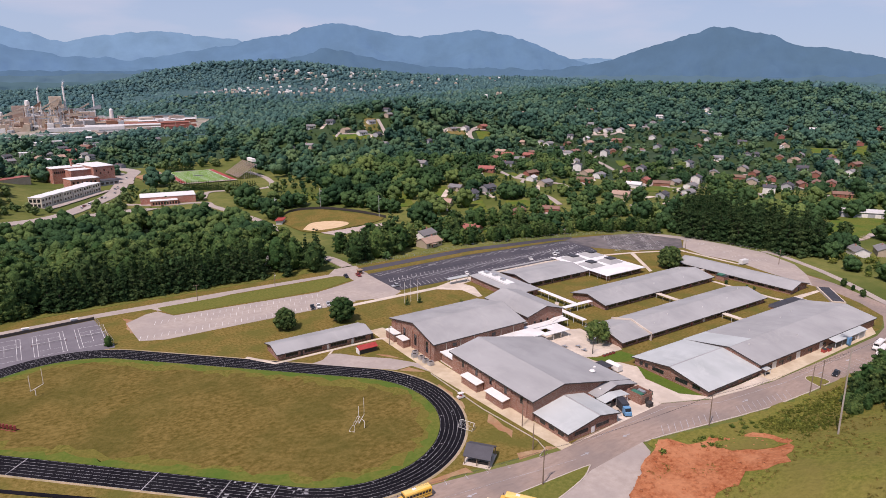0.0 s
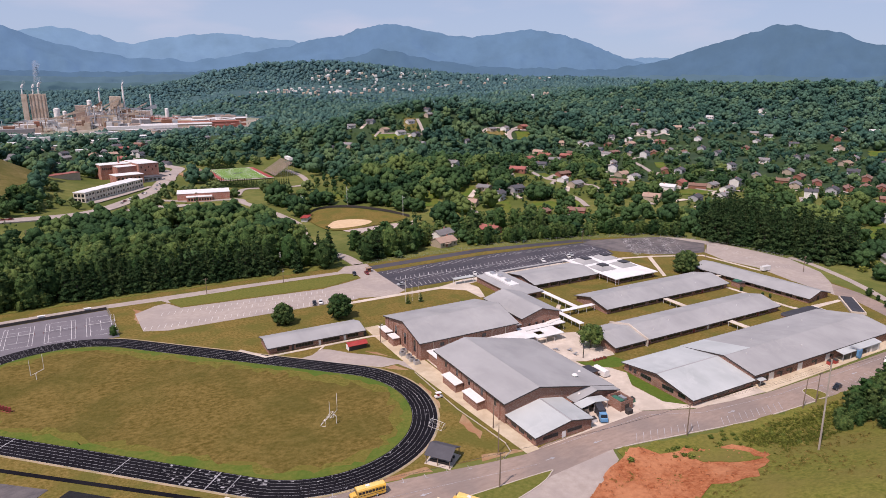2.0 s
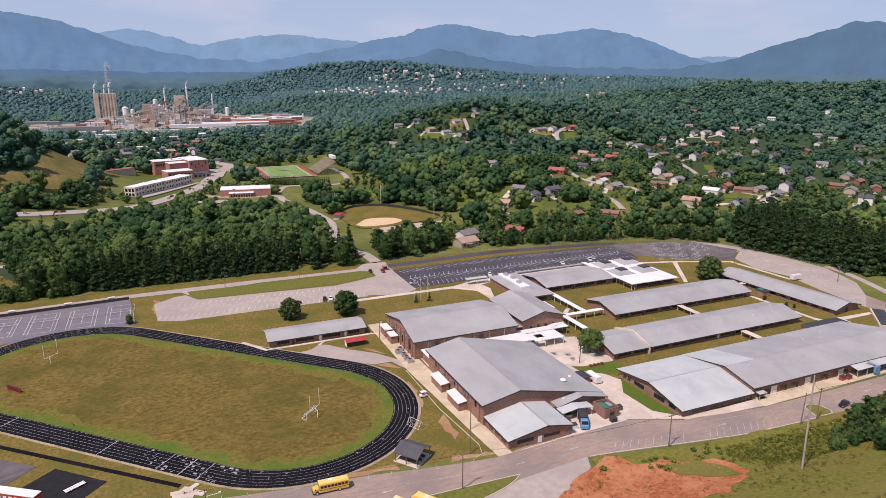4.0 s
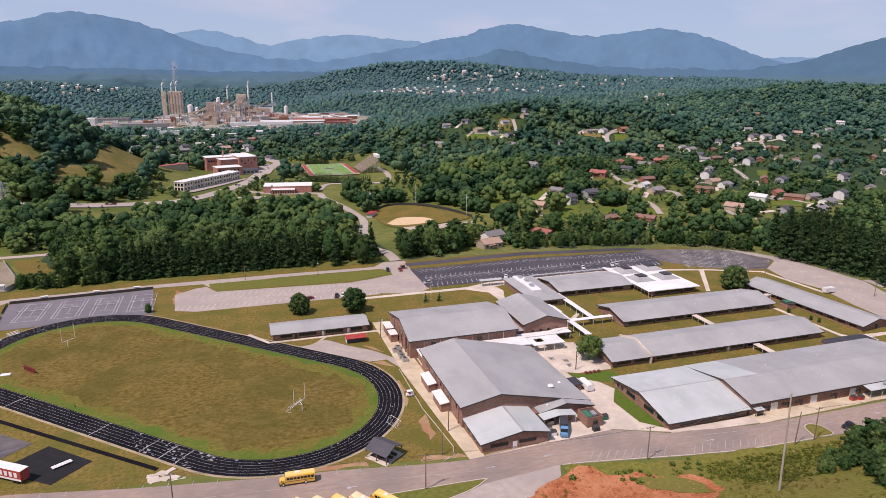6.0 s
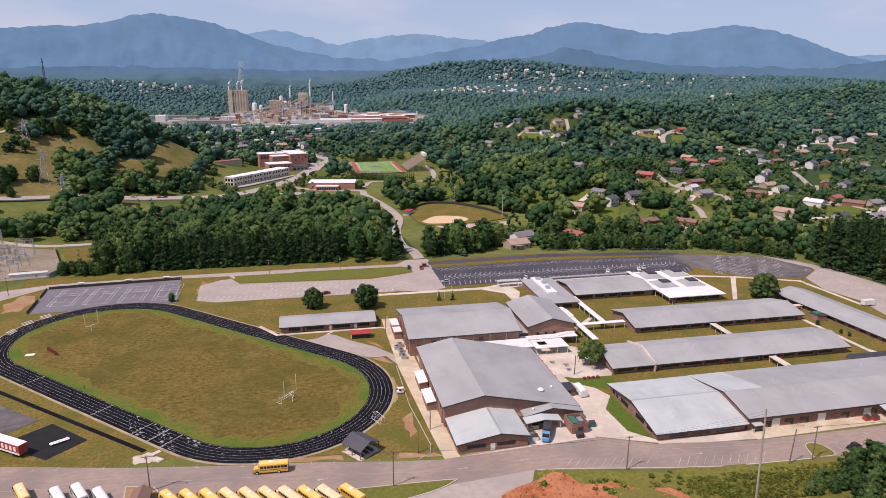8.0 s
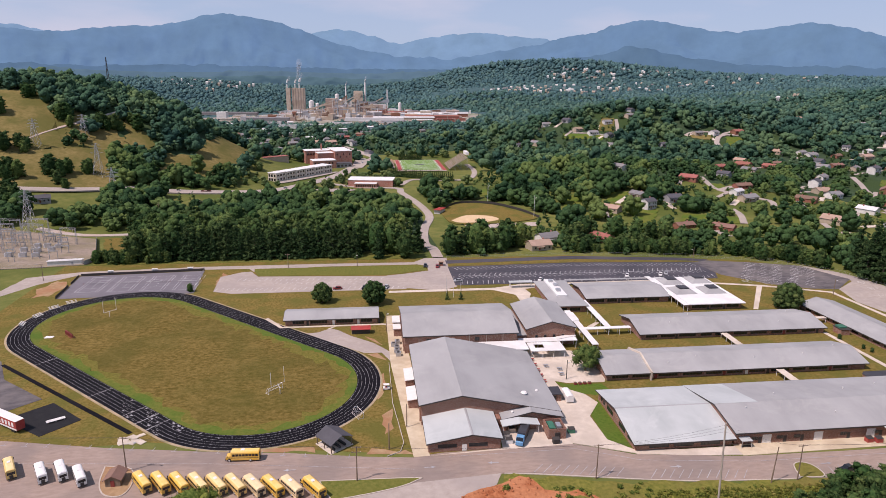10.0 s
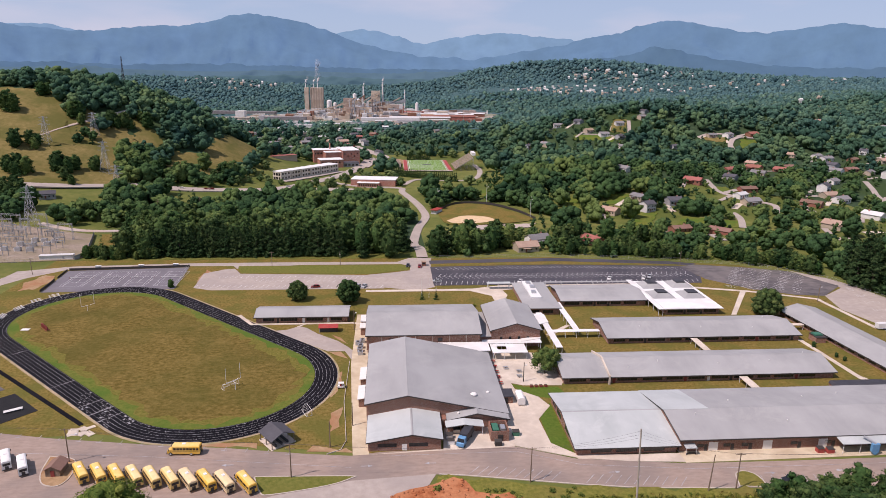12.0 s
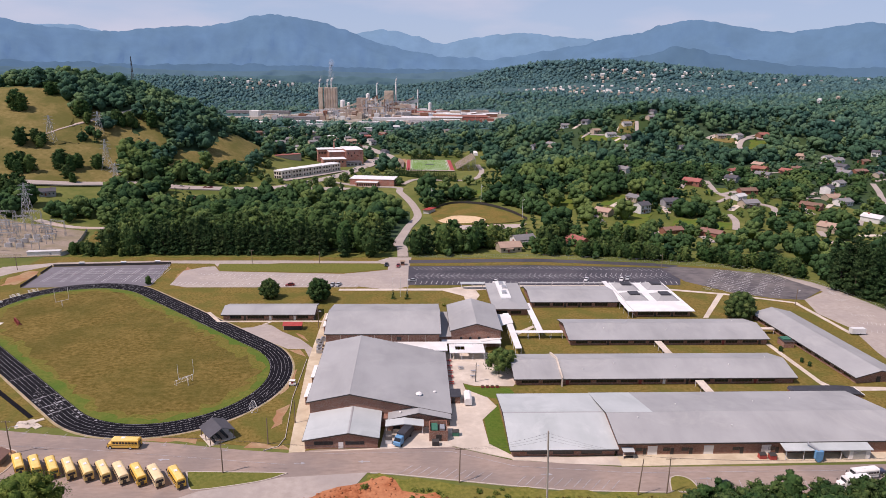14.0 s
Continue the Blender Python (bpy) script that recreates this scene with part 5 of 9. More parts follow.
PROTOS = {}
for i in range(4):
    PROTOS["b%d" % i] = tree_proto("broadleaf_tree", "full-crowned green broadleaf tree in the wood", broadleaf(20 + i, 13.5 + i * 1.1, 4.8 + 0.35 * i, 20, ICO1, 1000, 0.54, 0.03, ICO2), "leaf%d" % (i % 3), 12.5, 0.28)
for i in range(2):
    PROTOS["p%d" % i] = tree_proto("pine_tree", "tall dark green pine at the wood edge", conifer(40 + i, 17 + i, 4.0, 13, OCT, 1150, 0.56, 8), "pine", 16, 0.26, 1.6)
PROTOS["round"] = tree_proto("round_tree", "dense round-crowned dark green tree on the lawn", broadleaf(51, 9.2, 4.5, 80, ICO1, 5200, 0.26, 0.10, ICO2), "leaf2", 8, 0.3, 2.2)
PROTOS["yard"] = tree_proto("yard_tree", "spreading green tree in the paved yard", broadleaf(53, 8.2, 4.2, 26, ICO1, 2400, 0.30, 0.3), "leaf1", 7, 0.22, 2.4)
PROTOS["leafy"] = tree_proto("leafy_tree", "tall leafy green tree below the bus yard", broadleaf(63, 14.5, 5.6, 90, ICO1, 16000, 0.20, 0.03, ICO2, fat=0.5), "leafbright", 13, 0.3)
for i in range(3):
    PROTOS["v%d" % i] = tree_proto("valley_tree", "light green broadleaf tree in the valley", dome(140 + i, 11.5 + i, 5.4, 12, ICO1, 320, 0.6), "valleyleaf", 9, 0.24, 2.0)
PROTOS["bush"] = tree_proto("bush", "low rounded green bush", broadleaf(57, 2.4, 1.6, 9, OCT, 360, 0.2, 0.02), "leafbright", 2, 0.08, 0.6)
PROTOS["cyp"] = tree_proto("cypress", "slim columnar dark green cypress", conifer(61, 6.5, 1.35, 12, ICO1, 260, 0.22), "leaf2", 6, 0.1, 0.3)
used = set()


def plant(key, x, y, s=1.0, z=None, label="", group="", sz=None):
    zz = float(H(x, y)) if z is None else z
    m = Matrix.Translation((x, y, zz - 0.1)) @ Matrix.Rotation(random.uniform(0, 6.28), 4, "Z")
    p = PROTOS[key]
    if key not in used:
        used.add(key)
        p.matrix_basis = m
        t = p
    else:
        t = copy_thing(p, m)
    t.scale = (s, s, s * (sz or 1.0))
    if key[0] == "b" and key != "bush" and s < 0.78:
        t.name = "shrub" if s < 0.34 else "young_tree"
    tagged(t, label, group=group)
    return t


plant("round", 84.5, 250.4, 0.98, sz=1.06)
plant("round", 109.0, 246.8, 1.18, sz=1.04)
plant("round", 300.4, 222.8, 1.38)
plant("yard", 184.6, 167.4, 1.18)
plant("yard", 188.4, 172.6, 0.85)
plant("b1", 18.9, 271.4, 0.33, label="young leafy sapling beside the tennis courts")
for x, y in ((143.6, 249.2), (150.2, 248.8)):
    plant("cyp", x, y, 0.82, label="clipped columnar evergreen by the flagpoles")
for x, y, s in ((299.8, 186, 0.17), (302.6, 176, 0.14), (303.6, 172.6, 0.14)):
    plant("b2", x, y, s, label="clipped round dark green shrub beside the path")
for x, y, s in ((167.6, 239, .6), (141, 101, 0.7), (157, 94, 0.7), (189, 88, 0.6)):
    plant("bush", x, y, s)

# ---- woods: where trees may stand ----
CAMPUS = [(-60, 120), (40, 128), (118, 104), (240, 92), (320, 104), (378, 150), (382, 215), (370, 262), (338, 305), (226, 325), (150, 324), (60, 324), (-60, 322), (-80, 296)]
SUBST = [(-49, 323), (-46, 332), (-73, 405), (-112, 421), (-165, 442), (-200, 380), (-130, 312), (-85, 317)]
FIELDS = [[(118, 345), (124, 372), (112, 388), (98, 380), (100, 345)], [(160, 424), (240, 428), (246, 452), (236, 500), (206, 530), (178, 516), (166, 480)],
          [(130, 690), (245, 690), (250, 860), (120, 870)], [(-20, 610), (0, 590), (140, 590), (140, 660), (110, 700), (110, 800), (60, 830), (-20, 760)],
          ]
FIELDS += [[(160, 545), (230, 545), (230, 580), (170, 580)], [(400, 1560), (470, 1580), (440, 1640), (380, 1610)], [(-136, 496), (-114, 500), (-106, 460), (-128, 448)],
           [(-150, 290), (-50, 300), (-50, 345), (-75, 400), (-100, 410), (-150, 345)], [(-46, 323), (-28, 326), (-32, 350), (-58, 410), (-71, 406), (-45, 333)]]
# lawns and paddocks among the houses
TOWN_LAWNS = [[(618, 840), (643, 833), (624, 802), (601, 807)], [(392, 883), (444, 854), (433, 836), (386, 864)], [(630, 559), (641, 554), (614, 525), (603, 529)],
              [(508, 413), (550, 397), (533, 381), (491, 395)], [(361, 446), (397, 421), (385, 405), (348, 424)], [(326, 461), (345, 459), (328, 426), (314, 429)],
              [(280, 374), (296, 356), (286, 338), (267, 349)], [(282, 517), (298, 515), (285, 476), (270, 477)], [(325, 517), (341, 513), (328, 487), (313, 490)],
              [(1004, 510), (1022, 482), (946, 445), (927, 466)]]
TOWN_LAWNS += [[(438, 205), (512, 238), (535, 232), (560, 221), (520, 204), (470, 194)], [(1049, 472), (1078, 465), (996, 431), (983, 440)], [(416, 523), (438, 528), (436, 505), (412, 506)]]
THICKETS = [[(-104, 526), (-70, 538), (-44, 470), (-44, 430), (-84, 432), (-100, 462)], [(-112, 470), (-90, 492), (-30, 504), (-10, 445), (-62, 434), (-92, 441)], [(-215, 505), (-176, 503), (-158, 486), (-144, 462), (-162, 448), (-215, 470)]]
TAN_PATCHES = [[(567, 847), (602, 845), (590, 828), (566, 838)], [(462, 922), (479, 915), (461, 865), (441, 874)], [(449, 2178), (523, 2166), (482, 1974), (426, 1946)]]
MEADOWS = [[(-420, 700), (-312, 722), (-267, 708), (-242, 725), (-215, 674), (-205, 646), (-180, 606), (-200, 588), (-229, 571), (-290, 540), (-400, 560)],
           [(-172, 517), (-186, 545), (-176, 597), (-166, 616), (-163, 655), (-162, 677), (-154, 694), (-141, 650), (-145, 629), (-111, 545)],
           [(-153, 709), (-131, 686), (-112, 672), (-112, 654), (-127, 646), (-140, 664)], [(-76, 679), (-67, 726), (-66, 780), (-40, 780), (-24, 750), (-36, 609), (-49, 588)]]
MEADOWS += [[(-240, 500), (-185, 508), (-177, 513), (-157, 519), (-168, 562), (-152, 578), (-133, 606), (-149, 639), (-178, 606), (-200, 590), (-230, 570)],
            [(-136, 531), (-150, 574), (-132, 602), (-111, 548)], [(-86, 578), (-96, 620), (-100, 657), (-74, 668), (-57, 613)]]
FIELDS.insert(len(FIELDS) - 1, [(112, 692), (104, 640), (100, 588), (140, 556), (168, 572), (245, 566), (252, 692)])
ROADS = [([(147, 322), (146, 345), (143, 365), (148, 425), (156, 466), (154, 500), (148, 536), (139, 578), (136, 602), (100, 610), (60, 640)], 6.5, "pale"),
         ([(-420, 470), (-250, 500), (-156, 522), (-101, 548), (-49, 560), (13, 588), (49, 641), (74, 692), (90, 752), (108, 816), (118, 864), (100, 920), (70, 990)], 14.5, "pale"),
         ([(141, 622), (157, 656), (194, 648), (219, 655), (233, 715), (234, 779)], 6, "pale"),
         ]
ROADS += [([(-125, 432), (-88, 416), (-52, 420), (-18, 424)], 6, "gravel"), ([(-216, 597), (-198, 640), (-175, 680), (-158, 706)], 4, "gravel"),
          ([(600, 793), (590, 799), (592, 816), (603, 835), (613, 843), (628, 845), (680, 830)], 7, "pale"), ([(560, 847), (578, 857), (599, 857), (611, 844)], 5, "pale"),
          ([(480, 910), (472, 883), (463, 855)], 5, "pale"), ([(404, 879), (434, 863), (447, 853), (482, 850)], 4, "pale"),
          ([(432, 556), (426, 531), (423, 509), (435, 485), (448, 465), (435, 439)], 5, "pale"), ([(403, 447), (400, 429), (388, 403)], 5, "pale"),
          ([(614, 580), (592, 540), (571, 504), (545, 445), (533, 399), (553, 388), (610, 360)], 5, "pale"), ([(428, 359), (439, 360), (437, 345)], 5, "gravel"),
          ([(420, 203), (444, 201), (464, 196), (490, 198)], 5, "gravel"), ([(761, 752), (799, 728), (834, 734)], 5, "gravel"), ([(843, 770), (796, 731), (769, 695)], 5, "pale")]
road_lines = []
for pts, w, mt in ROADS:
    ob, L = ribbon("road", pts, w, mt, 0.5, "pale asphalt road winding between trees", "road", 7)
    road_lines.append((np.array(L), w))

# houses of the town, street by street: ground plan and kind
EAST_STREETS = [(436, 169, 3), (625, 284, 1), (687, 324, 1), (584, 330, 2), (674, 332, 1), (627, 336, 6), (654, 336, 1), (212, 338, 7), (778, 348, 0), (480, 349, 3),
                (261, 361, 4), (225, 364, 0), (510, 364, 0), (482, 370, 6), (625, 372, 3), (662, 373, 1), (544, 386, 0), (364, 390, 1), (450, 390, 7), (841, 396, 2),
                (638, 397, 1), (681, 404, 1), (341, 405, 1), (581, 406, 2), (554, 412, 3), (536, 414, 1), (502, 420, 5), (537, 436, 4), (308, 465, 7), (481, 465, 1),
                (340, 467, 2), (430, 469, 3)]
TOWN_STREETS = [(664, 477, 2), (1078, 477, 1), (368, 480, 6), (518, 481, 0), (433, 492, 5), (600, 493, 6), (752, 497, 0), (344, 498, 3), (521, 501, 7),
                (586, 501, 1), (451, 514, 1), (1231, 518, 1), (535, 530, 2), (412, 540, 4), (462, 566, 6), (706, 581, 0), (364, 594, 0), (651, 596, 2),
                (1078, 612, 1), (685, 613, 1), (519, 615, 3), (726, 624, 3), (1156, 637, 6), (498, 638, 4), (564, 647, 4), (541, 663, 4), (771, 682, 1),
                (719, 692, 7)]
HILL_STREETS = [(743, 720, 5), (669, 724, 0), (840, 739, 0), (669, 744, 0), (817, 745, 0), (921, 753, 3), (805, 756, 6), (900, 769, 7), (508, 806, 6), (436, 809, 0),
                (845, 812, 0), (1015, 816, 0), (1061, 820, 5), (447, 849, 6), (580, 849, 3), (604, 849, 0), (640, 850, 4), (1232, 850, 0), (345, 860, 3),
                (413, 885, 7), (461, 896, 0), (873, 901, 0), (783, 923, 7), (411, 933, 6), (381, 939, 0), (989, 997, 0), (866, 1020, 0), (895, 1024, 3),
                (933, 1029, 6)]
MILL_STREETS = [(-149, 494, 6), (-13, 893, 0), (-61, 901, 0), (64, 975, 4), (-45, 986, 0), (-7, 991, 3), (40, 1001, 5), (39, 1065, 0), (70, 1092, 4), (-83, 1231, 5),
                (216, 1249, 3), (167, 1287, 0), (115, 1323, 5), (-170, 1337, 5), (14, 1341, 5), (144, 1372, 3), (-56, 1406, 5)]
rh = random.Random(11)
HOUSE_LIST = EAST_STREETS + TOWN_STREETS + HILL_STREETS + MILL_STREETS + [(421, 177, 0), (3, 383, 6), (44, 415, 3), (113, 352, 0)]
for x0, x1, y0, y1, tries in ((560, 1000, 330, 760, 46), (900, 1250, 560, 1000, 12), (300, 520, 840, 1000, 6), (-110, 110, 880, 1250, 22)):
    for k in range(tries):
        x, y = rh.uniform(x0, x1), rh.uniform(y0, y1)
        if all(math.hypot(x - a, y - c) > 22 for a, c, _ in HOUSE_LIST):
            HOUSE_LIST.append((x, y, rh.choice((0, 0, 1, 1, 3, 3, 5, 6, 6, 7, 2))))
HOUSES = [(x, y) for x, y, _ in HOUSE_LIST]


def lane(x, y, a, c, length, wide):
    """Points that lie on the sunny side of (a, c)."""
    dx, dy = 90 - a, -30 - c
    n = math.hypot(dx, dy)
    dx, dy = dx / n * length, dy / n * length
    t = np.clip(((x - a) * dx + (y - c) * dy) / (dx * dx + dy * dy), 0, 1)
    return np.hypot(x - a - t * dx, y - c - t * dy) < wide - 2.5 * t


def open_ground(x, y, margin=0.0):
    """True where no wood grows."""
    ok = inside(x, y, CAMPUS) | inside(x, y, SUBST)
    for f in FIELDS:
        ok |= inside(x, y, f)
    for f in MEADOWS + TOWN_LAWNS + TAN_PATCHES:
        ok |= inside(x, y, f)
    for L, w in road_lines:
        step = L[:: 2]
        d = np.full(np.shape(x), 1e9)
        for (ax, ay), (bx, by) in zip(step[:-1], step[1:]):
            dx, dy = bx - ax, by - ay
            t = np.clip(((x - ax) * dx + (y - ay) * dy) / (dx * dx + dy * dy + 1e-9), 0, 1)
            d = np.minimum(d, np.hypot(x - ax - t * dx, y - ay - t * dy))
        ok |= d < w / 2 + 5.0 + margin
    # gardens, verges and cuttings lie open on the sunny side
    for a, c in HOUSES:
        ok |= lane(x, y, a, c, *((12, 7) if a < 150 and c < 430 else (46, 11)))
    for a, c in road_lines[1][0][14::2]:
        ok |= lane(x, y, a, c, 56, 11)
    for a in range(-16, 70, 10):
        ok |= lane(x, y, a, 594, 56, 9)
    for a, c in ((-60, 345), (-66, 370), (-74, 395), (-60, 412), (-90, 424)):
        ok |= lane(x, y, a, c, 60, 12)
    for a in range(76, 134, 9):
        ok |= lane(x, y, a, 612, 74, 11)
    for a in range(134, 250, 10):
        ok |= lane(x, y, a, 690, 56, 9)
    for f in TOWN_LAWNS + TAN_PATCHES:
        for a, c in f[-2:]:
            ok |= lane(x, y, a, c, 40, 9)
    for a in range(164, 246, 9):
        ok |= lane(x, y, a, 440, 66, 11)
    for a, c in road_lines[0][0][4::2]:
        ok |= lane(x, y, a, c, 46, 11)
    for f in THICKETS:
        ok &= ~inside(x, y, f)
    return ok


def hard_ground(x, y, fields=True):
    """True on roads, sports grounds, tarmac and in houses."""
    ok = inside(x, y, CAMPUS)
    for f in (FIELDS[:4] + TOWN_LAWNS) if fields else [[(84, 606), (136, 606), (136, 646), (84, 646)], [(136, 680), (232, 680), (232, 835), (136, 835)]]:
        ok |= inside(x, y, f)
    for L, w in road_lines:
        ok |= np.min(np.hypot(x[:, None] - L[None, :, 0], y[:, None] - L[None, :, 1]), axis=1) < w / 2 + 2.5
    hs = np.array(HOUSES)
    return ok | (np.min(np.hypot(x[:, None] - hs[None, :, 0], y[:, None] - hs[None, :, 1]), axis=1) < 9.5)


def scatter(x0, x1, y0, y1, step, seed):
    rg = np.random.default_rng(seed)
    X, Y = np.meshgrid(np.arange(x0, x1, step), np.arange(y0, y1, step))
    X = X.ravel() + rg.uniform(-.45, .45, X.size) * step
    Y = Y.ravel() + rg.uniform(-.45, .45, Y.size) * step
    return X, Y, rg


def in_view(x, y, margin=6):
    a = np.degrees(np.arctan2(x - 75, y + 30))
    return (a > -37 - margin) & (a < 74 + margin)


def town_thin(x, y):
    """Share of the trees that stand between the houses."""
    t = np.ones(np.shape(x))
    t = np.where((x > 370) & (x < 1000) & (y > 300) & (y < 720), np.where((y < 430) | (x < 500), 0.9, 0.66), t)
    t = np.where((x > -140) & (x < 260) & (y > 860) & (y < 1180), 0.66, t)
    t = np.where((x > -160) & (x < 320) & (y >= 1180) & (y < 1440), 0.4, t)
    return t


def forest(name, protos, X, Y, S, rot, mat, label, sink=0.5, zs=None, smooth=True):
    """Many small plants in one mesh; each carries one tone, shared by its neighbours in part."""
    V, F, T, n = [], [], [], 0
    Z = H(X, Y) - sink
    k = np.arange(len(X)) % len(protos)
    rt = np.random.default_rng(len(X))
    for i in range(len(X)):
        pv, pf = protos[k[i]]
        c, s = math.cos(rot[i]), math.sin(rot[i])
        q = pv * S[i]
        V.append(np.stack([q[:, 0] * c - q[:, 1] * s + X[i], q[:, 0] * s + q[:, 1] * c + Y[i], q[:, 2] * (zs[i] if zs is not None else 1) + Z[i]], 1))
        F.append(pf + n)
        T.append(np.full(len(pv), 0.5 + 0.55 * noise.noise((X[i] / 55, Y[i] / 55, 2.0)) + 0.24 * rt.normal()))
        n += len(pv)
    me = tri_mesh(name, np.concatenate(V), np.concatenate(F), mat, smooth)
    me.attributes.new("tone", "FLOAT", "POINT").data.foreach_set("value", np.clip(np.concatenate(T), 0, 1).astype(np.float32))
    return tagged(new(name, me), label, "wood", kind="stuff")


# nearest trees one by one
near = []
X, Y, rg = scatter(-70, 300, 326, 420, 9.0, 1)
keep = ~open_ground(X, Y) & ((X < 128) | ((X > 158) & (Y > 335 + 4 * np.sin(X / 9))))
for x, y in zip(X[keep], Y[keep]):
    near.append((x, y))
near.sort(key=lambda p: p[1] + (0 if p[0] < 135 else 25))
near = near[:170]
# a screen of pines along the foot of the wood, and big trees by the road
rp = random.Random(61)
for k in range(50):
    x, y = 2 + 4.0 * (k % 25) + rp.uniform(-0.8, 0.8), 328.5 + 5.5 * (k // 25) + rp.uniform(-0.9, 0.9)
    plant(rp.choice(("p0", "p1")), x, y, rp.uniform(0.98, 1.18), group="pine screen at the wood edge", label="dense dark green pine in the screen below the wood")
near = [p for p in near if not (-2 < p[0] < 106 and p[1] < 338)]
for key, x, y, s_ in (("b2", 154.5, 328, 1.05), ("p0", 162.5, 329.5, 1.1), ("b1", 171, 331, 1.3), ("b0", 180.5, 333, 1.2), ("b3", 189, 334.5, 1.0), ("p1", 135.5, 337, 1.15), ("p0", 130.5, 342, 1.05), ("p1", 137, 345, 1.1)):
    plant(key, x, y, s_, group="trees beside the valley road")
plant("b1", -24, 368, 1.6, group="trees of the wood edge")
for x, y in near:
    if -45 < x < 118 and y < 348:
        key = random.choice(("p0", "p1", "b2", "b0", "b3", "b1"))
        plant(key, x, y, random.uniform(0.85, 1.1) if key[0] == "p" else random.uniform(1.1, 1.4), group="trees of the wood edge")
    elif x > 155:
        plant(random.choice(("b0", "b1", "b2", "b3", "p0")), x, y, random.uniform(0.7, 1.15), group="trees of the wood edge")
    else:
        plant(random.choice(("b0", "b1", "b2", "b3")), x, y, random.uniform(1.05, 1.5), group="trees of the wood edge")
X, Y, rg = scatter(368, 442, 168, 310, 6.6, 2)
keep = inside(X, Y, [(378, 282), (371, 262), (379, 228), (386, 196), (400, 178), (415, 205), (420, 262), (436, 300)]) & ~open_ground(X, Y, -2)
for x, y in zip(X[keep][:120], Y[keep][:120]):
    plant(random.choice(("p0", "p1", "p1")), x, y, random.uniform(1.25, 1.65), group="pines by the gravel lot")
# brush and young trees on the near slope
rb2 = random.Random(31)
SLOPE_WOOD = [(198, 66), (205, 72), (211, 78), (218, 86), (232, 90), (272, 91), (276, 62), (200, 58)]
X, Y, rg = scatter(188, 306, 55, 92, 4.7, 73)
keep = inside(X, Y, SLOPE_WOOD)
for x, y in zip(X[keep], Y[keep]):
    edge = ss(216, 230, x)
    plant(rb2.choice(("b0", "b2", "b2", "b3")), x, y, rb2.uniform(0.34, 0.5) + 0.27 * edge * rb2.uniform(0.2, 1.0), group="young trees on the slope")
for k in range(24):
    x, y = rb2.uniform(199, 219), rb2.uniform(77, 90)
    if y < 77 + 0.9 * (x - 199):
        plant(rb2.choice(("b0", "b1", "b3")), x, y, rb2.uniform(0.2, 0.33), group="young trees on the slope")
for k in range(46):
    x = rb2.uniform(152, 208)
    y = rb2.uniform(80, 96.5) if x > 180 else rb2.uniform(92 + 0.125 * (180 - x), 100)
    plant("bush", x, y, rb2.uniform(0.25, 0.6), group="brush on the slope", label="low bright green brush on the slope")
BRUSH = [broadleaf(130 + i, 1.5, 1.1, 5, OCT, 60, 0.17, 0.02) for i in range(5)]
X, Y, rg = scatter(150, 226, 64, 97, 0.95, 74)
lie = np.array([noise.noise((x * 0.10, y * 0.16, 9.0)) for x, y in zip(X, Y)])
keep = ~inside(X, Y, CLAY) & (Y < 97.2 - 0.04 * (X - 150)) & (Y > 80 + 9 * lie) & (lie + 0.55 * ss(168, 196, X) - 0.25 * ss(93, 98, Y) > rg.uniform(-0.3, 0.4, X.size))
X, Y, lie = X[keep], Y[keep], lie[keep]
forest("slope_brush", BRUSH, X, Y, rg.uniform(0.25, 0.7, X.size) + 0.35 * np.clip(lie, 0, 1), rg.uniform(0, 6.28, X.size), "brush", "tangled olive and green brush over the slope", sink=-0.15)
plant("leafy", 67.8, 79.7, 1.42, group="trees by the bus yard")
# knee-high tussocks over the slope
for k in range(34):
    x, y = rb2.uniform(378, 412), rb2.uniform(138, 186)
    if x > 372 + 0.35 * (y - 138) and math.hypot(x - 421, y - 177) > 14:
        if k % 3 == 2:
            plant("b1", x, y, rb2.uniform(0.25, 0.42), group="hedge along the lane")
        else:
            plant("bush", x, y, rb2.uniform(0.9, 1.8), group="hedge along the lane")
for k in range(34):
    plant(rb2.choice(("b1", "b0", "b2")), rb2.uniform(-46, -5), rb2.uniform(323.5, 331), rb2.uniform(0.32, 0.58), group="hedge by the substation", label="leafy green shrub beside the substation grass")
plant("b0", -20, 341, 1.5, group="trees of the wood edge")
for x, y, s_ in ((459, 202, 0.8), (463, 206, 0.75), (349, 151, 0.3), (339, 137, 0.28), (346, 145, 0.2)):
    plant("b2", x, y, s_, group="trees by the lane")
for k in range(150):
    u = k / 149
    q = [(228, 325), (262, 321), (294, 315.5), (330, 304.5), (352, 292), (366, 276)]
    i = min(4, int(u * 5))
    f = u * 5 - i
    x, y = q[i][0] + (q[i + 1][0] - q[i][0]) * f + rb2.uniform(-1, 1.5), q[i][1] + (q[i + 1][1] - q[i][1]) * f + rb2.uniform(1.5, 13)
    plant(rb2.choice(("b0", "b1", "b2", "bush")), x, y, rb2.uniform(0.35, 0.75), group="trees of the wood edge", label="bushy green tree at the edge of the wood")
TUS = [tufts(np.random.default_rng(120 + i), np.array([(0, 0, 0.12), (0.5, 0.3, 0.1)]), np.array([0.5, 0.4]), 20, 0.3, 0.5) for i in range(5)]
X, Y, rg = scatter(112, 330, 30, 102, 1.6, 71)
clump = np.array([noise.noise((x * 0.06, y * 0.09, 4.0)) for x, y in zip(X, Y)])
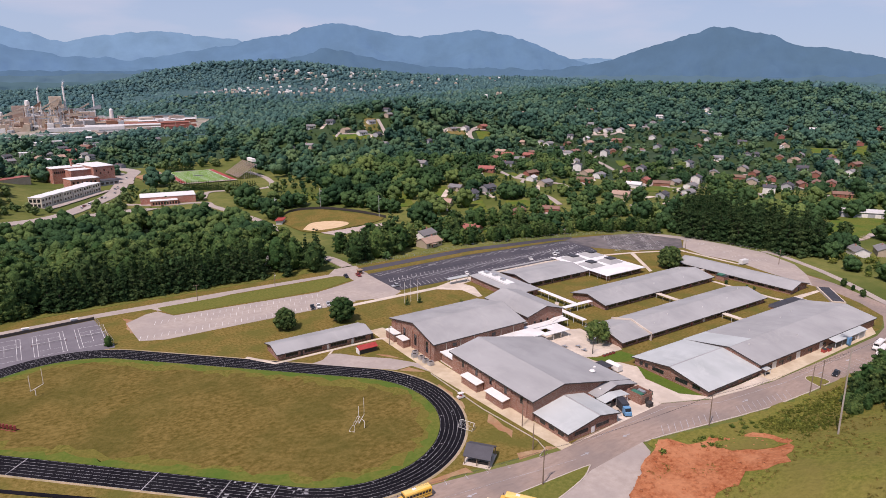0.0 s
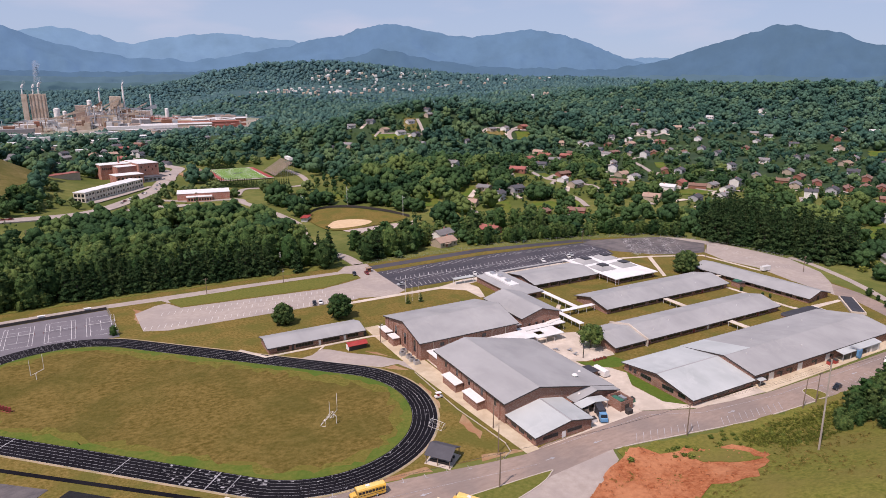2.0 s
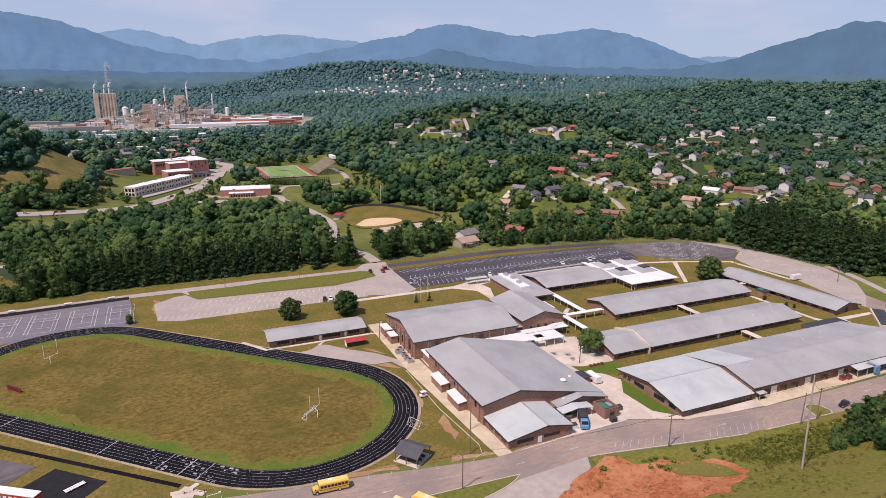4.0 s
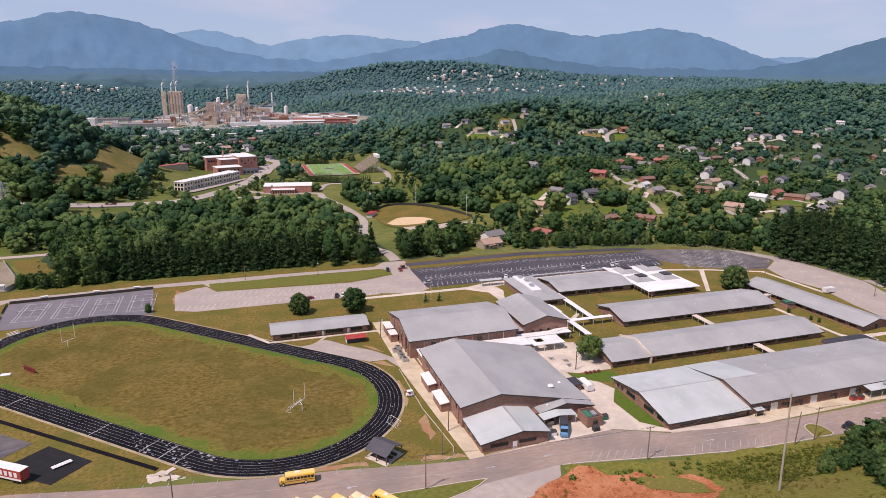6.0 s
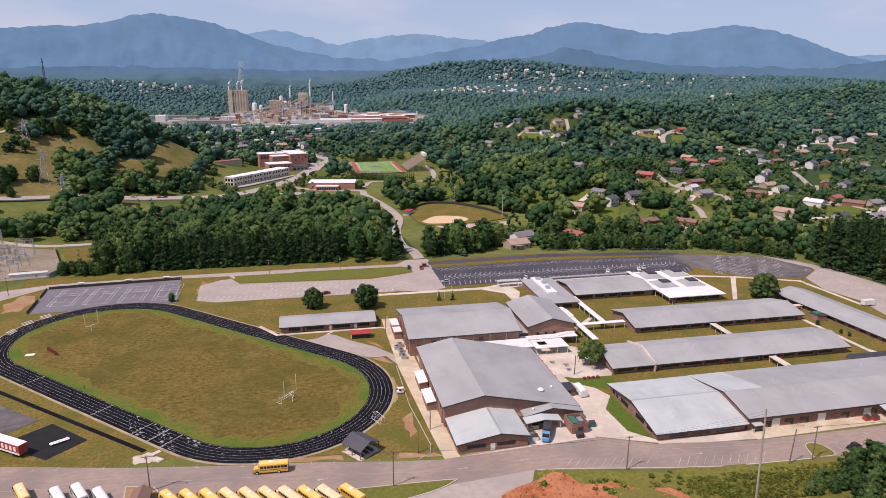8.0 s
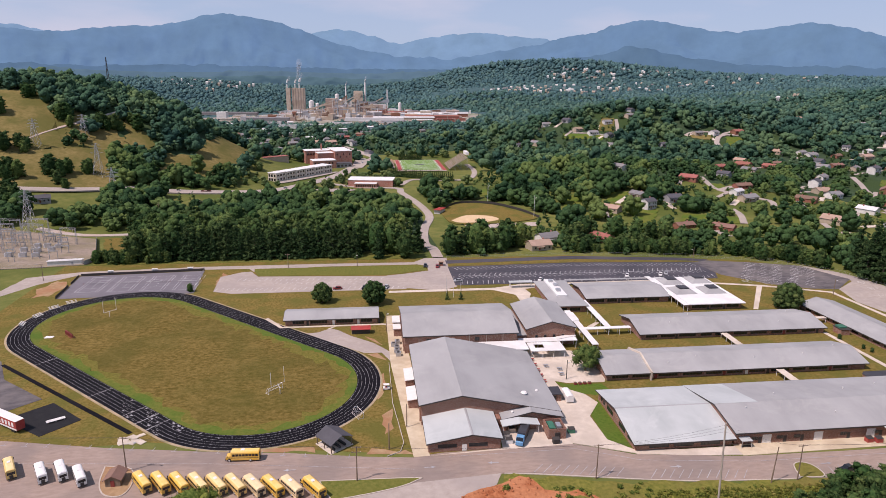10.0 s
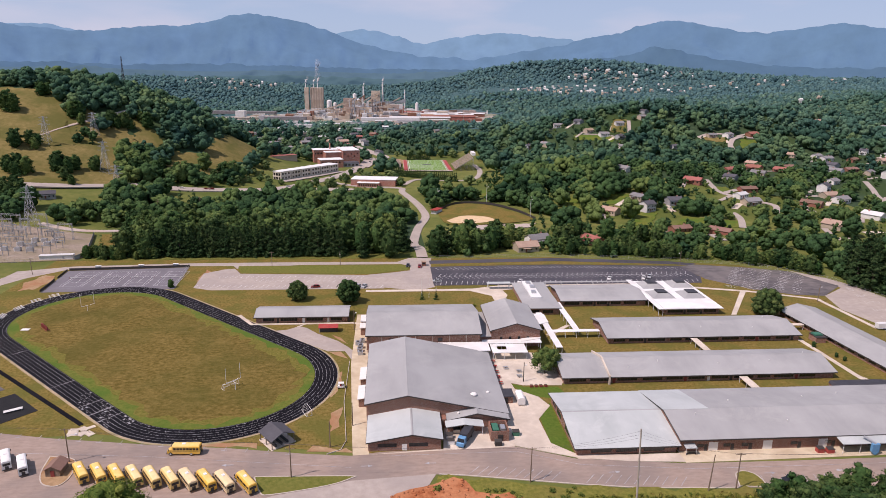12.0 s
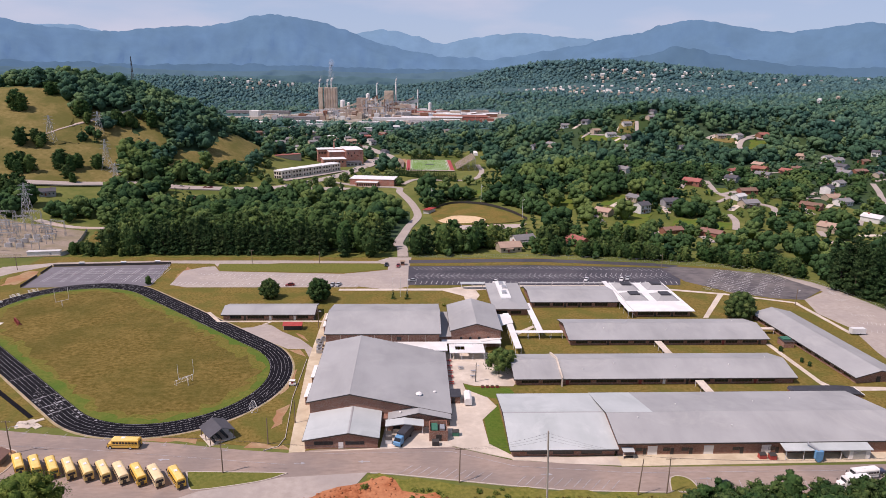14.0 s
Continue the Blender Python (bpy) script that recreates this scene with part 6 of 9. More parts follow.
keep = (~inside(X, Y, CLAY) | ((clump > 0.12) & (Y > 86))) & (Y < 97 - 0.02 * (X - 142)) & (clump - 0.15 + 0.55 * ss(66, 92, Y) > rg.uniform(-0.2, 0.5, X.size)) & ~inside(X, Y, [(90, 84), (116, 92), (131, 98.5), (142, 108), (100, 108)])
X, Y = X[keep], Y[keep]
forest("tussocks", TUS, X, Y, rg.uniform(0.4, 1.3, X.size), rg.uniform(0, 6.28, X.size), "tuft", "rough olive tussocks and low scrub on the slope", sink=-0.2)
# clods on the bare clay
X, Y, rg = scatter(110, 180, 70, 106, 1.3, 72)
keep = inside(X, Y, CLAY) & (rg.uniform(size=X.size) < 0.5)
X, Y = X[keep], Y[keep]
CLOD = [lobes(np.random.default_rng(i), np.array([(0, 0, 0.05)]), np.array([0.24]), ICO1, 0.35, 0.5) for i in range(3)]
forest("clay_clods", CLOD, X, Y, rg.uniform(0.5, 2.2, X.size), rg.uniform(0, 6.28, X.size), "clay", "loose clods on the red clay bank", sink=-0.4)

# the rest of the woods, joined
MID = [dome(70 + i, 12.5 + i % 4, 6.6 + 0.4 * (i % 3), 12, ICO1, 190, 0.66) for i in range(9)] + [conifer(81, 18, 3.6, 9, OCT, 200, 0.7)]
FARP = [dome(90 + i, 12.0 + i % 4, 7.6, 6, ICO1, 46, 1.0) for i in range(9)]
GARDEN = [dome(110 + i, 4.2 + 0.5 * i, 2.2, 5, OCT, 36, 0.5) for i in range(4)]
PINE_STAND = [(378, 282), (371, 262), (379, 228), (386, 196), (400, 178), (415, 205), (420, 262), (436, 300)]
nearset = np.array(near)
X, Y, rg = scatter(-330, 640, 322, 640, 10.8, 3)
keep = in_view(X, Y) & ~open_ground(X, Y) & (rg.uniform(size=X.size) < town_thin(X, Y))
d = np.min(np.hypot(X[:, None] - nearset[:, 0][None], Y[:, None] - nearset[:, 1][None]), axis=1)
keep &= (d > 7) & ~inside(X, Y, PINE_STAND) & ~((X > -2) & (X < 106) & (Y < 341))
X, Y = X[keep], Y[keep]
size = rg.uniform(0.7, 1.3, X.size) * np.where((X > 370) & (Y > 300), rg.uniform(0.45, 0.85, X.size), 1) * np.where((X > 155) & (X <= 370) & (Y < 420), rg.uniform(0.4, 0.75, X.size), 1)
forest("woodland", MID, X, Y, size, rg.uniform(0, 6.28, X.size), "forest", "dense green broadleaf woodland behind the campus", zs=rg.uniform(0.8, 1.15, X.size), smooth=False)
X, Y, rg = scatter(380, 640, 130, 324, 10.5, 33)
keep = in_view(X, Y, 12) & ~open_ground(X, Y) & ~inside(X, Y, PINE_STAND) & (rg.uniform(size=X.size) < 0.6)
X, Y = X[keep], Y[keep]
forest("woodland", MID, X, Y, rg.uniform(0.6, 1.25, X.size), rg.uniform(0, 6.28, X.size), "forest", "green trees and hedges between the houses", zs=rg.uniform(0.8, 1.1, X.size))
# small garden trees and hedges in front of the houses
X, Y, rg = scatter(220, 1000, 300, 960, 8.0, 34)
keep = in_view(X, Y) & open_ground(X, Y) & ~hard_ground(X, Y) & (rg.uniform(size=X.size) < 0.5)
X, Y = X[keep], Y[keep]
forest("garden_trees", GARDEN, X, Y, rg.uniform(0.5, 1.6, X.size), rg.uniform(0, 6.28, X.size), "forest", "small garden trees and hedges round the houses", sink=0.2)
X, Y, rg = scatter(-480, 1500, 200, 1300, 14.6, 4)
keep = in_view(X, Y) & ~open_ground(X, Y) & (rg.uniform(size=X.size) < town_thin(X, Y)) & ((Y > 640) | (X > 640))
keep &= ~((X < 560) & (Y > 1200) & inside(X, Y, [(-360, 1200), (560, 1200), (560, 1300), (-360, 1300)]) & (rg.uniform(size=X.size) < 0.35))
X, Y = X[keep], Y[keep]
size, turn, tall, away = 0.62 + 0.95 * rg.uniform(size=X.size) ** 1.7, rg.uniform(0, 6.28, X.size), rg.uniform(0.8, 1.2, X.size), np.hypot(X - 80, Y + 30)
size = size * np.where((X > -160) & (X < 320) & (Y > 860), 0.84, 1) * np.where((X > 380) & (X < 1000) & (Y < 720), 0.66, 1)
# leaf colour turns bluer past 1080 m to stand for haze
for k, mt, text in ((away < 1080, "hazed_hill", "green wooded slopes among the houses"), (away >= 1080, "hazed_ridge", "wooded hillsides round the town with haze blue in the leaves")):
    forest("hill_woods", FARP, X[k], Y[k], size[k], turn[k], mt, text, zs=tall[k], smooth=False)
X, Y, rg = scatter(-330, 0, 600, 900, 10.4, 45)
keep = ~open_ground(X, Y) & inside(X, Y, [(-330, 730), (-262, 715), (-238, 730), (-205, 668), (-168, 690), (-150, 712), (-108, 676), (-100, 640), (-120, 560), (-104, 548), (-84, 700), (-70, 780), (-110, 850), (-330, 880)])
X, Y = X[keep], Y[keep]
forest("hill_woods", FARP, X, Y, rg.uniform(0.75, 1.25, X.size), rg.uniform(0, 6.28, X.size), "hazed_hill", "dense dark wood over the hilltop", zs=rg.uniform(0.85, 1.15, X.size), smooth=False)
PLANT = [(-360, 1420), (-100, 1400), (200, 1380), (330, 1400), (400, 1560), (350, 1760), (-140, 1800), (-390, 1700)]
FARC = [merge((OCT[0] * (1 + np.random.default_rng(i).uniform(-0.25, 0.25, (6, 1))) * np.array([7.0, 7.0, 5.5]) + np.array([0, 0, 6.0]), OCT[1]),
              tufts(np.random.default_rng(50 + i), np.array([(0, 0, 6.5)]), np.array([7.0]), 5, 2.2, 0.8)) for i in range(7)]
X, Y, rg = scatter(-1500, 2900, 1300, 3300, 13.0, 5)
keep = in_view(X, Y, 2) & ~inside(X, Y, PLANT) & ~open_ground(X, Y) & (np.hypot(X, Y) < 3450) & ((np.hypot(X, Y) < 2500) | (rg.uniform(size=X.size) < 0.45))
X, Y = X[keep], Y[keep]
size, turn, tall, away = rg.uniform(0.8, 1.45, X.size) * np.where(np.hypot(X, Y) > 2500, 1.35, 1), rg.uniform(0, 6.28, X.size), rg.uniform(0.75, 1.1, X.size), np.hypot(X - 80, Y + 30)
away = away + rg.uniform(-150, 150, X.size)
# the haze tint in the leaves deepens past about 2000 m
for k, mt in ((away < 2000, "hazed_mid"), (away >= 2000, "hazed_far")):
    forest("far_woods", FARC, X[k], Y[k], size[k], turn[k], mt, "distant wooded hills with pale haze tinted into the leaves", sink=5.0, zs=tall[k])
X, Y, rg = scatter(1500, 2900, 300, 1300, 15.0, 6)
keep = in_view(X, Y, 2)
X, Y = X[keep], Y[keep]
forest("far_woods", FARC, X, Y, rg.uniform(1.1, 1.9, X.size), rg.uniform(0, 6.28, X.size), "hazed_far", "distant wooded hills with pale haze tinted into the leaves", sink=5.0, zs=rg.uniform(0.75, 1.1, X.size))
sheet("hill_meadow", [(-218, 682), (-188, 606), (-165, 618), (-140, 640), (-134, 655), (-156, 672), (-176, 664), (-196, 694)], "meadow", 0.6, "dry tan grass meadow below the hill wood", "meadow", step=14, rough=3.0)
for poly in MEADOWS:
    sheet("hill_meadow", poly, "meadow", 0.9, "dry tan grass meadow on the hillside", "meadow", step=14, rough=5.0)
for poly in TAN_PATCHES:
    sheet("dry_field", poly, "meadow", 0.6, "dry tan grass clearing between the trees", "meadow", step=14, rough=2.0)
for poly in TOWN_LAWNS + FIELDS[:1] + FIELDS[4:5]:
    sheet("mown_field", poly, "rim", 0.5, "bright green mown grass clearing", "lawn", step=14, rough=2.0)

sheet("rough_grass_patch", FIELDS[-1], "lawn", 0.12, "mown olive grass beside the substation fence", "lawn", step=8, rough=1.5)
sheet("wood_verge", [(-46, 322), (128, 322), (128, 333), (60, 337), (0, 336), (-44, 334)], "lush", 0.15, "green verge at the foot of the wood", "lawn", step=8, rough=1.5)

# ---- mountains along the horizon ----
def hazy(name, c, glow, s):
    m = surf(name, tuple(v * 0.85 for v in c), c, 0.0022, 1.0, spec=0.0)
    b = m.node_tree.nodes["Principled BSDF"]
    # the haze is a blue emission laid over the wooded slopes
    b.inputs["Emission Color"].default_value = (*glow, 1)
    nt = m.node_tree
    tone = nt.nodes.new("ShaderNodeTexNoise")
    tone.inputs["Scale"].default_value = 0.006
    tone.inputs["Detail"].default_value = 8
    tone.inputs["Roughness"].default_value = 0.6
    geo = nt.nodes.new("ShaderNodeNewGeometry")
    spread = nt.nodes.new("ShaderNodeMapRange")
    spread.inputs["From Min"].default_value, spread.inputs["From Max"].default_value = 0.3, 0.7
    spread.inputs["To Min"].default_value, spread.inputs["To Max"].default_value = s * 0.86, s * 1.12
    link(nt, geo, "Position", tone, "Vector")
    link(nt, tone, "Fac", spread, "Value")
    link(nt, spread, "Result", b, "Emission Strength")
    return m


BACK = [(-45, 3.0), (-33, 3.2), (-27.5, 2.98), (-25.9, 3.33), (-23, 2.6), (-15, 2.5), (-5, 3.0), (-2.1, 3.59), (0.2, 3.18), (3.1, 2.41), (5.5, 2.89), (9, 3.37),
        (13, 3.15), (15.4, 2.77), (20, 2.6), (30, 2.4), (40, 1.9), (45, 1.55), (50, 1.5), (85, 1)]
MIDR = [(-45, 3.2), (-30.5, 3.51), (-27.5, 2.9), (-24.1, 2.8), (-22.3, 2.71), (-18.7, 3.26), (-15.3, 3.46), (-11.3, 4.54), (-8.8, 4.32), (-5.4, 3.61), (-3, 2.7), (2, 1.5),
        (8, 1.2), (12, 1.9), (15.3, 2.6), (18.9, 3.32), (23.0, 4.33), (25.4, 4.01), (29.4, 3.31), (31.7, 3.4), (35.0, 4.04), (39.1, 3.2), (43.2, 1.6), (46, 0.9), (85, 0.6)]
FRONT = [(-45, 0.6), (-30, 0.55), (-20, 0.4), (-12, 0.55), (-5, 0.4), (3, 0.3), (12, 0.6), (16.5, 1.2), (19.3, 1.45), (23, 2.45), (26, 1.6), (31, 0.9), (42, 0.7), (45.7, 1.3),
         (48.4, 2.13), (51, 3.07), (54.7, 4.07), (58, 3.38), (60.8, 2.43), (64.1, 2.05), (67, 1.16), (75, 1.5), (85, 1)]
FOOT = [(-45, 0.25), (-33, 0.0), (-24, 0.2), (-15, -0.15), (-7, 0.12), (0, -0.1), (8, 0.25), (15, 0.5), (20, 0.35), (28, 0.3), (36, 0.05), (44, 0.2), (52, 0.3), (60, 0.1), (70, 0.4), (85, 0.3)]
FOOT2 = [(-45, -0.3), (-34, -0.55), (-26, -0.2), (-17, -0.6), (-8, -0.35), (2, -0.6), (9, -0.2), (16, -0.05), (24, -0.3), (33, -0.45), (41, -0.2), (50, -0.4), (58, -0.15), (68, -0.3), (85, -0.2)]
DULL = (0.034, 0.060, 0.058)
# last entry: colour of the haze that each range emits
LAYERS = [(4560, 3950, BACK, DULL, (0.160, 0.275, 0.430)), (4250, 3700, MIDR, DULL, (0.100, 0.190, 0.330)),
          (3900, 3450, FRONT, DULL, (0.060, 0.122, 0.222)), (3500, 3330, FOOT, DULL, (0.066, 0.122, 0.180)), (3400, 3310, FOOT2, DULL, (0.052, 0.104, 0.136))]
for li_, (rc, rb, crest, col, glow) in enumerate(LAYERS):
    az = np.arange(-44, 82, 0.2)
    el = np.interp(az, [c[0] for c in crest], [c[1] for c in crest])
    el = np.convolve(np.pad(el, 5, "edge"), np.ones(11) / 11, "valid")
    rows = 16
    V = []
    for j in range(rows + 3):
        u = min(1.0, j / rows)
        spur = np.array([noise.fractal((a * 0.55 + 3 * li_ + u * 0.8, u * 2.5, li_ * 1.7), 0.8, 2.1, 4) for a in az])
        r = rb + (rc - rb) * u + (120 * max(0, j - rows)) - 50 * spur * math.sin(math.pi * u)
        wob = np.array([noise.fractal((a * 0.22 + 7 * li_ + u * 1.3, u * 4.0, li_ * 3.1), 0.9, 2.1, 4) for a in az])
        fine = np.array([noise.noise((a * 0.75, li_ * 5.0, 1.3)) * 0.22 + noise.noise((a * 1.9, li_ * 5.0, 0.3)) * 0.12 + noise.noise((a * 7.1, li_ * 5.0, 2.3)) * 0.06 + noise.noise((a * 14.0, li_ * 5.0, 4.3)) * 0.03 for a in az])
        e = el * (u ** 1.15) * (1 + 0.34 * wob * math.sin(math.pi * min(u, 1)) ) + fine * u ** 8 * (0.75 if li_ < 3 else 1.0)
        if j > rows:
            e = el * (1 - 0.25 * (j - rows))
        z = 104 + np.tan(np.radians(e - 2.4 * (1 - u))) * r
        A = np.radians(az)
        V.append(np.stack([85 + r * np.sin(A), -25 + r * np.cos(A), z], 1))
    V = np.concatenate(V)
    na = len(az)
    q = (np.arange(rows + 2)[:, None] * na + np.arange(na - 1)[None]).ravel()
    F = np.concatenate([np.stack([q, q + 1, q + na + 1], 1), np.stack([q, q + na + 1, q + na], 1)])
    ob = new("backdrop_mountains", tri_mesh("backdrop_mountains", V, F, hazy("haze_glow_mountain", col, glow, 1.0), True))
    tagged(ob, "blue hazy wooded mountain range on the horizon", "mountain", kind="structure")

# ---- town beyond the campus ----
def tone(name, c, k=0.85, rough=0.8, scale=0.8):
    M[name] = surf(name, tuple(v * k for v in c), c, scale, rough, vary=0.12, stain=tuple(v * 0.75 for v in c), stain_scale=0.25, stain_amount=0.5)


for nm, c in (("wall_white", (0.72, 0.71, 0.68)), ("wall_tan", (0.48, 0.40, 0.31)), ("wall_cream", (0.66, 0.60, 0.51)), ("wall_brick", (0.30, 0.13, 0.09)), ("wall_grey", (0.38, 0.39, 0.41)), ("wall_navy", (0.06, 0.08, 0.13)),
              ("roof_grey", (0.24, 0.235, 0.24)), ("roof_dark", (0.10, 0.10, 0.115)), ("roof_brown", (0.25, 0.15, 0.115)), ("roof_red", (0.36, 0.135, 0.11)), ("bench_tan", (0.34, 0.265, 0.21)), ("roof_white", (0.66, 0.66, 0.66)),
              ("roof_tan", (0.42, 0.30, 0.23))):
    tone(nm, c)


def house(name, label, w, d, h, wall, roof, storeys=1, porch=True):
    """A small gabled house with door, windows, porch and chimney."""
    g = thing(name, label, "house", (0, 0, 0))
    part("wall", B().prism([(-w / 2, -d / 2, -3), (-w / 2, d / 2, -3), (-w / 2, d / 2, h), (-w / 2, 0, h + d * 0.24), (-w / 2, -d / 2, h)], (w, 0, 0)), wall, g)
    t, o = 0.2, 0.5
    z = h + d * 0.24
    e = h - o * 0.48
    r = B().prism([(-w / 2 - o, -d / 2 - o, e), (-w / 2 - o, 0, z + .02), (-w / 2 - o, d / 2 + o, e), (-w / 2 - o, d / 2 + o, e + t), (-w / 2 - o, 0, z + t), (-w / 2 - o, -d / 2 - o, e + t)], (w + 2 * o, 0, 0))
    part("roof", r, roof, g)
    for s in range(storeys):
        for x in (-w * 0.33, w * 0.12, w * 0.36):
            part("window", B().box(x - .6, x + .6, -d / 2 - .05, -d / 2 - .003, 0.9 + 2.6 * s, 2.2 + 2.6 * s), "glass", g)
    part("door", B().box(-w * .12 - .5, -w * .12 + .5, -d / 2 - .06, -d / 2 - .003, 0, 2.1), "maroon", g)
    part("chimney", B().box(w * .2, w * .2 + .8, .4, 1.2, h, z + .9), "brick2", g)
    if porch:
        p = part("porch_roof", B().box(-w * .3, w * .08, -d / 2 - 2.2, -d / 2 - .1, 2.4, 2.6), roof, g)
    return g


KINDS = [house("house", "white clapboard house with a grey shingle roof", 13, 9, 3.4, "wall_white", "roof_grey"),
         house("house", "red brick ranch house with a brown roof", 17, 8.5, 3.0, "wall_brick", "roof_brown", 1, False),
         house("house", "two-storey white house with a dark roof", 10, 8.5, 5.8, "wall_white", "roof_dark", 2),
         house("house", "tan house with a grey shingle roof", 14, 9, 3.3, "wall_tan", "roof_grey"),
         house("house", "brick bungalow with a red metal roof", 15, 9, 3.2, "wall_brick", "roof_red"),
         house("house", "white house with a pale metal roof", 13, 8, 3.2, "wall_white", "roof_white", 1, False),
         house("house", "grey house with a dark shingle roof", 12, 9, 3.6, "wall_grey", "roof_dark"),
         house("house", "tan house with a light brown roof", 14, 10, 3.2, "wall_tan", "roof_tan")]
first = set()
rh2 = random.Random(21)


def put_house(x, y, k, turn, s=1.0, label=""):
    m = Matrix.Translation((x, y, float(H(x, y)) + 0.4)) @ Matrix.Rotation(turn, 4, "Z")
    if k in first:
        h = copy_thing(KINDS[k], m)
    else:
        first.add(k)
        h = KINDS[k]
        h.matrix_basis = m
    h.scale = (s, s, s)
    return tagged(h, label, group="houses of the town")


for x, y, k in HOUSE_LIST:
    put_house(x, y, k, rh2.choice((0.5, 0.62, -0.95, 0.3, 2.1, 0.1)) + rh2.uniform(-.2, .2), rh2.uniform(0.9, 1.1))
# drives that run from the houses towards the sunny side
DRIVES = []
for x, y, k in [p for p in EAST_STREETS + TOWN_STREETS + HILL_STREETS if p[0] > 300]:
    a = math.atan2(-30 - y, 90 - x) + rh2.uniform(-0.7, 0.7)
    c, e = math.cos(a), math.sin(a)
    n, f = rh2.uniform(1.8, 2.8), rh2.uniform(18, 27)
    ox, oy = x + 7.5 * e, y - 7.5 * c
    sheet("driveway", [(ox + 3 * c + n * e, oy + 3 * e - n * c), (ox + f * c + n * e, oy + f * e - n * c), (ox + f * c - n * e, oy + f * e + n * c), (ox + 3 * c - n * e, oy + 3 * e + n * c)],
          "pale" if k % 3 else "conc", 0.55, "pale driveway beside a house", "driveway", step=12)
    DRIVES.append((ox + 0.6 * f * c, oy + 0.6 * f * e, math.degrees(a)))
sd = thing("metal_shed", "long grey metal shed with a white roof", "outbuilding", (548, 232, float(H(548, 232))))
zd = float(H(548, 232))
SM = Matrix.Translation((548, 232, zd)) @ Matrix.Rotation(radians(-52), 4, "Z")
part("wall", B().box(-16, 16, -7, 7, -1, 4.2).turn(SM), "wall_grey", sd)
part("roof", B().prism([(-16.6, -7.6, 4.2), (-16.6, 7.6, 4.2), (-16.6, 7.6, 4.4), (-16.6, 0, 6.2), (-16.6, -7.6, 4.4)], (33.2, 0, 0)).turn(SM), "roof_white", sd)
for k in range(3):
    part("door", B().box(-11 + 9 * k, -7 + 9 * k, -7.06, -7.003, 0, 3.4).turn(SM), "trim", sd)
# far hillside suburb, too small to tell apart
for mt, sel in (("wall_white", 0), ("roof_grey", 1), ("wall_tan", 2)):
    b = B()
    for cx, cy, r, n in ((876, 2286, 130, 34), (1157, 2332, 110, 16), (820, 2123, 170, 26), (570, 2030, 110, 22), (690, 2040, 150, 16), (1008, 2048, 170, 18), (1400, 2000, 260, 14), (-420, 2280, 160, 20), (1150, 1250, 200, 10)):
        for i in range(int(n * 0.4)):
            a, q = rh2.uniform(0, 6.28), r * math.sqrt(rh2.random())
            x, y = cx + q * math.cos(a), cy + q * math.sin(a) * 0.7
            w, d, z = rh2.uniform(2.0, 4.6), rh2.uniform(2.2, 3.8), float(H(x, y)) + rh2.uniform(2.5, 7.0)
            if sel == 1:
                b.prism([(x - w, y - d, z + 3), (x - w, y + d, z + 3), (x - w, y, z + 6.5)], (2 * w, 0, 0))
            else:
                b.prism([(x - w, y - d, z - 4), (x - w, y + d, z - 4), (x - w, y + d, z + 3.4), (x - w, y, z + 6), (x - w, y - d, z + 3.4)], (2 * w, 0, 0))
    solo("suburb_houses", b, mt, "scattered small houses on a far wooded hillside", "houses", kind="stuff")

# brick school in the valley
def block(parent, x0, x1, y0, y1, z0, z1, wall, roof="white", m=None, parapet=0.35):
    m = m or Matrix.Identity(4)
    part("wall", B().box(x0, x1, y0, y1, z0, z1).turn(m), wall, parent)
    part("roof", B().box(x0 - .3, x1 + .3, y0 - .3, y1 + .3, z1, z1 + parapet).turn(m), roof, parent)


zs_ = -7.0
sb = thing("brick_school", "large red brick school with white flat roofs", "building", (60, 770, zs_))
RS = Matrix.Translation((60, 770, 0)) @ Matrix.Rotation(radians(16), 4, "Z")
block(sb, -24, 8, 24, 44, zs_ - 3, 9.5, "brick2", m=RS)
block(sb, 8.3, 30, 2, 44, zs_ - 3, 10.5, "brick2", m=RS)
block(sb, -12, 8, 8, 23.7, zs_ - 3, 8.0, "brick2", m=RS)
block(sb, -24, 4, -22, -2, zs_ - 3, 2.6, "brick2", m=RS)
block(sb, 4.3, 24, -20, -6, zs_ - 3, -2.0, "wall_grey", "roof_dark", m=RS)
for k in range(5):
    part("window", B().box(10.5 + 4 * k, 11.7 + 4 * k, 1.9, 1.997, 2.5 if k % 2 else 5.5, 4.6 if k % 2 else 7.6).turn(RS), "glass", sb)
for k in range(6):
    part("window", B().box(-22.4 + 1.9 * k, -21.2 + 1.9 * k, 23.9, 23.997, 4.2, 6.6).turn(RS), "glass", sb)
    part("window", B().box(-22.4 + 4.2 * k, -20.6 + 4.2 * k, -22.1, -22.003, -1.6, 0.4).turn(RS), "glass", sb)
for k in range(4):
    part("window", B().box(5.6 + 4.6 * k, 8.6 + 4.6 * k, -20.1, -20.003, -5.6, -3.4).turn(RS), "glass", sb)
part("chimney", B().cone((-2, 32, 8), (-2, 32, 17.5), 1.0, 0.8, 10).turn(RS), "brick2", sb)
RR = Matrix.Translation((13, 640, 0)) @ Matrix.Rotation(radians(57), 4, "Z")
sr = thing("school_row", "stepped two-storey tan school wing with a white roof", "building", (30, 680, zs_))
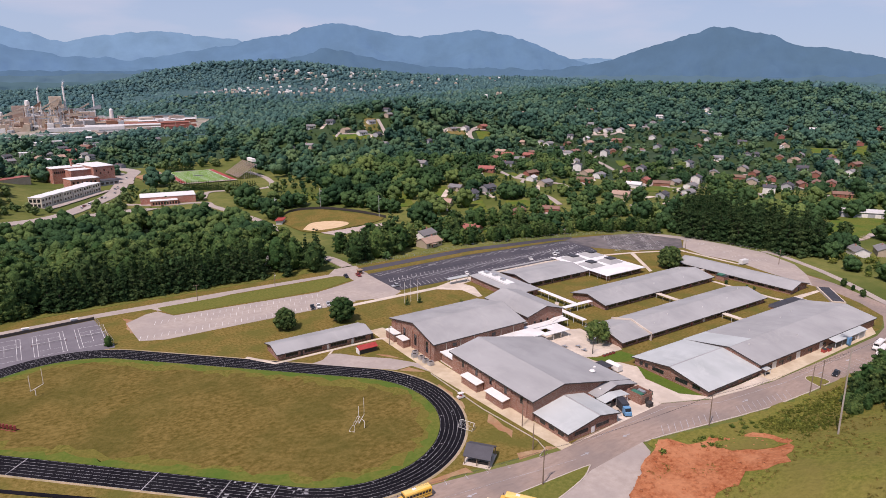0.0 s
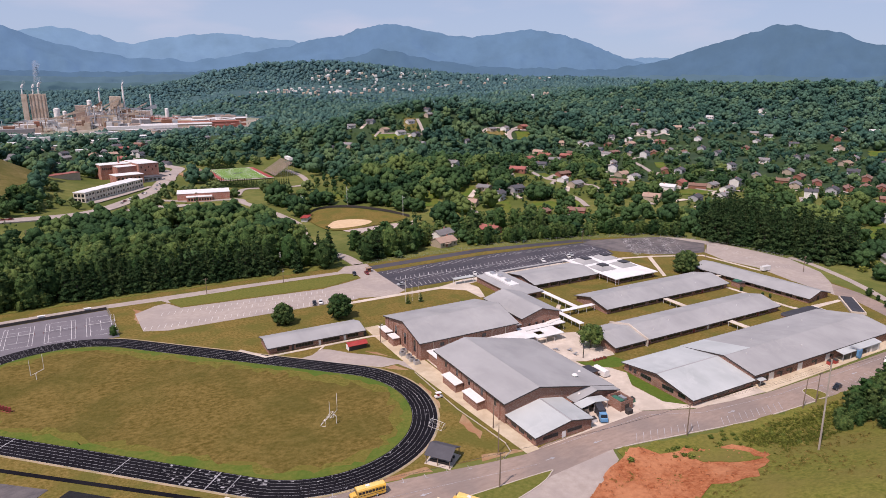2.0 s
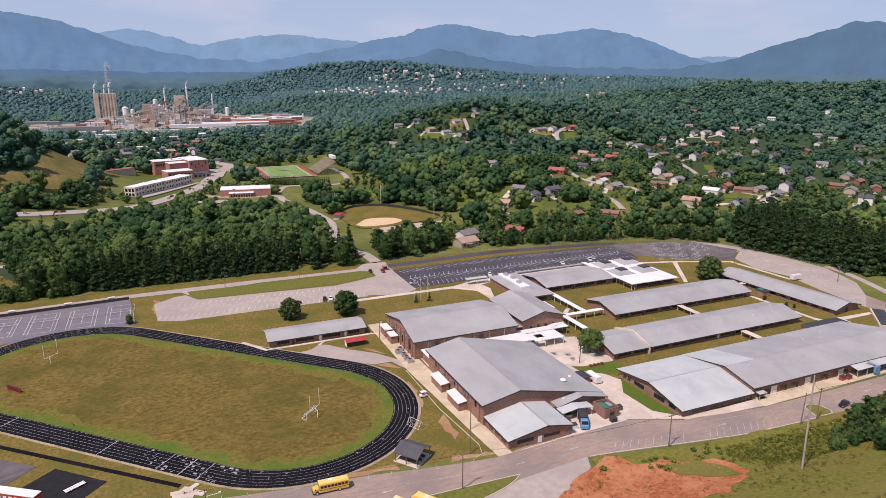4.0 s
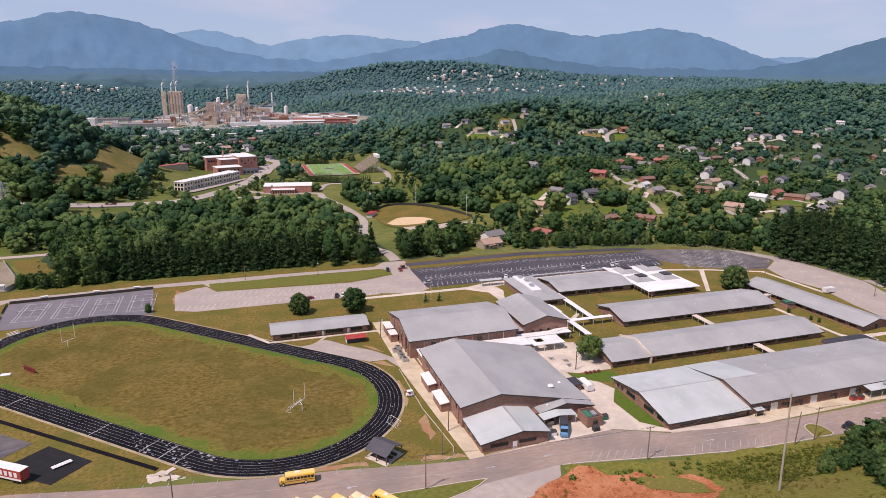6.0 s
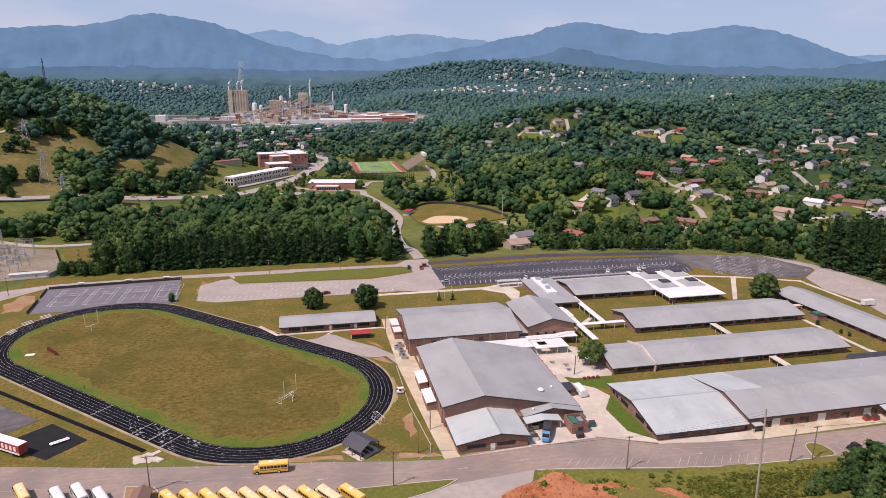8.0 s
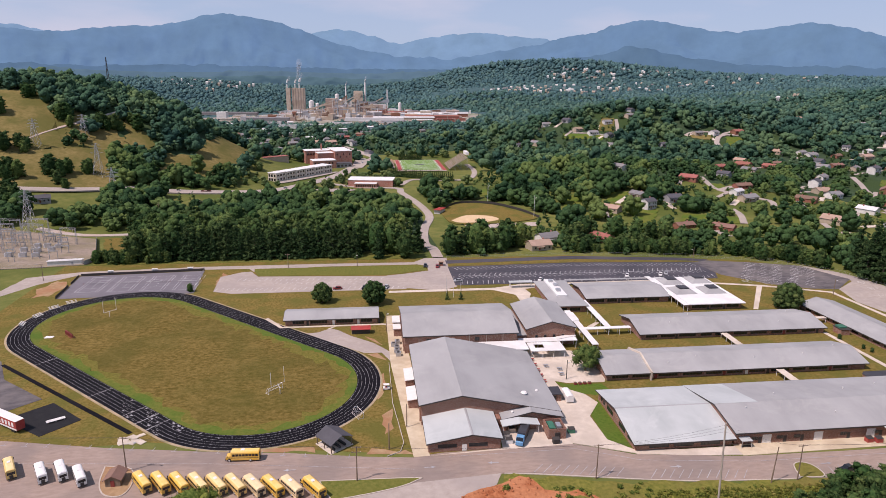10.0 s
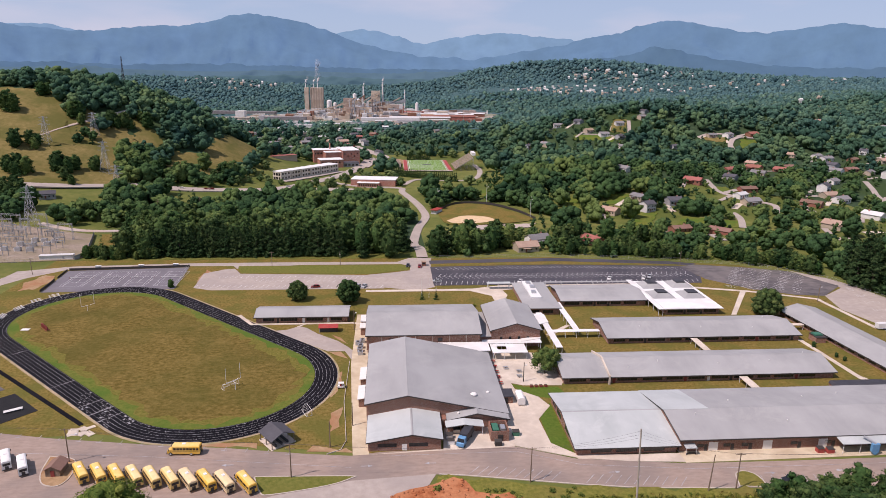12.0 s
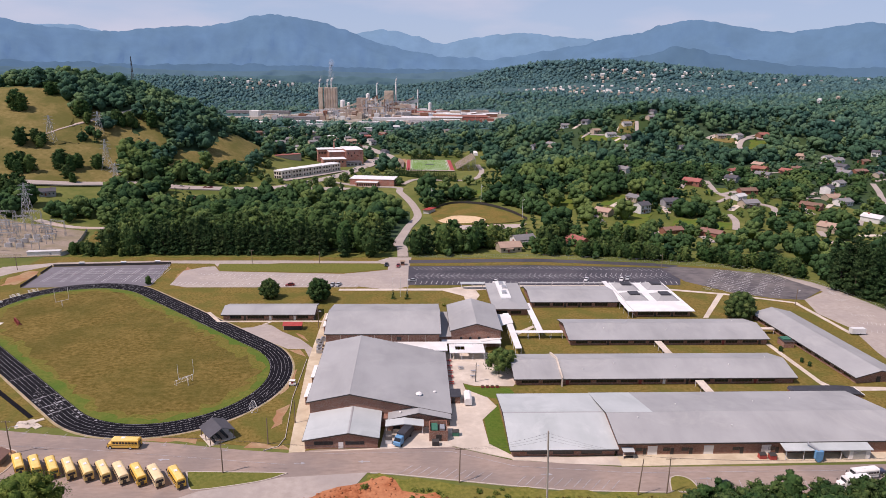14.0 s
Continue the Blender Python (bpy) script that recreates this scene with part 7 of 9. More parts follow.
for k in range(6):
    z1 = 3.4 - 0.25 * k
    block(sr, k * 15.5, k * 15.5 + 15.2, 0 - 0.7 * k, 11, zs_ - 3, z1, "wall_cream", m=RR)
    part("recess", B().box(k * 15.5 + 15.2, k * 15.5 + 15.5, 1.5, 11, zs_ - 3, z1 - 0.4).turn(RR), "fascia", sr)
    for i in range(3):
        for j in range(2):
            y0 = -0.7 * k
            part("window", B().box(k * 15.5 + 1.6 + 4.6 * i, k * 15.5 + 4.0 + 4.6 * i, y0 - .1, y0 - .003, zs_ + 2.8 - .15 * k + 4.2 * j, zs_ + 4.7 - .15 * k + 4.2 * j).turn(RR), "glass", sr)
for i in range(3):
    for j in range(2):
        part("window", B().box(-.1, -.003, 1.0 + 3.4 * i, 3.4 + 3.4 * i, zs_ + 2.2 + 4.2 * j, zs_ + 5.0 + 4.2 * j).turn(RR), "glass", sr)
sm = thing("brick_office", "low red brick office with a white flat roof", "building", (110, 616, zs_))
RM = Matrix.Translation((86, 612, 0)) @ Matrix.Rotation(radians(-8), 4, "Z")
block(sm, 0, 46, 6, 28, zs_ - 2, zs_ + 6.5, "brick2", m=RM)
block(sm, 8, 30, -2, 5.6, zs_ - 2, zs_ + 4.2, "brick2", m=RM)
for k in range(9):
    part("window", B().box(9.5 + 2.3 * k, 10.9 + 2.3 * k, -2.1, -2.003, zs_ + 1, zs_ + 3.2).turn(RM), "glass", sm)
rb_ = thing("red_roof_store", "long low shed with a faded red roof", "building", (-8, 775, float(H(-8, 775))))
RB = Matrix.Translation((-8, 775, 0)) @ Matrix.Rotation(radians(35), 4, "Z")
block(rb_, -16, 18, -6, 6, float(H(-8, 775)) - 5, float(H(-8, 775)) + 4.5, "wall_tan", "roof_red", m=RB)

sheet("paved_strip", [(13.3, 635), (69.8, 716.4), (74.8, 713.2), (20, 630.7)], "pale", 0.95, "pale paved strip below the school wing", "pavement", step=14, rough=0.6)
sheet("school_lot", [(88, 758), (92, 830), (104, 850), (110, 800), (100, 745)], "pale", 0.9, "pale asphalt car park beside the brick school", "car park", step=14, rough=1.0)
sheet("stadium_dirt", [(112, 806), (140, 834), (148, 800), (130, 742), (114, 748)], "soil", 0.8, "bare tan dirt beside the stadium", "soil", step=14, rough=3.0)
sheet("lower_lot", [(40, 594), (76, 600), (98, 592), (84, 584), (46, 582)], "pale", 0.9, "pale asphalt lot below the school road", "car park", step=14, rough=1.0)
rv = random.Random(77)
for k in range(120):
    x, y = rv.uniform(-24, 112), rv.uniform(588, 706)
    if not (math.hypot((x - 30) * 0.9, 0) < 34 and y > 628) and hard_ground(np.array([x]), np.array([y]), False)[0] == False:
        plant(rv.choice(("v0", "v1", "v2", "bush")), x, y, rv.uniform(0.35, 0.75), group="trees round the brick school", label="small leafy tree on the school bank")
for k in range(30):
    x, y = rv.uniform(100, 240), rv.choice((rv.uniform(840, 880), rv.uniform(600, 660)))
    if hard_ground(np.array([x]), np.array([y]), False)[0] == False:
        plant(rv.choice(("v0", "v1", "v2")), x, y, rv.uniform(0.55, 1.0), group="trees round the brick school", label="leafy green tree near the stadium")

# stadium
sheet("stadium_field", [(143, 716), (201, 716), (201, 818), (143, 818)], "gravel", 1.2, "pale apron round the stadium field", "sports field", step=20)
sheet("football_turf", [(149, 720), (195, 720), (195, 814), (149, 814)], "turf", 1.5, "bright green striped stadium turf", "sports field", step=20)
b = B()
for k in range(11):
    y = 722 + k * 9.1
    strip(b, (150, y), (194, y), 0.8, float(H(172, y)) + 1.62)
for x in (150, 194):
    for k in range(9):
        strip(b, (x, 722 + k * 10.1), (x, 732 + k * 10.1), 0.5, float(H(x, 727 + k * 10)) + 1.62)
solo("yard_lines", b, "paint", "white yard lines on the stadium turf", "road marking", kind="structure")
b = B()
b.add([(167, 764, float(H(172, 768)) + 1.65), (178, 764, float(H(172, 768)) + 1.65), (178, 771, float(H(172, 768)) + 1.65), (167, 771, float(H(172, 768)) + 1.65)], [(0, 1, 2, 3)])
solo("field_emblem", b, "darkroof", "dark painted emblem in the middle of the turf", "road marking", kind="structure")
for x0 in (143.6, 196.4):
    sheet("red_sideline", [(x0, 720), (x0 + 4.4, 720), (x0 + 4.4, 814), (x0, 814)], "rust", 1.5, "red rubber sideline of the stadium field", "sports field", step=20)


def grandstand(x, y, L, rows, s, h=0.62, run=1.0):
    z = -6.0
    g = thing("grandstand", "steel grandstand with rows of weathered bench seats", "grandstand", (x, y, z))
    for r in range(rows):
        part("bench", B().box(x + s * r * run, x + s * (r * run + .8), y - L / 2, y + L / 2, z + 1.2 + h * r, z + 1.5 + h * r), "bench_tan", g)
    for k in range(7):
        yy = y - L / 2 + L * k / 6
        part("beam", B().prism([(x, yy - .1, z + .7), (x + s * rows * run, yy - .1, z + .7 + h * rows), (x + s * rows * run, yy - .1, z + 1.1 + h * rows), (x, yy - .1, z + 1.1)], (0, .2, 0)), "metal", g)
        for i in range(1, 4):
            part("post", B().rod((x + s * rows * run * i / 3, yy, z - 1), (x + s * rows * run * i / 3, yy, z + .75 + h * rows * i / 3), .14, 5), "metal", g)
    return g


gs = grandstand(204, 748, 50, 22, 1)
part("press_box", B().box(226, 230, 738, 758, 9.5, 13), "trim", gs)
grandstand(140, 764, 60, 7, -1)
for k in range(36):
    plant("cyp", 126 + k * 2.05, 690 - k * 1.35, random.uniform(1.45, 1.75), label="tall columnar evergreen in a screening row", group="evergreens round the stadium")
for k in range(14):
    plant("cyp", 150 + k * 2.2, 822, random.uniform(1.6, 1.95), label="tall columnar evergreen in a screening row", group="evergreens round the stadium")

# ball field
sheet("ball_field", smooth_line([(166, 488), (187, 514), (211, 507), (231, 478), (241, 452), (214, 442), (174, 440), (166, 488)], 4)[:-1], "lawn", 0.6, "mown ball field with a tan outfield", "sports field", step=14)
sheet("infield_sand", smooth_line([(172, 452), (186, 468), (204, 464), (210, 452), (198, 444), (178, 444), (172, 452)], 5)[:-1], "sand", 0.75, "pale sand infield of the ball field", "sports field", step=14)
sheet("gravel_lot", [(180, 436), (240, 440), (236, 428), (186, 422)], "gravel", 0.6, "pale gravel lot beside the ball field", "car park", step=14, rough=1.5)
fb = B()
arc = smooth_line([(168, 492), (187, 515), (212, 509), (233, 479), (243, 452)], 8)
for p, q in zip(arc[:-1], arc[1:]):
    z = float(H(*p)) + 0.4
    fb.prism([(p[0], p[1], z), (q[0], q[1], z), (q[0], q[1], z + 2.0), (p[0], p[1], z + 2.0)], (0.1, 0.15, 0))
solo("outfield_fence", fb, "fascia", "dark screened outfield fence in an arc", "fence")
du = thing("dugout", "dugout with a bright red metal roof", "outbuilding", (167, 484, -8))
part("roof", B().prism([(160, 479, -4), (166, 477, -4), (172, 487, -4), (166, 489, -4)], (0, 0, .4)), "rust", du)
part("wall", B().prism([(161, 479.6, -8.2), (165.6, 478.2, -8.2), (171, 487, -8.2), (166.4, 488.4, -8.2)], (0, 0, 4.2)), "wall_white", du)

# pylons, mast and power station yard
def lattice(name, label, x, y, h, w, arms=(), mat="metal", legs=4, cat="pylon"):
    z = float(H(x, y)) - 0.5
    g = thing(name, label, cat, (x, y, z))
    n = 7

    def half(u):
        return w * (1 - u) * 0.5 + 0.25
    for sx in (-1, 1):
        for sy in (-1, 1):
            part("leg", B().rod((x + sx * half(0), y + sy * half(0), z), (x + sx * half(1), y + sy * half(1), z + h), 0.13, 4), mat, g)
    for i in range(n):
        u, v = i / n, (i + 1) / n
        for a, c in (((-1, -1), (1, -1)), ((1, -1), (1, 1)), ((1, 1), (-1, 1)), ((-1, 1), (-1, -1))):
            part("brace", B().rod((x + a[0] * half(u), y + a[1] * half(u), z + h * u), (x + c[0] * half(v), y + c[1] * half(v), z + h * v), 0.08, 4), mat, g)
            part("brace", B().rod((x + c[0] * half(u), y + c[1] * half(u), z + h * u), (x + a[0] * half(v), y + a[1] * half(v), z + h * v), 0.08, 4), mat, g)
    for u, r in arms:
        part("cross_arm", B().rod((x - r, y, z + h * u), (x + r, y, z + h * u), 0.16, 4).rod((x - r, y, z + h * u), (x, y, z + h * (u + .06)), 0.1, 4).rod((x + r, y, z + h * u), (x, y, z + h * (u + .06)), 0.1, 4), mat, g)
    return g


ARMS = ((0.72, 5.5), (0.84, 4.8), (0.95, 4.0))
for x, y, h in ((-126, 424, 30), (-198, 601, 26), (-133, 569, 30), (-170, 640, 24), (-104, 520, 26)):
    lattice("pylon", "grey steel lattice pylon with cross arms", x, y, h, 7.5, ARMS)
lattice("radio_mast", "tall thin lattice radio mast on the hilltop", -217, 849, 48, 3.2, (), "fascia", cat="mast")
sheet("substation_yard", [(-50, 323.5), (-47.5, 332), (-75, 404), (-116, 420), (-175, 438), (-205, 380), (-140, 312), (-85, 317.5)], "subyard", 0.35, "tan gravel yard of the power substation", "yard", step=10)
rs_ = random.Random(5)
def bay_gantry(x, y, w, h, turn):
    """A tall switchyard portal: two lattice legs, a lattice beam and hanging insulators."""
    z = float(H(x, y)) + 0.3
    g = thing("bay_gantry", "tall galvanised lattice portal with hanging insulators", "substation gear", (x, y, z), "substation portals")
    T = Matrix.Translation((x, y, z)) @ Matrix.Rotation(turn, 4, "Z")
    for s in (-1, 1):
        leg = B()
        for dx in (-.5, .5):
            for dy in (-.5, .5):
                leg.rod((s * w / 2 + dx, dy, -.6), (s * w / 2 + dx * .4, dy * .4, h), .08, 4)
        for k in range(6):
            leg.rod((s * w / 2 - .45, -.4, h * k / 6), (s * w / 2 + .45, .4, h * (k + 1) / 6), .05, 4).rod((s * w / 2 + .45, -.4, h * k / 6), (s * w / 2 - .45, .4, h * (k + 1) / 6), .05, 4)
        part("leg", leg.turn(T), "metal", g)
    beam = B()
    for dz in (-.9, 0):
        for dy in (-.35, .35):
            beam.rod((-w / 2, dy, h + dz), (w / 2, dy, h + dz), .08, 4)
    n = int(w / 1.4)
    for k in range(n):
        a, c = -w / 2 + w * k / n, -w / 2 + w * (k + 1) / n
        beam.rod((a, -.35, h - .9), (c, -.35, h), .05, 4).rod((a, .35, h), (c, .35, h - .9), .05, 4)
    part("beam", beam.turn(T), "metal", g)
    for k in range(3):
        part("insulator", B().cone((-w / 3 + w / 3 * k, 0, h - 1.0), (-w / 3 + w / 3 * k, 0, h - 2.4), .16, .12, 6).turn(T), "conc", g)


for x, y, w, h in ((-96, 352, 12, 13), (-112, 352, 12, 13), (-128, 350, 12, 13), (-100, 374, 14, 15), (-118, 376, 14, 15), (-136, 376, 14, 15), (-148, 362, 12, 13), (-108, 398, 14, 15), (-126, 400, 14, 14), (-146, 402, 14, 15), (-84, 384, 10, 11)):
    bay_gantry(x, y, w, h, radians(-12))
for k in range(64):
    x, y = rs_.uniform(-165, -62), rs_.uniform(326, 414)
    if not inside(np.array([x]), np.array([y]), [(-62, 330), (-80, 394), (-116, 414), (-172, 430), (-200, 380), (-140, 322)])[0]:
        continue
    z = float(H(x, y)) + 0.3
    g = thing("switch_gantry", "steel switch gantry with insulators", "substation gear", (x, y, z), "substation gantries")
    h, w = rs_.uniform(3, 7.5), rs_.uniform(3, 9)
    for s in (-1, 1):
        part("post", B().rod((x + s * w / 2, y, z - .5), (x + s * w / 2, y, z + h), 0.2, 5), "metal", g)
    part("beam", B().box(x - w / 2 - .4, x + w / 2 + .4, y - .25, y + .25, z + h - .5, z + h), "metal", g)
    for i in range(3):
        xx = x - w / 3 + i * w / 3
        part("insulator", B().cone((xx, y, z + h), (xx, y, z + h + 1.2), 0.18, 0.1, 6), "conc", g)
for k in range(9):
    x, y = -84 - 8 * (k % 3) + rs_.uniform(-2, 2), 344 + 14 * (k // 3) + rs_.uniform(-2, 2)
    z = float(H(x, y)) + 0.3
    g = thing("transformer", "grey transformer with cooling fins", "substation gear", (x, y, z), "substation transformers")
    part("tank", B().box(x - 1.6, x + 1.6, y - 1, y + 1, z - .4, z + 2.6), "metal", g)
    part("fins", B().box(x - 2.2, x - 1.65, y - .9, y + .9, z, z + 2.2), "steel", g)
    for i in range(3):
        part("bushing", B().cone((x - .9 + .9 * i, y, z + 2.6), (x - .9 + .9 * i, y, z + 3.7), 0.14, 0.07, 6), "conc", g)
ct = thing("control_hut", "low pale metal control hut", "outbuilding", (-61, 325, 0))
HUT = Matrix.Translation((-61, 325, 0)) @ Matrix.Rotation(radians(8), 4, "Z")
part("wall", B().box(-9, 8.4, -1.4, 1.8, -1, 2.6).turn(HUT), "wall_white", ct)
part("roof", B().box(-9.3, 8.7, -1.7, 2.1, 2.6, 2.85).turn(HUT), "roof_white", ct)
part("door", B().box(3, 4, -1.47, -1.403, -.4, 1.8).turn(HUT), "wall_grey", ct)


def fence(name, label, pts, h, step=3.0, mat="metal", screen=None, base=None):
    """A fence of posts, rails and mesh strands, or with a solid screen."""
    g = thing(name, label, "fence", (*pts[0], 0))
    for p, q in zip(pts[:-1], pts[1:]):
        L = math.dist(p, q)
        n = max(1, round(L / step))
        zb = [0 if base is not None else float(H(p[0] + (q[0] - p[0]) * i / n, p[1] + (q[1] - p[1]) * i / n)) for i in range(n + 1)]
        P = [(p[0] + (q[0] - p[0]) * i / n, p[1] + (q[1] - p[1]) * i / n, zb[i]) for i in range(n + 1)]
        for a in P:
            part("post", B().rod((a[0], a[1], a[2]), (a[0], a[1], a[2] + h), 0.045, 5), mat, g)
        for a, c in zip(P[:-1], P[1:]):
            if screen:
                part("screen", B().prism([(a[0], a[1], a[2] + .1), (c[0], c[1], c[2] + .1), (c[0], c[1], c[2] + h - .05), (a[0], a[1], a[2] + h - .05)], (0.03, 0.04, 0)), screen, g)
            else:
                r = B()
                for u in (0.06, 0.5, 0.98):
                    r.rod((a[0], a[1], a[2] + h * u), (c[0], c[1], c[2] + h * u), 0.03, 4)
                part("rail", r, mat, g)
    return g


fence("yard_fence", "blue-grey chain fence round the substation", [(-51, 323.2), (-47.8, 332), (-75.4, 404)], 2.6, 4.0, "metal", "wall_grey")
fence("yard_fence", "low chain fence along the substation yard", [(-140, 311.5), (-100, 315.5), (-71, 319.5)], 2.2, 5.0)

# ---- mill in the valley ----
sheet("mill_yard", [(-330, 1440), (-100, 1408), (200, 1395), (340, 1420), (390, 1560), (340, 1690), (-120, 1720), (-360, 1640)], "millyard", 1.2, "grey-brown gravel and concrete yard of the mill", "yard", step=30, rough=6.0)
mill = thing("paper_mill", "large mill with tan towers, stacks and many sheds", "factory", (0, 1600, 8))
zz = 8.0
part("tower", B().box(-84, -74, 1598, 1612, zz, zz + 60), "cream", mill)
part("tower", B().box(-70, -40, 1600, 1626, zz, zz + 60), "cream", mill)
for k in range(5):
    part("tower_rib", B().box(-69 + k * 6.2, -67.8 + k * 6.2, 1599, 1599.997, zz, zz + 60), "pinkclad", mill)
for x, h, r in ((-81, 70, 1.2), (-62, 70, 1.2), (-52, 72, 1.4), (59, 66, 1.6), (106, 76, 1.8), (160, 58, 1.4)):
    part("smokestack", B().cone((x, 1602, zz), (x, 1602, zz + h), r * 1.3, r, 10), "trim", mill)
for x, h, r in ((38, 46, 4.5), (-24, 30, 6), (48, 34, 6), (190, 26, 4), (-10, 24, 4)):
    part("silo", B().cone((x, 1590, zz), (x, 1590, zz + h), r, r, 14).cone((x, 1590, zz + h), (x, 1590, zz + h + 2), r, r * .2, 14), "trim", mill)
part("boiler_house", B().box(78, 100, 1590, 1616, zz, zz + 54), "cream", mill)
part("boiler_house", B().box(10, 34, 1590, 1616, zz, zz + 36), "pinkclad", mill)
rm_ = random.Random(8)
for k in range(120):
    x, y = rm_.uniform(-120, 330), rm_.uniform(1440, 1660)
    w, d, h = rm_.uniform(8, 34), rm_.uniform(8, 24), rm_.uniform(5, 16) * (1.7 if 0 < x < 140 and y > 1560 else 1)
    part("shed", B().box(x, x + w, y, y + d, float(H(x, y)) - 3, float(H(x, y)) + h), rm_.choice(("cream", "cream", "pinkclad", "wall_grey", "wall_white", "wall_brick", "roof_white", "roof_grey")), mill)
# pipework, tanks, gantries and small sheds crowd the middle of the works
for mt in ("metal", "cream", "roof_brown", "wall_white", "pinkclad", "wall_grey", "trim"):
    b = B()
    for k in range(70):
        x, y = rm_.gauss(60, 85), rm_.uniform(1450, 1610)
        z, h, w = float(H(x, y)) - 1, rm_.uniform(6, 26) * (1.3 if 20 < x < 130 else 0.7), rm_.uniform(1.5, 6)
        c = rm_.random()
        if c < 0.3:
            b.cone((x, y, z), (x, y, z + h * 1.3), w * 0.22, w * 0.18, 6)
        elif c < 0.5:
            b.cone((x, y, z), (x, y, z + h * 0.6), w, w, 9)
        elif c < 0.75:
            b.box(x - w, x + w, y - w, y + w, z, z + h * 0.8)
        else:
            L_ = rm_.uniform(12, 40)
            b.prism([(x, y, z + h), (x + L_, y, z + h * rm_.uniform(0.6, 1.5)), (x + L_, y, z + h + 2), (x, y, z + h + 1.4)], (0, 1.6, 0))
            b.box(x + L_ * 0.5, x + L_ * 0.5 + 0.8, y, y + 0.8, z, z + h)
    tagged(part("works_clutter", b, mt, mill), kind="stuff")
for k in range(13):
    y, x0 = 1438 + 19 * k, 150 + rm_.uniform(-30, 40)
    x1 = x0 + rm_.uniform(70, 190)
    z = float(H(x0, y)) - 1
    h = rm_.uniform(6, 9)
    part("long_shed", B().box(x0, x1, y, y + 14, z - 3, z + h), rm_.choice(("wall_brick", "wall_tan", "roof_brown", "wall_grey")), mill)
    part("long_roof", B().prism([(x0 - 1, y - .6, z + h), (x0 - 1, y + 14.6, z + h), (x0 - 1, y + 14.6, z + h + .4), (x0 - 1, y + 7, z + h + 2.6), (x0 - 1, y - .6, z + h + .4)], (x1 - x0 + 2, 0, 0)),
         ("roof_white", "roof_red", "roof_tan", "roof_white", "roof_grey")[k % 5], mill)
for x0, z0, x1, z1 in ((-30, 14, 40, 44), (20, 16, 95, 56), (-40, 16, 60, 40), (100, 20, 150, 46), (60, 14, 130, 30)):
    part("conveyor", B().prism([(x0, 1570, z0), (x1, 1585, z1), (x1, 1585, z1 + 3), (x0, 1570, z0 + 3)], (0, 4, 0)), "cream", mill)
for x, y, w, d, h, wl, rf in ((-66, 1290, 34, 16, 6, "wall_white", "roof_white"), (-20, 1330, 40, 18, 6, "cream", "roof_white"), (30, 1372, 46, 16, 7, "wall_white", "roof_white"),
                              (92, 1388, 36, 15, 6, "pinkclad", "roof_white"), (140, 1376, 52, 16, 7, "wall_white", "roof_grey"), (208, 1392, 44, 14, 6, "cream", "roof_white"),
                              (262, 1404, 40, 14, 7, "wall_brick", "roof_red"), (-110, 1350, 42, 16, 6, "wall_white", "roof_white"), (40, 1236, 30, 16, 6, "wall_grey", "roof_white"),
                              (96, 1180, 26, 14, 6, "wall_white", "roof_grey"), (-40, 1130, 28, 14, 6, "cream", "roof_white"), (6, 1060, 30, 15, 6, "wall_white", "roof_white")):
    z = float(H(x, y))
    st = thing("warehouse", "low pale warehouse with a flat roof", "warehouse", (x, y, z), group="warehouses below the mill")
    block(st, x, x + w, y, y + d, z - 3, z + h, wl, rf)
    part("loading_door", B().box(x + w * 0.3, x + w * 0.6, y - .1, y - .003, z + .1, z + 3.6), "roof_dark", st)
sheet("warehouse_yard", [(-120, 1386), (60, 1404), (320, 1424), (330, 1400), (250, 1376), (60, 1350), (-20, 1316), (-110, 1330)], "pale", 0.9, "pale asphalt yard round the warehouses", "yard", step=20, rough=4.0)
part("long_shed", B().box(-300, -150, 1560, 1590, 6, 12), "roof_grey", mill)
part("shed", B().box(-225, -205, 1480, 1510, 4, 17), "wall_white", mill)
part("shed", B().box(-150, -60, 1420, 1440, 2, 9), "roof_grey", mill)
part("shed", B().box(60, 190, 1420, 1436, 2, 9), "roof_white", mill)
for x, z, s in ((-81, 80, 4), (-62, 80, 4), (-52, 82, 5), (59, 75, 2.5), (106, 85, 3)):
    rg_ = np.random.default_rng(int(x + 200))
    nl = 16 if x == -62 else 5
    part("steam_puff", B().cone((x, 1602, z), (x + 0.3 * s, 1602, z + 1.1 * s), 0.38 * s, 0.55 * s, 8).cone((x + 0.3 * s, 1602, z + 1.08 * s), (x + 0.9 * s, 1602, z + 2.0 * s), 0.55 * s, 0.3 * s, 8), "paint", mill)
    lean = np.cumsum(rg_.uniform(-0.2, 2.2, nl))
    cc = np.array([(x + lean[i] * s / 5, 1602 + rg_.uniform(-1, 1), z + i * 3.2 * s / 4) for i in range(nl)])
    vv, ff = lobes(rg_, cc, (2.4 + 0.42 * np.arange(nl)) * s / 5, ICO2, 0.2, 1.15)
    stm = new("steam_plume", tri_mesh("steam_plume", vv - np.array([x, 1602, z]), ff, "steam", True))
    stm.location = (x, 1602, z)
    stm.parent = mill
    tagged(stm, kind="stuff")
    stm.location = (x - 0, 1602 - 1600, z - 8)

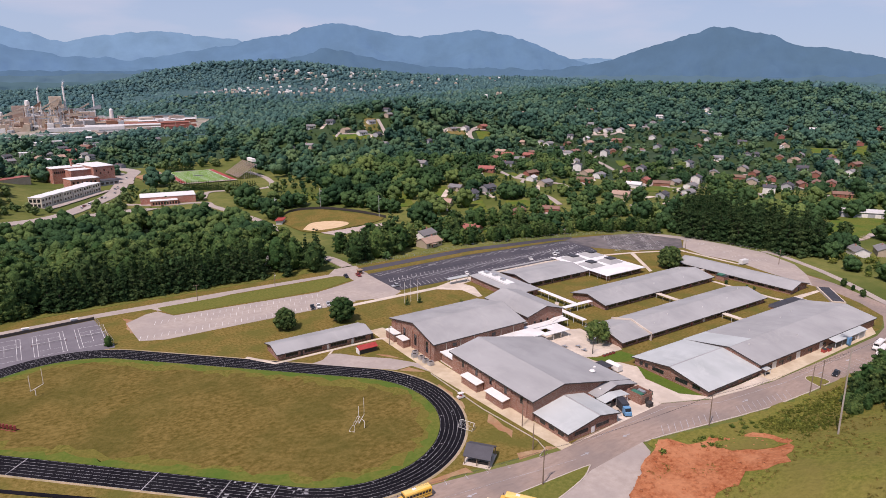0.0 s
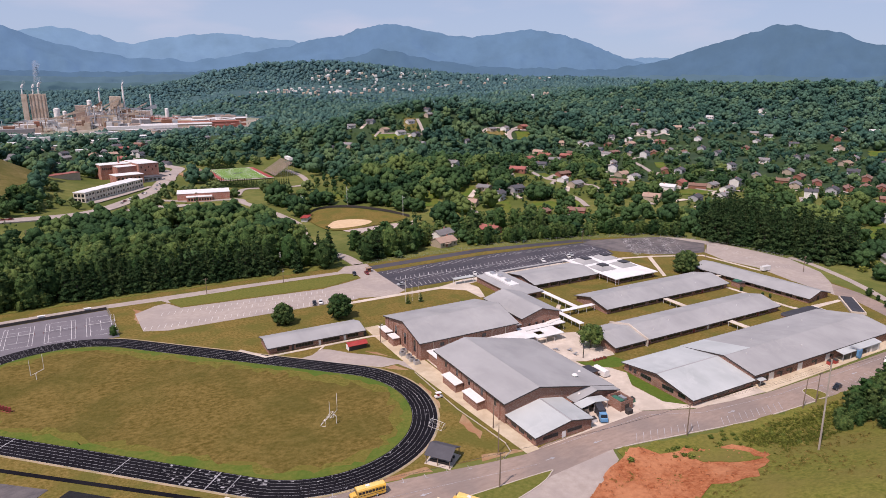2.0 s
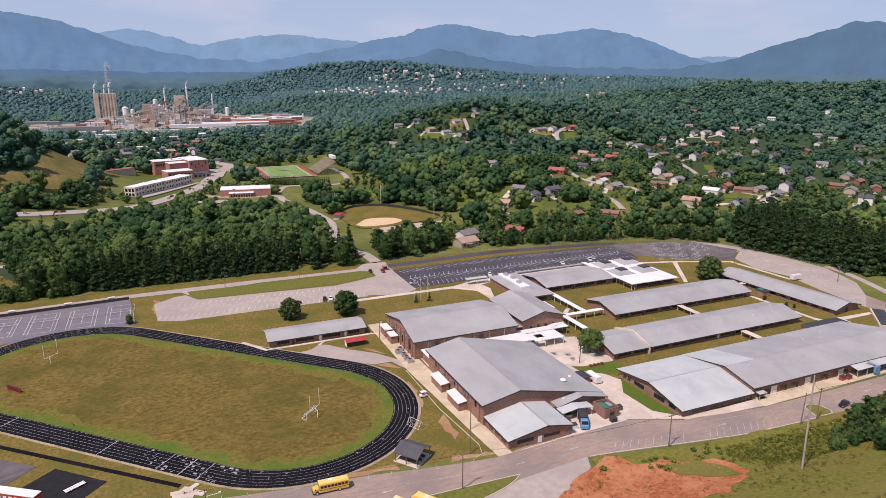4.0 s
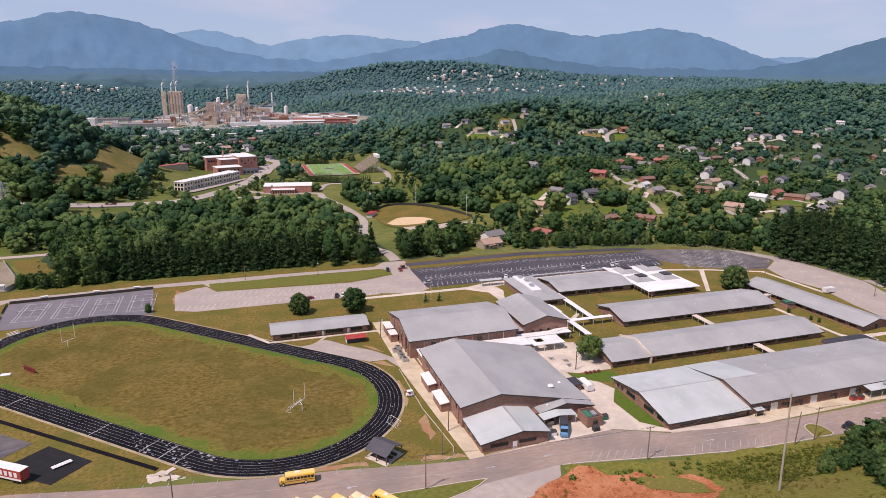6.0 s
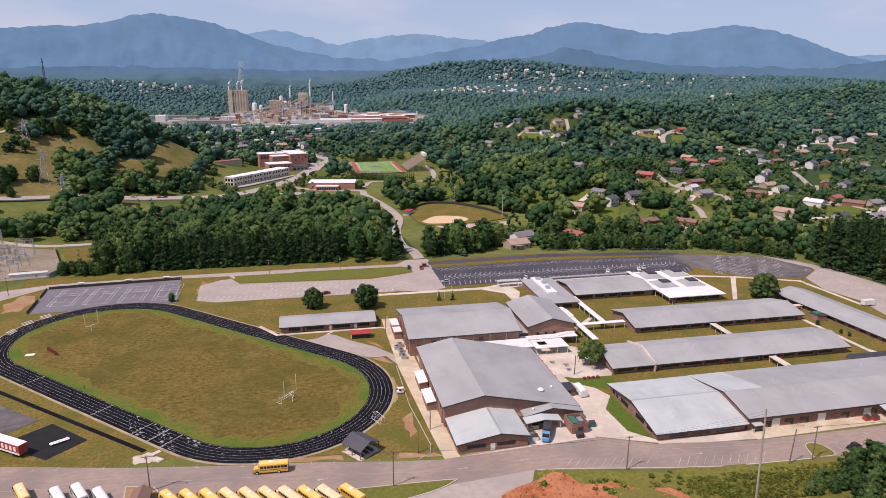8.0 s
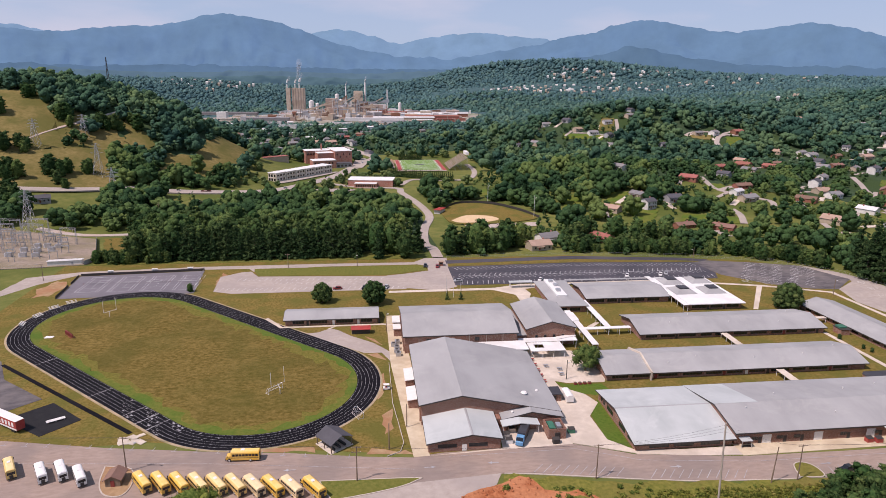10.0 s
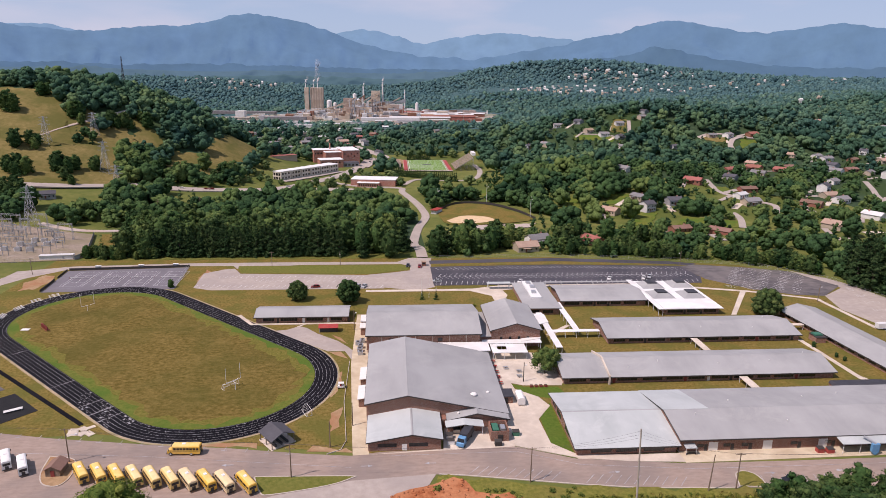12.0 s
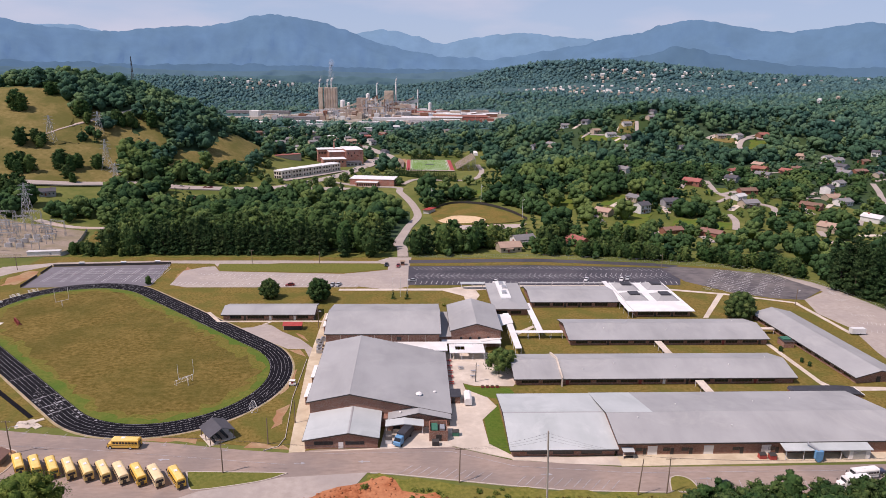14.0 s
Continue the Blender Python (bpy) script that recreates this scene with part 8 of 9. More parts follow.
# ---- vehicles ----
YEL = [surf("bus_yellow", (0.68, 0.40, 0.05), (0.76, 0.47, 0.075), 0.8, 0.45, stain=(0.72, 0.50, 0.18), stain_scale=0.2), surf("faded_bus_yellow", (0.66, 0.45, 0.15), (0.74, 0.54, 0.22), 0.5, 0.5)]
M["bus_y"], M["bus_f"] = YEL
M["bus_ry"] = surf("bus_roof_yellow", (0.76, 0.53, 0.15), (0.84, 0.62, 0.24), 0.6, 0.5)
M["bus_rf"] = surf("faded_bus_roof", (0.78, 0.60, 0.28), (0.86, 0.69, 0.38), 0.6, 0.5)
M["bus_c"] = surf("cream_bus_paint", (0.74, 0.56, 0.30), (0.82, 0.66, 0.42), 0.6, 0.5)
M["bus_w"] = surf("bus_white", (0.72, 0.72, 0.70), (0.80, 0.80, 0.78), 0.8, 0.45)
for nm, c in (("car_white", (0.75, 0.75, 0.74)), ("car_black", (0.015, 0.015, 0.018)), ("car_silver", (0.42, 0.44, 0.46)), ("car_red", (0.22, 0.025, 0.025)), ("car_navy", (0.03, 0.04, 0.08))):
    M[nm] = surf(nm, tuple(v * 0.9 for v in c), c, 1.0, 0.3, spec=0.6)


def wheel(parent, x, y, r, w=0.28):
    t = part("wheel", B().cone((x, y - w / 2, r), (x, y + w / 2, r), r, r, 12), "rubber", parent)
    part("rim", B().cone((x, y - w / 2 - .01, r), (x, y + w / 2 + .01, r), r * .55, r * .55, 10), "steel", t)


def bus(label, col, roof):
    """A school bus, its bonnet towards -x."""
    g = thing("school_bus", label, "bus", (0, 0, 0))
    L, W, z0, z1 = 9.2, 2.35, 0.55, 2.75
    body = B().prism([(-L / 2 + 1.5, -W / 2, z0), (-L / 2 + 1.5, W / 2, z0), (-L / 2 + 1.5, W / 2, z1), (-L / 2 + 1.5, W / 2 - .3, z1 + .28), (-L / 2 + 1.5, -W / 2 + .3, z1 + .28), (-L / 2 + 1.5, -W / 2, z1)], (L - 1.5, 0, 0))
    part("body", body, col, g)
    part("roof", B().prism([(-L / 2 + 1.6, W / 2 - .34, z1 + .285), (-L / 2 + 1.6, -W / 2 + .34, z1 + .285), (-L / 2 + 1.6, -W / 2 + .7, z1 + .38), (-L / 2 + 1.6, W / 2 - .7, z1 + .38)], (L - 1.8, 0, 0)), roof, g)
    part("hood", B().prism([(-L / 2, -.95, z0), (-L / 2 + 1.497, -.95, z0), (-L / 2 + 1.497, -.95, 1.75), (-L / 2 + .15, -.95, 1.5), (-L / 2, -.95, 1.2)], (0, 1.9, 0)), col, g)
    part("windscreen", B().box(-L / 2 + 1.44, -L / 2 + 1.497, -1.0, 1.0, 1.75, 2.6), "glass", g)
    part("rear_window", B().box(L / 2 + .003, L / 2 + .03, -.9, .9, 1.7, 2.45), "glass", g)
    part("rear_door", B().box(L / 2 + .003, L / 2 + .03, -.45, .45, .7, 1.6), "fascia", g)
    for s in (-1, 1):
        y0, y1 = sorted((s * (W / 2 + .003), s * (W / 2 + .03)))
        for k in range(8):
            x = -L / 2 + 1.9 + k * .9
            part("window", B().box(x, x + .72, y0, y1, 1.75, 2.4), "glass", g)
        part("stripe", B().box(-L / 2 + 1.6, L / 2 - .1, y0, y1, 1.25, 1.34), "fascia", g)
        part("mirror", B().box(-L / 2 + .5, -L / 2 + .62, s * 1.25 - .12, s * 1.25 + .12, 1.5, 2.0), "fascia", g)
        for x in (-L / 2 + 1.0, L / 2 - 2.4):
            wheel(g, x, s * (W / 2 - .14), .48)
    part("front_bumper", B().box(-L / 2 - .16, -L / 2 - .003, -1.1, 1.1, .45, .75), "fascia", g)
    part("rear_bumper", B().box(L / 2 + .003, L / 2 + .15, -1.15, 1.15, .45, .7), "fascia", g)
    part("roof_hatch", B().box(-.5, .5, -.4, .4, z1 + .38, z1 + .5), "bus_w", g)
    return g


BUS = {"y": bus("yellow school bus with black stripes", "bus_y", "bus_ry"), "f": bus("faded yellow school bus with a pale roof", "bus_f", "bus_rf"), "c": bus("sun-bleached cream school bus with dark windows", "bus_c", "bus_c"), "w": bus("white school bus with dark windows", "bus_w", "bus_w")}
seen_ = set()


def park(table, key, x, y, turn, z=0.09, label="", group="", s=1.0):
    m = Matrix.Translation((x, y, z)) @ Matrix.Rotation(radians(turn), 4, "Z")
    p = table[key]
    if (id(table), key) in seen_:
        t = copy_thing(p, m)
    else:
        seen_.add((id(table), key))
        p.matrix_basis = m
        t = p
    if s != 1.0:
        t.scale = (s, s, s)
    return tagged(t, label, group=group)


park(BUS, "y", 70.5, 122.0, -3, label="yellow school bus standing on the road")
for k, key in enumerate("yyyfffcycy"):
    park(BUS, key, 46.4 + 4.85 * k + (0.9 if k == 9 else 0), 112.2 - 0.73 * k, -54, group="row of parked school buses", s=1.0)
for x, y, key in ((18.6, 119.2, "w"), (23.4, 119.8, "w"), (29.2, 116.9, "w"), (9.4, 122.2, "f"), (-2, 128, "w"), (271.4, 99.6, "w"), (276.2, 103.0, "w")):
    park(BUS, key, x, y, -59 if x < 100 else 8, group="buses by the yard", s=0.96 if key == "w" else 1)


def car(label, col, tall=1.45, L=4.6, pickup=False):
    g = thing("car", label, "car", (0, 0, 0))
    W = 1.8
    part("body", B().prism([(-L / 2, -W / 2, .35), (L / 2, -W / 2, .35), (L / 2, -W / 2, .85), (L / 2 - .25, -W / 2, .98), (-L / 2 + 1.2, -W / 2, .98), (-L / 2 + .1, -W / 2, .8)], (0, W, 0)), col, g)
    r1 = L / 2 - (2.0 if pickup else .7)
    part("cabin", B().prism([(-L / 2 + 1.3, -W / 2 + .12, .983), (r1 + .2, -W / 2 + .12, .983), (r1 - .4, -W / 2 + .2, tall), (-L / 2 + 1.9, -W / 2 + .2, tall)], (0, W - .32, 0)), "glass", g)
    part("roof", B().box(-L / 2 + 1.95, r1 - .45, -W / 2 + .2, W / 2 - .2, tall + .003, tall + .06), col, g)
    for x in (-L / 2 + .85, L / 2 - .9):
        for s in (-1, 1):
            wheel(g, x, s * (W / 2 - .1), .33, .2)
    for s in (-1, 1):
        part("headlight", B().box(-L / 2 - .02, -L / 2 + .003, s * .65 - .15, s * .65 + .15, .58, .75), "trim", g)
    return g


CARS = {"w": car("white parked saloon car on the asphalt", "car_white"), "b": car("black parked car on the asphalt", "car_black", 1.6), "s": car("silver parked car on the asphalt", "car_silver"), "r": car("dark red parked car on the asphalt", "car_red"),
        "n": car("dark pickup truck on the asphalt", "car_navy", 1.75, 5.4, True), "v": car("white parked van on the asphalt", "car_white", 2.0, 5.2)}
for key, x, y, a in (("w", 245, 277.4, 65), ("w", 264, 277.6, 65), ("s", 268, 279.6, 65), ("r", 90.6, 268.9, 10), ("s", 115, 269.0, 70), ("w", 107, 268.8, 75), ("s", 112, 268.9, 75), ("b", 104, 268.8, 75),
                     ("b", 138, 304.6, 80), ("r", 144.6, 303, 85), ("b", 236.4, 99.8, 12), ("n", 281.6, 105, 4), ("s", 152.6, 276, 0), ("w", 196, 274, 65), ("v", 290, 104.5, 185)):
    park(CARS, key, x, y, a, 0.12, group="parked cars")
for k in range(18):
    L, w = road_lines[1]
    i = random.randrange(20, len(L) - 20)
    x, y = L[i]
    d = L[i + 1] - L[i - 1]
    park(CARS, random.choice("wbsrv"), x + random.uniform(-2.4, 2.4), y + random.uniform(-2, 2), math.degrees(math.atan2(d[1], d[0])) + random.choice((0, 180)), float(H(x, y)) + 0.6, group="cars on the highway")

rc = random.Random(15)
for x, y, a in DRIVES:
    if rc.random() < 0.22 and y < 700:
        park(CARS, rc.choice("wwsvb"), x, y, a, float(H(x, y)) + 0.58, group="cars by the houses")
# truck at the dock, trailers, bins
tk = thing("box_truck", "truck with a dark body and a bright blue cab", "truck", (150.8, 124.6, 0.2))
TM = Matrix.Translation((150.8, 124.4, 0.15)) @ Matrix.Rotation(radians(64), 4, "Z")
part("cargo_body", B().box(-2.0, 4.4, -1.2, 1.2, .8, 3.2).turn(TM), "darkroof", tk)
part("cab", B().prism([(-4.6, -1.1, .5), (-2.1, -1.1, .5), (-2.1, -1.1, 2.7), (-3.6, -1.1, 2.7), (-4.2, -1.1, 1.7), (-4.6, -1.1, 1.5)], (0, 2.2, 0)).turn(TM), "blue", tk)
part("chassis", B().box(-4.2, 4.2, -.5, .5, .45, .78).turn(TM), "fascia", tk)
part("windscreen", B().prism([(-4.2, -1.0, 1.75), (-3.66, -1.0, 2.6), (-3.72, -1.0, 2.62), (-4.26, -1.0, 1.77)], (0, 2.0, 0)).turn(TM), "glass", tk)
for x in (-3.4, 2.4):
    for s in (-1, 1):
        part("wheel", B().cone((x, s * 1.0 - .15, .35), (x, s * 1.0 + .15, .35), .45, .45, 10).turn(TM), "rubber", tk)
tr = thing("show_trailer", "long white trailer with red lettering bands", "trailer", (0, 145.6, 0))
RT = Matrix.Translation((-3.6, 147.2, 0.1)) @ Matrix.Rotation(radians(-34), 4, "Z")
part("body", B().box(-9, 7, -1.3, 1.3, .9, 3.9).turn(RT), "rust", tr)
part("roof", B().box(-9.05, 7.05, -1.35, 1.35, 3.9, 4.0).turn(RT), "trim", tr)
for k in range(9):
    part("lettering_bar", B().box(-8.4 + 1.65 * k, -7.4 + 1.65 * k, -1.34, -1.303, 1.9, 3.3).turn(RT), "trim", tr)
part("lower_band", B().box(-9.0, 7.0, -1.34, -1.303, .95, 1.5).turn(RT), "trim", tr)
for x in (-6, 4.2, 5.4):
    for s in (-1, 1):
        part("wheel", B().cone((x, s * 1.05 - .15, .45), (x, s * 1.05 + .15, .45), .48, .48, 10).turn(RT), "rubber", tr)
ut = thing("utility_trailer", "white enclosed trailer on the gravel lot", "trailer", (343, 203.4, 0))
part("body", B().box(340, 346, 202.2, 204.6, .6, 2.9), "car_white", ut)
part("wheel", B().cone((342.6, 202.1, .4), (342.6, 202.4, .4), .4, .4, 10), "rubber", ut)
part("wheel", B().cone((343.6, 202.1, .4), (343.6, 202.4, .4), .4, .4, 10), "rubber", ut)
part("drawbar", B().rod((346, 203.4, .6), (347.6, 203.4, .5), .08), "fascia", ut)
cr = thing("concession_trailer", "small pale trailer with a rounded roof in the yard", "trailer", (171.6, 147, 0))
part("body", B().prism([(170.4, 144, .6), (172.8, 144, .6), (172.8, 144, 2.5), (172.2, 144, 2.9), (171, 144, 2.9), (170.4, 144, 2.5)], (0, 6, 0)), "trim", cr)
part("hatch", B().box(172.803, 172.86, 145.4, 148, 1.3, 2.3), "fascia", cr)
for s in (170.5, 172.7):
    part("wheel", B().cone((s - .1, 147, .4), (s + .1, 147, .4), .4, .4, 10), "rubber", cr)
for x, y, m_ in ((166.4, 126.6, "green"), (160.2, 121.4, "fascia"), (256.4, 112.4, "rust"), (253.6, 112.8, "rust"), (146.4, 122.8, "trim"), (148.6, 129, "conc"), (146.2, 126, "metal")):
    dp = thing("dumpster", "steel waste container with a sloping lid", "waste container", (x, y, 0.1))
    part("bin", B().prism([(x - 1, y - .7, .15), (x + 1, y - .7, .15), (x + 1, y - .7, 1.4), (x - 1, y - .7, 1.4)], (0, 1.4, 0)), m_, dp)
    part("lid", B().prism([(x - 1.05, y - .75, 1.403), (x + 1.05, y - .75, 1.403), (x + 1.05, y + .75, 1.7), (x - 1.05, y + .75, 1.7)], (0, 0, .06)), "fascia", dp)
bw = thing("dust_collector", "pale blue steel dust collector tower by the canopy", "machine", (268.6, 111, 0))
part("tower", B().box(267.6, 269.8, 110.2, 111.1, 1.2, 3.6), "blue", bw)
part("hopper", B().prism([(267.6, 110.2, 1.2), (269.8, 110.2, 1.2), (269, 110.2, .2), (268.4, 110.2, .2)], (0, .9, 0)), "blue", bw)
part("duct", B().rod((268.7, 110.6, 3.6), (266.4, 113, 4.8), .35, 8), "metal", bw)

# ---- roof plant ----
for x, y, z, r, h in ((155.4, 142.6, 5.1, 1.0, 0.9), (160.6, 146.4, 3.9, .5, .6), (149.6, 133.4, 3.9, .4, .6)):
    v = thing("roof_vent", "round white roof ventilator", "vent", (x, y, z))
    part("curb", B().cone((x, y, z - .4), (x, y, z + h * .6), r * .8, r * .8, 12), "trim", v)
    part("cap", B().cone((x, y, z + h * .6), (x, y, z + h), r * 1.1, r * .7, 12), "trim", v)


def roofz(x, y):
    if 212 < x < 300 and 115 < y < 147:
        return (6.6 - 2.4 * (127.5 - y) / 12.3 if y < 127.5 else 6.6 - 3.7 * (y - 127.5) / 19.1) + .2
    c, y0, y1 = (204, 193.1, 214.2) if 192 < y < 215 else (168.6, 158.9, 178.2)
    return 5.1 - 2.45 * abs(y - c) / ((y1 - y0) / 2) + .2


for x, y in ((232, 200), (258, 199), (280, 198), (244, 208), (226, 166), (248, 164), (268, 165), (214, 163), (236, 134), (262, 136), (276, 139), (221, 125), (248, 121), (284, 170), (290, 208)):
    z = roofz(x, y)
    v = thing("vent_pipe", "small white roof vent pipe", "vent", (x, y, z))
    part("pipe", B().cone((x, y, z - .5), (x, y, z + .55), .14, .14, 8), "trim", v)
    part("flashing", B().cone((x, y, z - .4), (x, y, z + .1), .4, .16, 8), "metal", v)
for k, (x, y) in enumerate(((116.6, 190), (116.8, 193.2), (115.6, 196.4), (117.2, 198.6), (117, 187))):
    c = thing("air_conditioner", "pale outdoor cooling unit on a concrete pad", "air conditioner", (x, y, 0.1))
    part("casing", B().box(x - 1, x + 1, y - .9, y + .9, .15, 1.6), "metal", c)
    part("fan_grille", B().cone((x, y, 1.6), (x, y, 1.68), .65, .65, 12), "fascia", c)

# ---- sports gear ----
def goalpost(x, y, turn):
    m = Matrix.Translation((x, y, 0.17)) @ Matrix.Rotation(turn, 4, "Z")
    g = thing("goalpost", "white steel football goalpost", "goalpost", (x, y, 0.17))
    part("upright", B().rod((0, -2.8, 3.0), (0, -2.8, 8.6), .07).turn(m), "trim", g)
    part("upright", B().rod((0, 2.8, 3.0), (0, 2.8, 8.6), .07).turn(m), "trim", g)
    part("crossbar", B().rod((0, -2.8, 3.0), (0, 2.8, 3.0), .08).turn(m), "trim", g)
    part("stem", B().rod((.9, 0, -.1), (.9, 0, 2.2), .11).rod((.9, 0, 2.2), (0, 0, 3.0), .09).turn(m), "trim", g)
    return g


goalpost(75.2, 160.8, TA)
goalpost(-6.4, 238.4, TA + math.pi)


def soccer_goal(x, y, turn, w=5.6, h=2.1, d=1.8):
    m = Matrix.Translation((x, y, 0.14)) @ Matrix.Rotation(turn, 4, "Z")
    g = thing("soccer_goal", "white tubular football goal with a net", "goal", (x, y, 0.14))
    for s in (-1, 1):
        part("post", B().rod((0, s * w / 2, 0), (0, s * w / 2, h), .06).turn(m), "trim", g)
        part("stay", B().rod((0, s * w / 2, h), (d * .4, s * w / 2, h), .045).rod((d * .4, s * w / 2, h), (d, s * w / 2, 0), .045).rod((0, s * w / 2, .03), (d, s * w / 2, .03), .045).turn(m), "trim", g)
    part("crossbar", B().rod((0, -w / 2, h), (0, w / 2, h), .06).turn(m), "trim", g)
    part("ground_bar", B().rod((d, -w / 2, .03), (d, w / 2, .03), .045).turn(m), "trim", g)
    n = B()
    for k in range(13):
        yy = -w / 2 + w * k / 12
        n.rod((d * .4, yy, h), (d, yy, .03), .008, 3)
    for k in range(5):
        u = k / 5
        n.rod((d * (.4 + .6 * u), -w / 2, h * (1 - u)), (d * (.4 + .6 * u), w / 2, h * (1 - u)), .008, 3)
    part("net", n.turn(m), "trim", g)
    return g


soccer_goal(74.2, 161.8, TA + math.pi, 5.8)
soccer_goal(102.8, 143.6, radians(25) + math.pi, 5.0, 1.8)
sd = thing("blocking_sled", "rust-red practice sled with a row of pads", "sports equipment", (-15.2, 218.3, 0.17))
for k in range(5):
    x, y = -17.2 + 0.95 * k, 220.4 - 1.05 * k
    part("pad", B().box(x - .35, x + .35, y - .3, y + .3, .5, 1.9), "maroon", sd)
    part("arm", B().rod((x, y, .5), (x + .9, y + .8, .2), .07), "maroon", sd)
part("skid", B().rod((-18, 220.6, .25), (-13.2, 215.3, .25), .1).rod((-17, 221.4, .25), (-12.2, 216.1, .25), .1), "maroon", sd)
mt = B().box(-24.4, -21.2, 216.8, 218.8, .16, .34)
solo("pit_cover", mt, "trim", "low white cover board on the grass", "cover")
for x, y, a in ((-39.4, 233.5, 100), (-37.6, 242.6, 72), (-35.2, 252, 52), (-30.6, 258.6, 40)):
    bl = thing("bleacher", "small aluminium bleacher beside the track", "bleacher", (x, y, 0.05), "bleachers by the track")
    m = Matrix.Translation((x, y, 0.05)) @ Matrix.Rotation(radians(a), 4, "Z")
    for k in range(3):
        part("bench", B().box(-2.2, 2.2, .7 * k, .7 * k + .35, .4 + .35 * k, .47 + .35 * k).turn(m), "trim", bl)
    for s in (-1.9, 0, 1.9):
        part("frame", B().prism([(s, 0, 0), (s, 1.8, 0), (s, 1.8, 1.1), (s, 0, .38)], (.06, 0, 0)).turn(m), "metal", bl)
pv = thing("pavilion", "open pavilion with a dark metal gable roof", "pavilion", (96, 127, 0))
PM = Matrix.Translation((95.4, 127.4, 0.05)) @ Matrix.Rotation(radians(-52), 4, "Z") @ Matrix.Diagonal((0.86, 0.86, 0.9, 1))
for s in (-1, 1):
    part("roof", B().prism([(-4.6, 0, 4.9), (-4.6, s * 4.6, 2.9), (-4.6, s * 4.6, 3.05), (-4.6, 0, 5.08)], (9.2, 0, 0)).turn(PM), "roof_dark", pv)
for x in (-4.1, 0, 4.1):
    for s in (-4.1, 4.1):
        part("post", B().box(x - .12, x + .12, s - .12, s + .12, -.1, 3.1).turn(PM), "wood", pv)
part("floor_slab", B().box(-4.6, 4.6, -4.6, 4.6, -.02, .08).turn(PM), "conc", pv)
for k in range(3):
    part("bench", B().box(-3.4, 3.4, -2.6 + 2.2 * k, -2.0 + 2.2 * k, .08, .8).turn(PM), "fascia", pv)
gc = thing("golf_cart", "white utility cart with a red seat", "cart", (111.6, 160, 0.05))
part("body", B().box(110.4, 112.8, 159.2, 160.6, .35, .95), "trim", gc)
part("seat", B().box(111.2, 111.8, 159.3, 160.5, .953, 1.3), "rust", gc)
part("roof", B().box(110.6, 112.6, 159.2, 160.6, 1.9, 2.0), "trim", gc)
for x in (110.7, 112.5):
    for y in (159.25, 160.55):
        part("wheel", B().cone((x, y - .08, .25), (x, y + .08, .25), .25, .25, 8), "rubber", gc)
        part("strut", B().rod((x, y, .9), (x, y, 1.9), .03, 4), "fascia", gc)

# tennis fences and nets
fence("court_fence", "black screened fence behind the tennis courts", [(-44, 302), (17.6, 307)], 1.5, 5, "fascia", "fascia", base=0)
fence("court_fence", "thin chain fence at the side of the courts", [(17.6, 307), (20.9, 271.4)], 2.6, 3.5, base=0)
fence("court_fence", "black screened fence beside the tennis courts", [(-45, 302), (-43.4, 288)], 1.2, 4, "fascia", "fascia", base=0)
fence("court_fence", "black screened fence beside the tennis courts", [(-42.9, 284), (-41.2, 266)], 1.5, 4, "fascia", "fascia", base=0)
for k in range(4):
    cx = -31 + k * 15.2
    nt_ = thing("tennis_net", "tennis net with dark posts and a white band", "net", (cx, 287, 0.11), "tennis nets")
    part("post", B().rod((cx - 6, 287, .1), (cx - 6, 287, 1.1), .05), "maroon", nt_)
    part("post", B().rod((cx + 6, 287, .1), (cx + 6, 287, 1.1), .05), "maroon", nt_)
    ms = B()
    for q in range(9):
        ms.rod((cx - 5.9, 287, .2 + .09 * q), (cx + 5.9, 287, .2 + .09 * q), .006, 3)
    part("mesh", ms, "fascia", nt_)
    part("band", B().box(cx - 5.9, cx + 5.9, 286.97, 287.03, .983, 1.06), "trim", nt_)
for x, y in ((-30, 304.4), (-8, 306.1), (10, 307.6)):
    bx_ = thing("court_shelter", "small white shelter box behind the courts", "shelter", (x, y, 0.1))
    part("shelter_box", B().box(x - 1.3, x + 1.3, y - .5, y + .6, .1, 1.9), "trim", bx_)
    part("roof", B().box(x - 1.5, x + 1.5, y - .7, y + .8, 1.9, 2.05), "trim", bx_)
fence("road_fence", "chain fence along the wooded lane", [(152, 320.5), (226, 323), (294, 313), (340, 299), (366, 272), (376, 232), (380, 196)], 1.8, 5.0)

# yard furniture
for k in range(5):
    x, y = 166.8, 160.2 + 4.4 * k
    pt = thing("picnic_table", "red picnic table with two benches", "picnic table", (x, y, 0.15), "picnic tables in the yard")
    part("tabletop", B().box(x - 1.1, x + 1.1, y - .4, y + .4, .86, .93), "rust", pt)
    for s in (-1, 1):
        part("bench", B().box(x - 1.1, x + 1.1, y + s * .85 - .15, y + s * .85 + .15, .55, .6), "rust", pt)
        part("frame", B().rod((x + s * .8, y - .9, .15), (x + s * .8, y + .9, .15), .04).rod((x + s * .8, y, .15), (x + s * .8, y, .86), .04).rod((x + s * .8, y - .85, .55), (x + s * .8, y + .85, .55), .03), "fascia", pt)
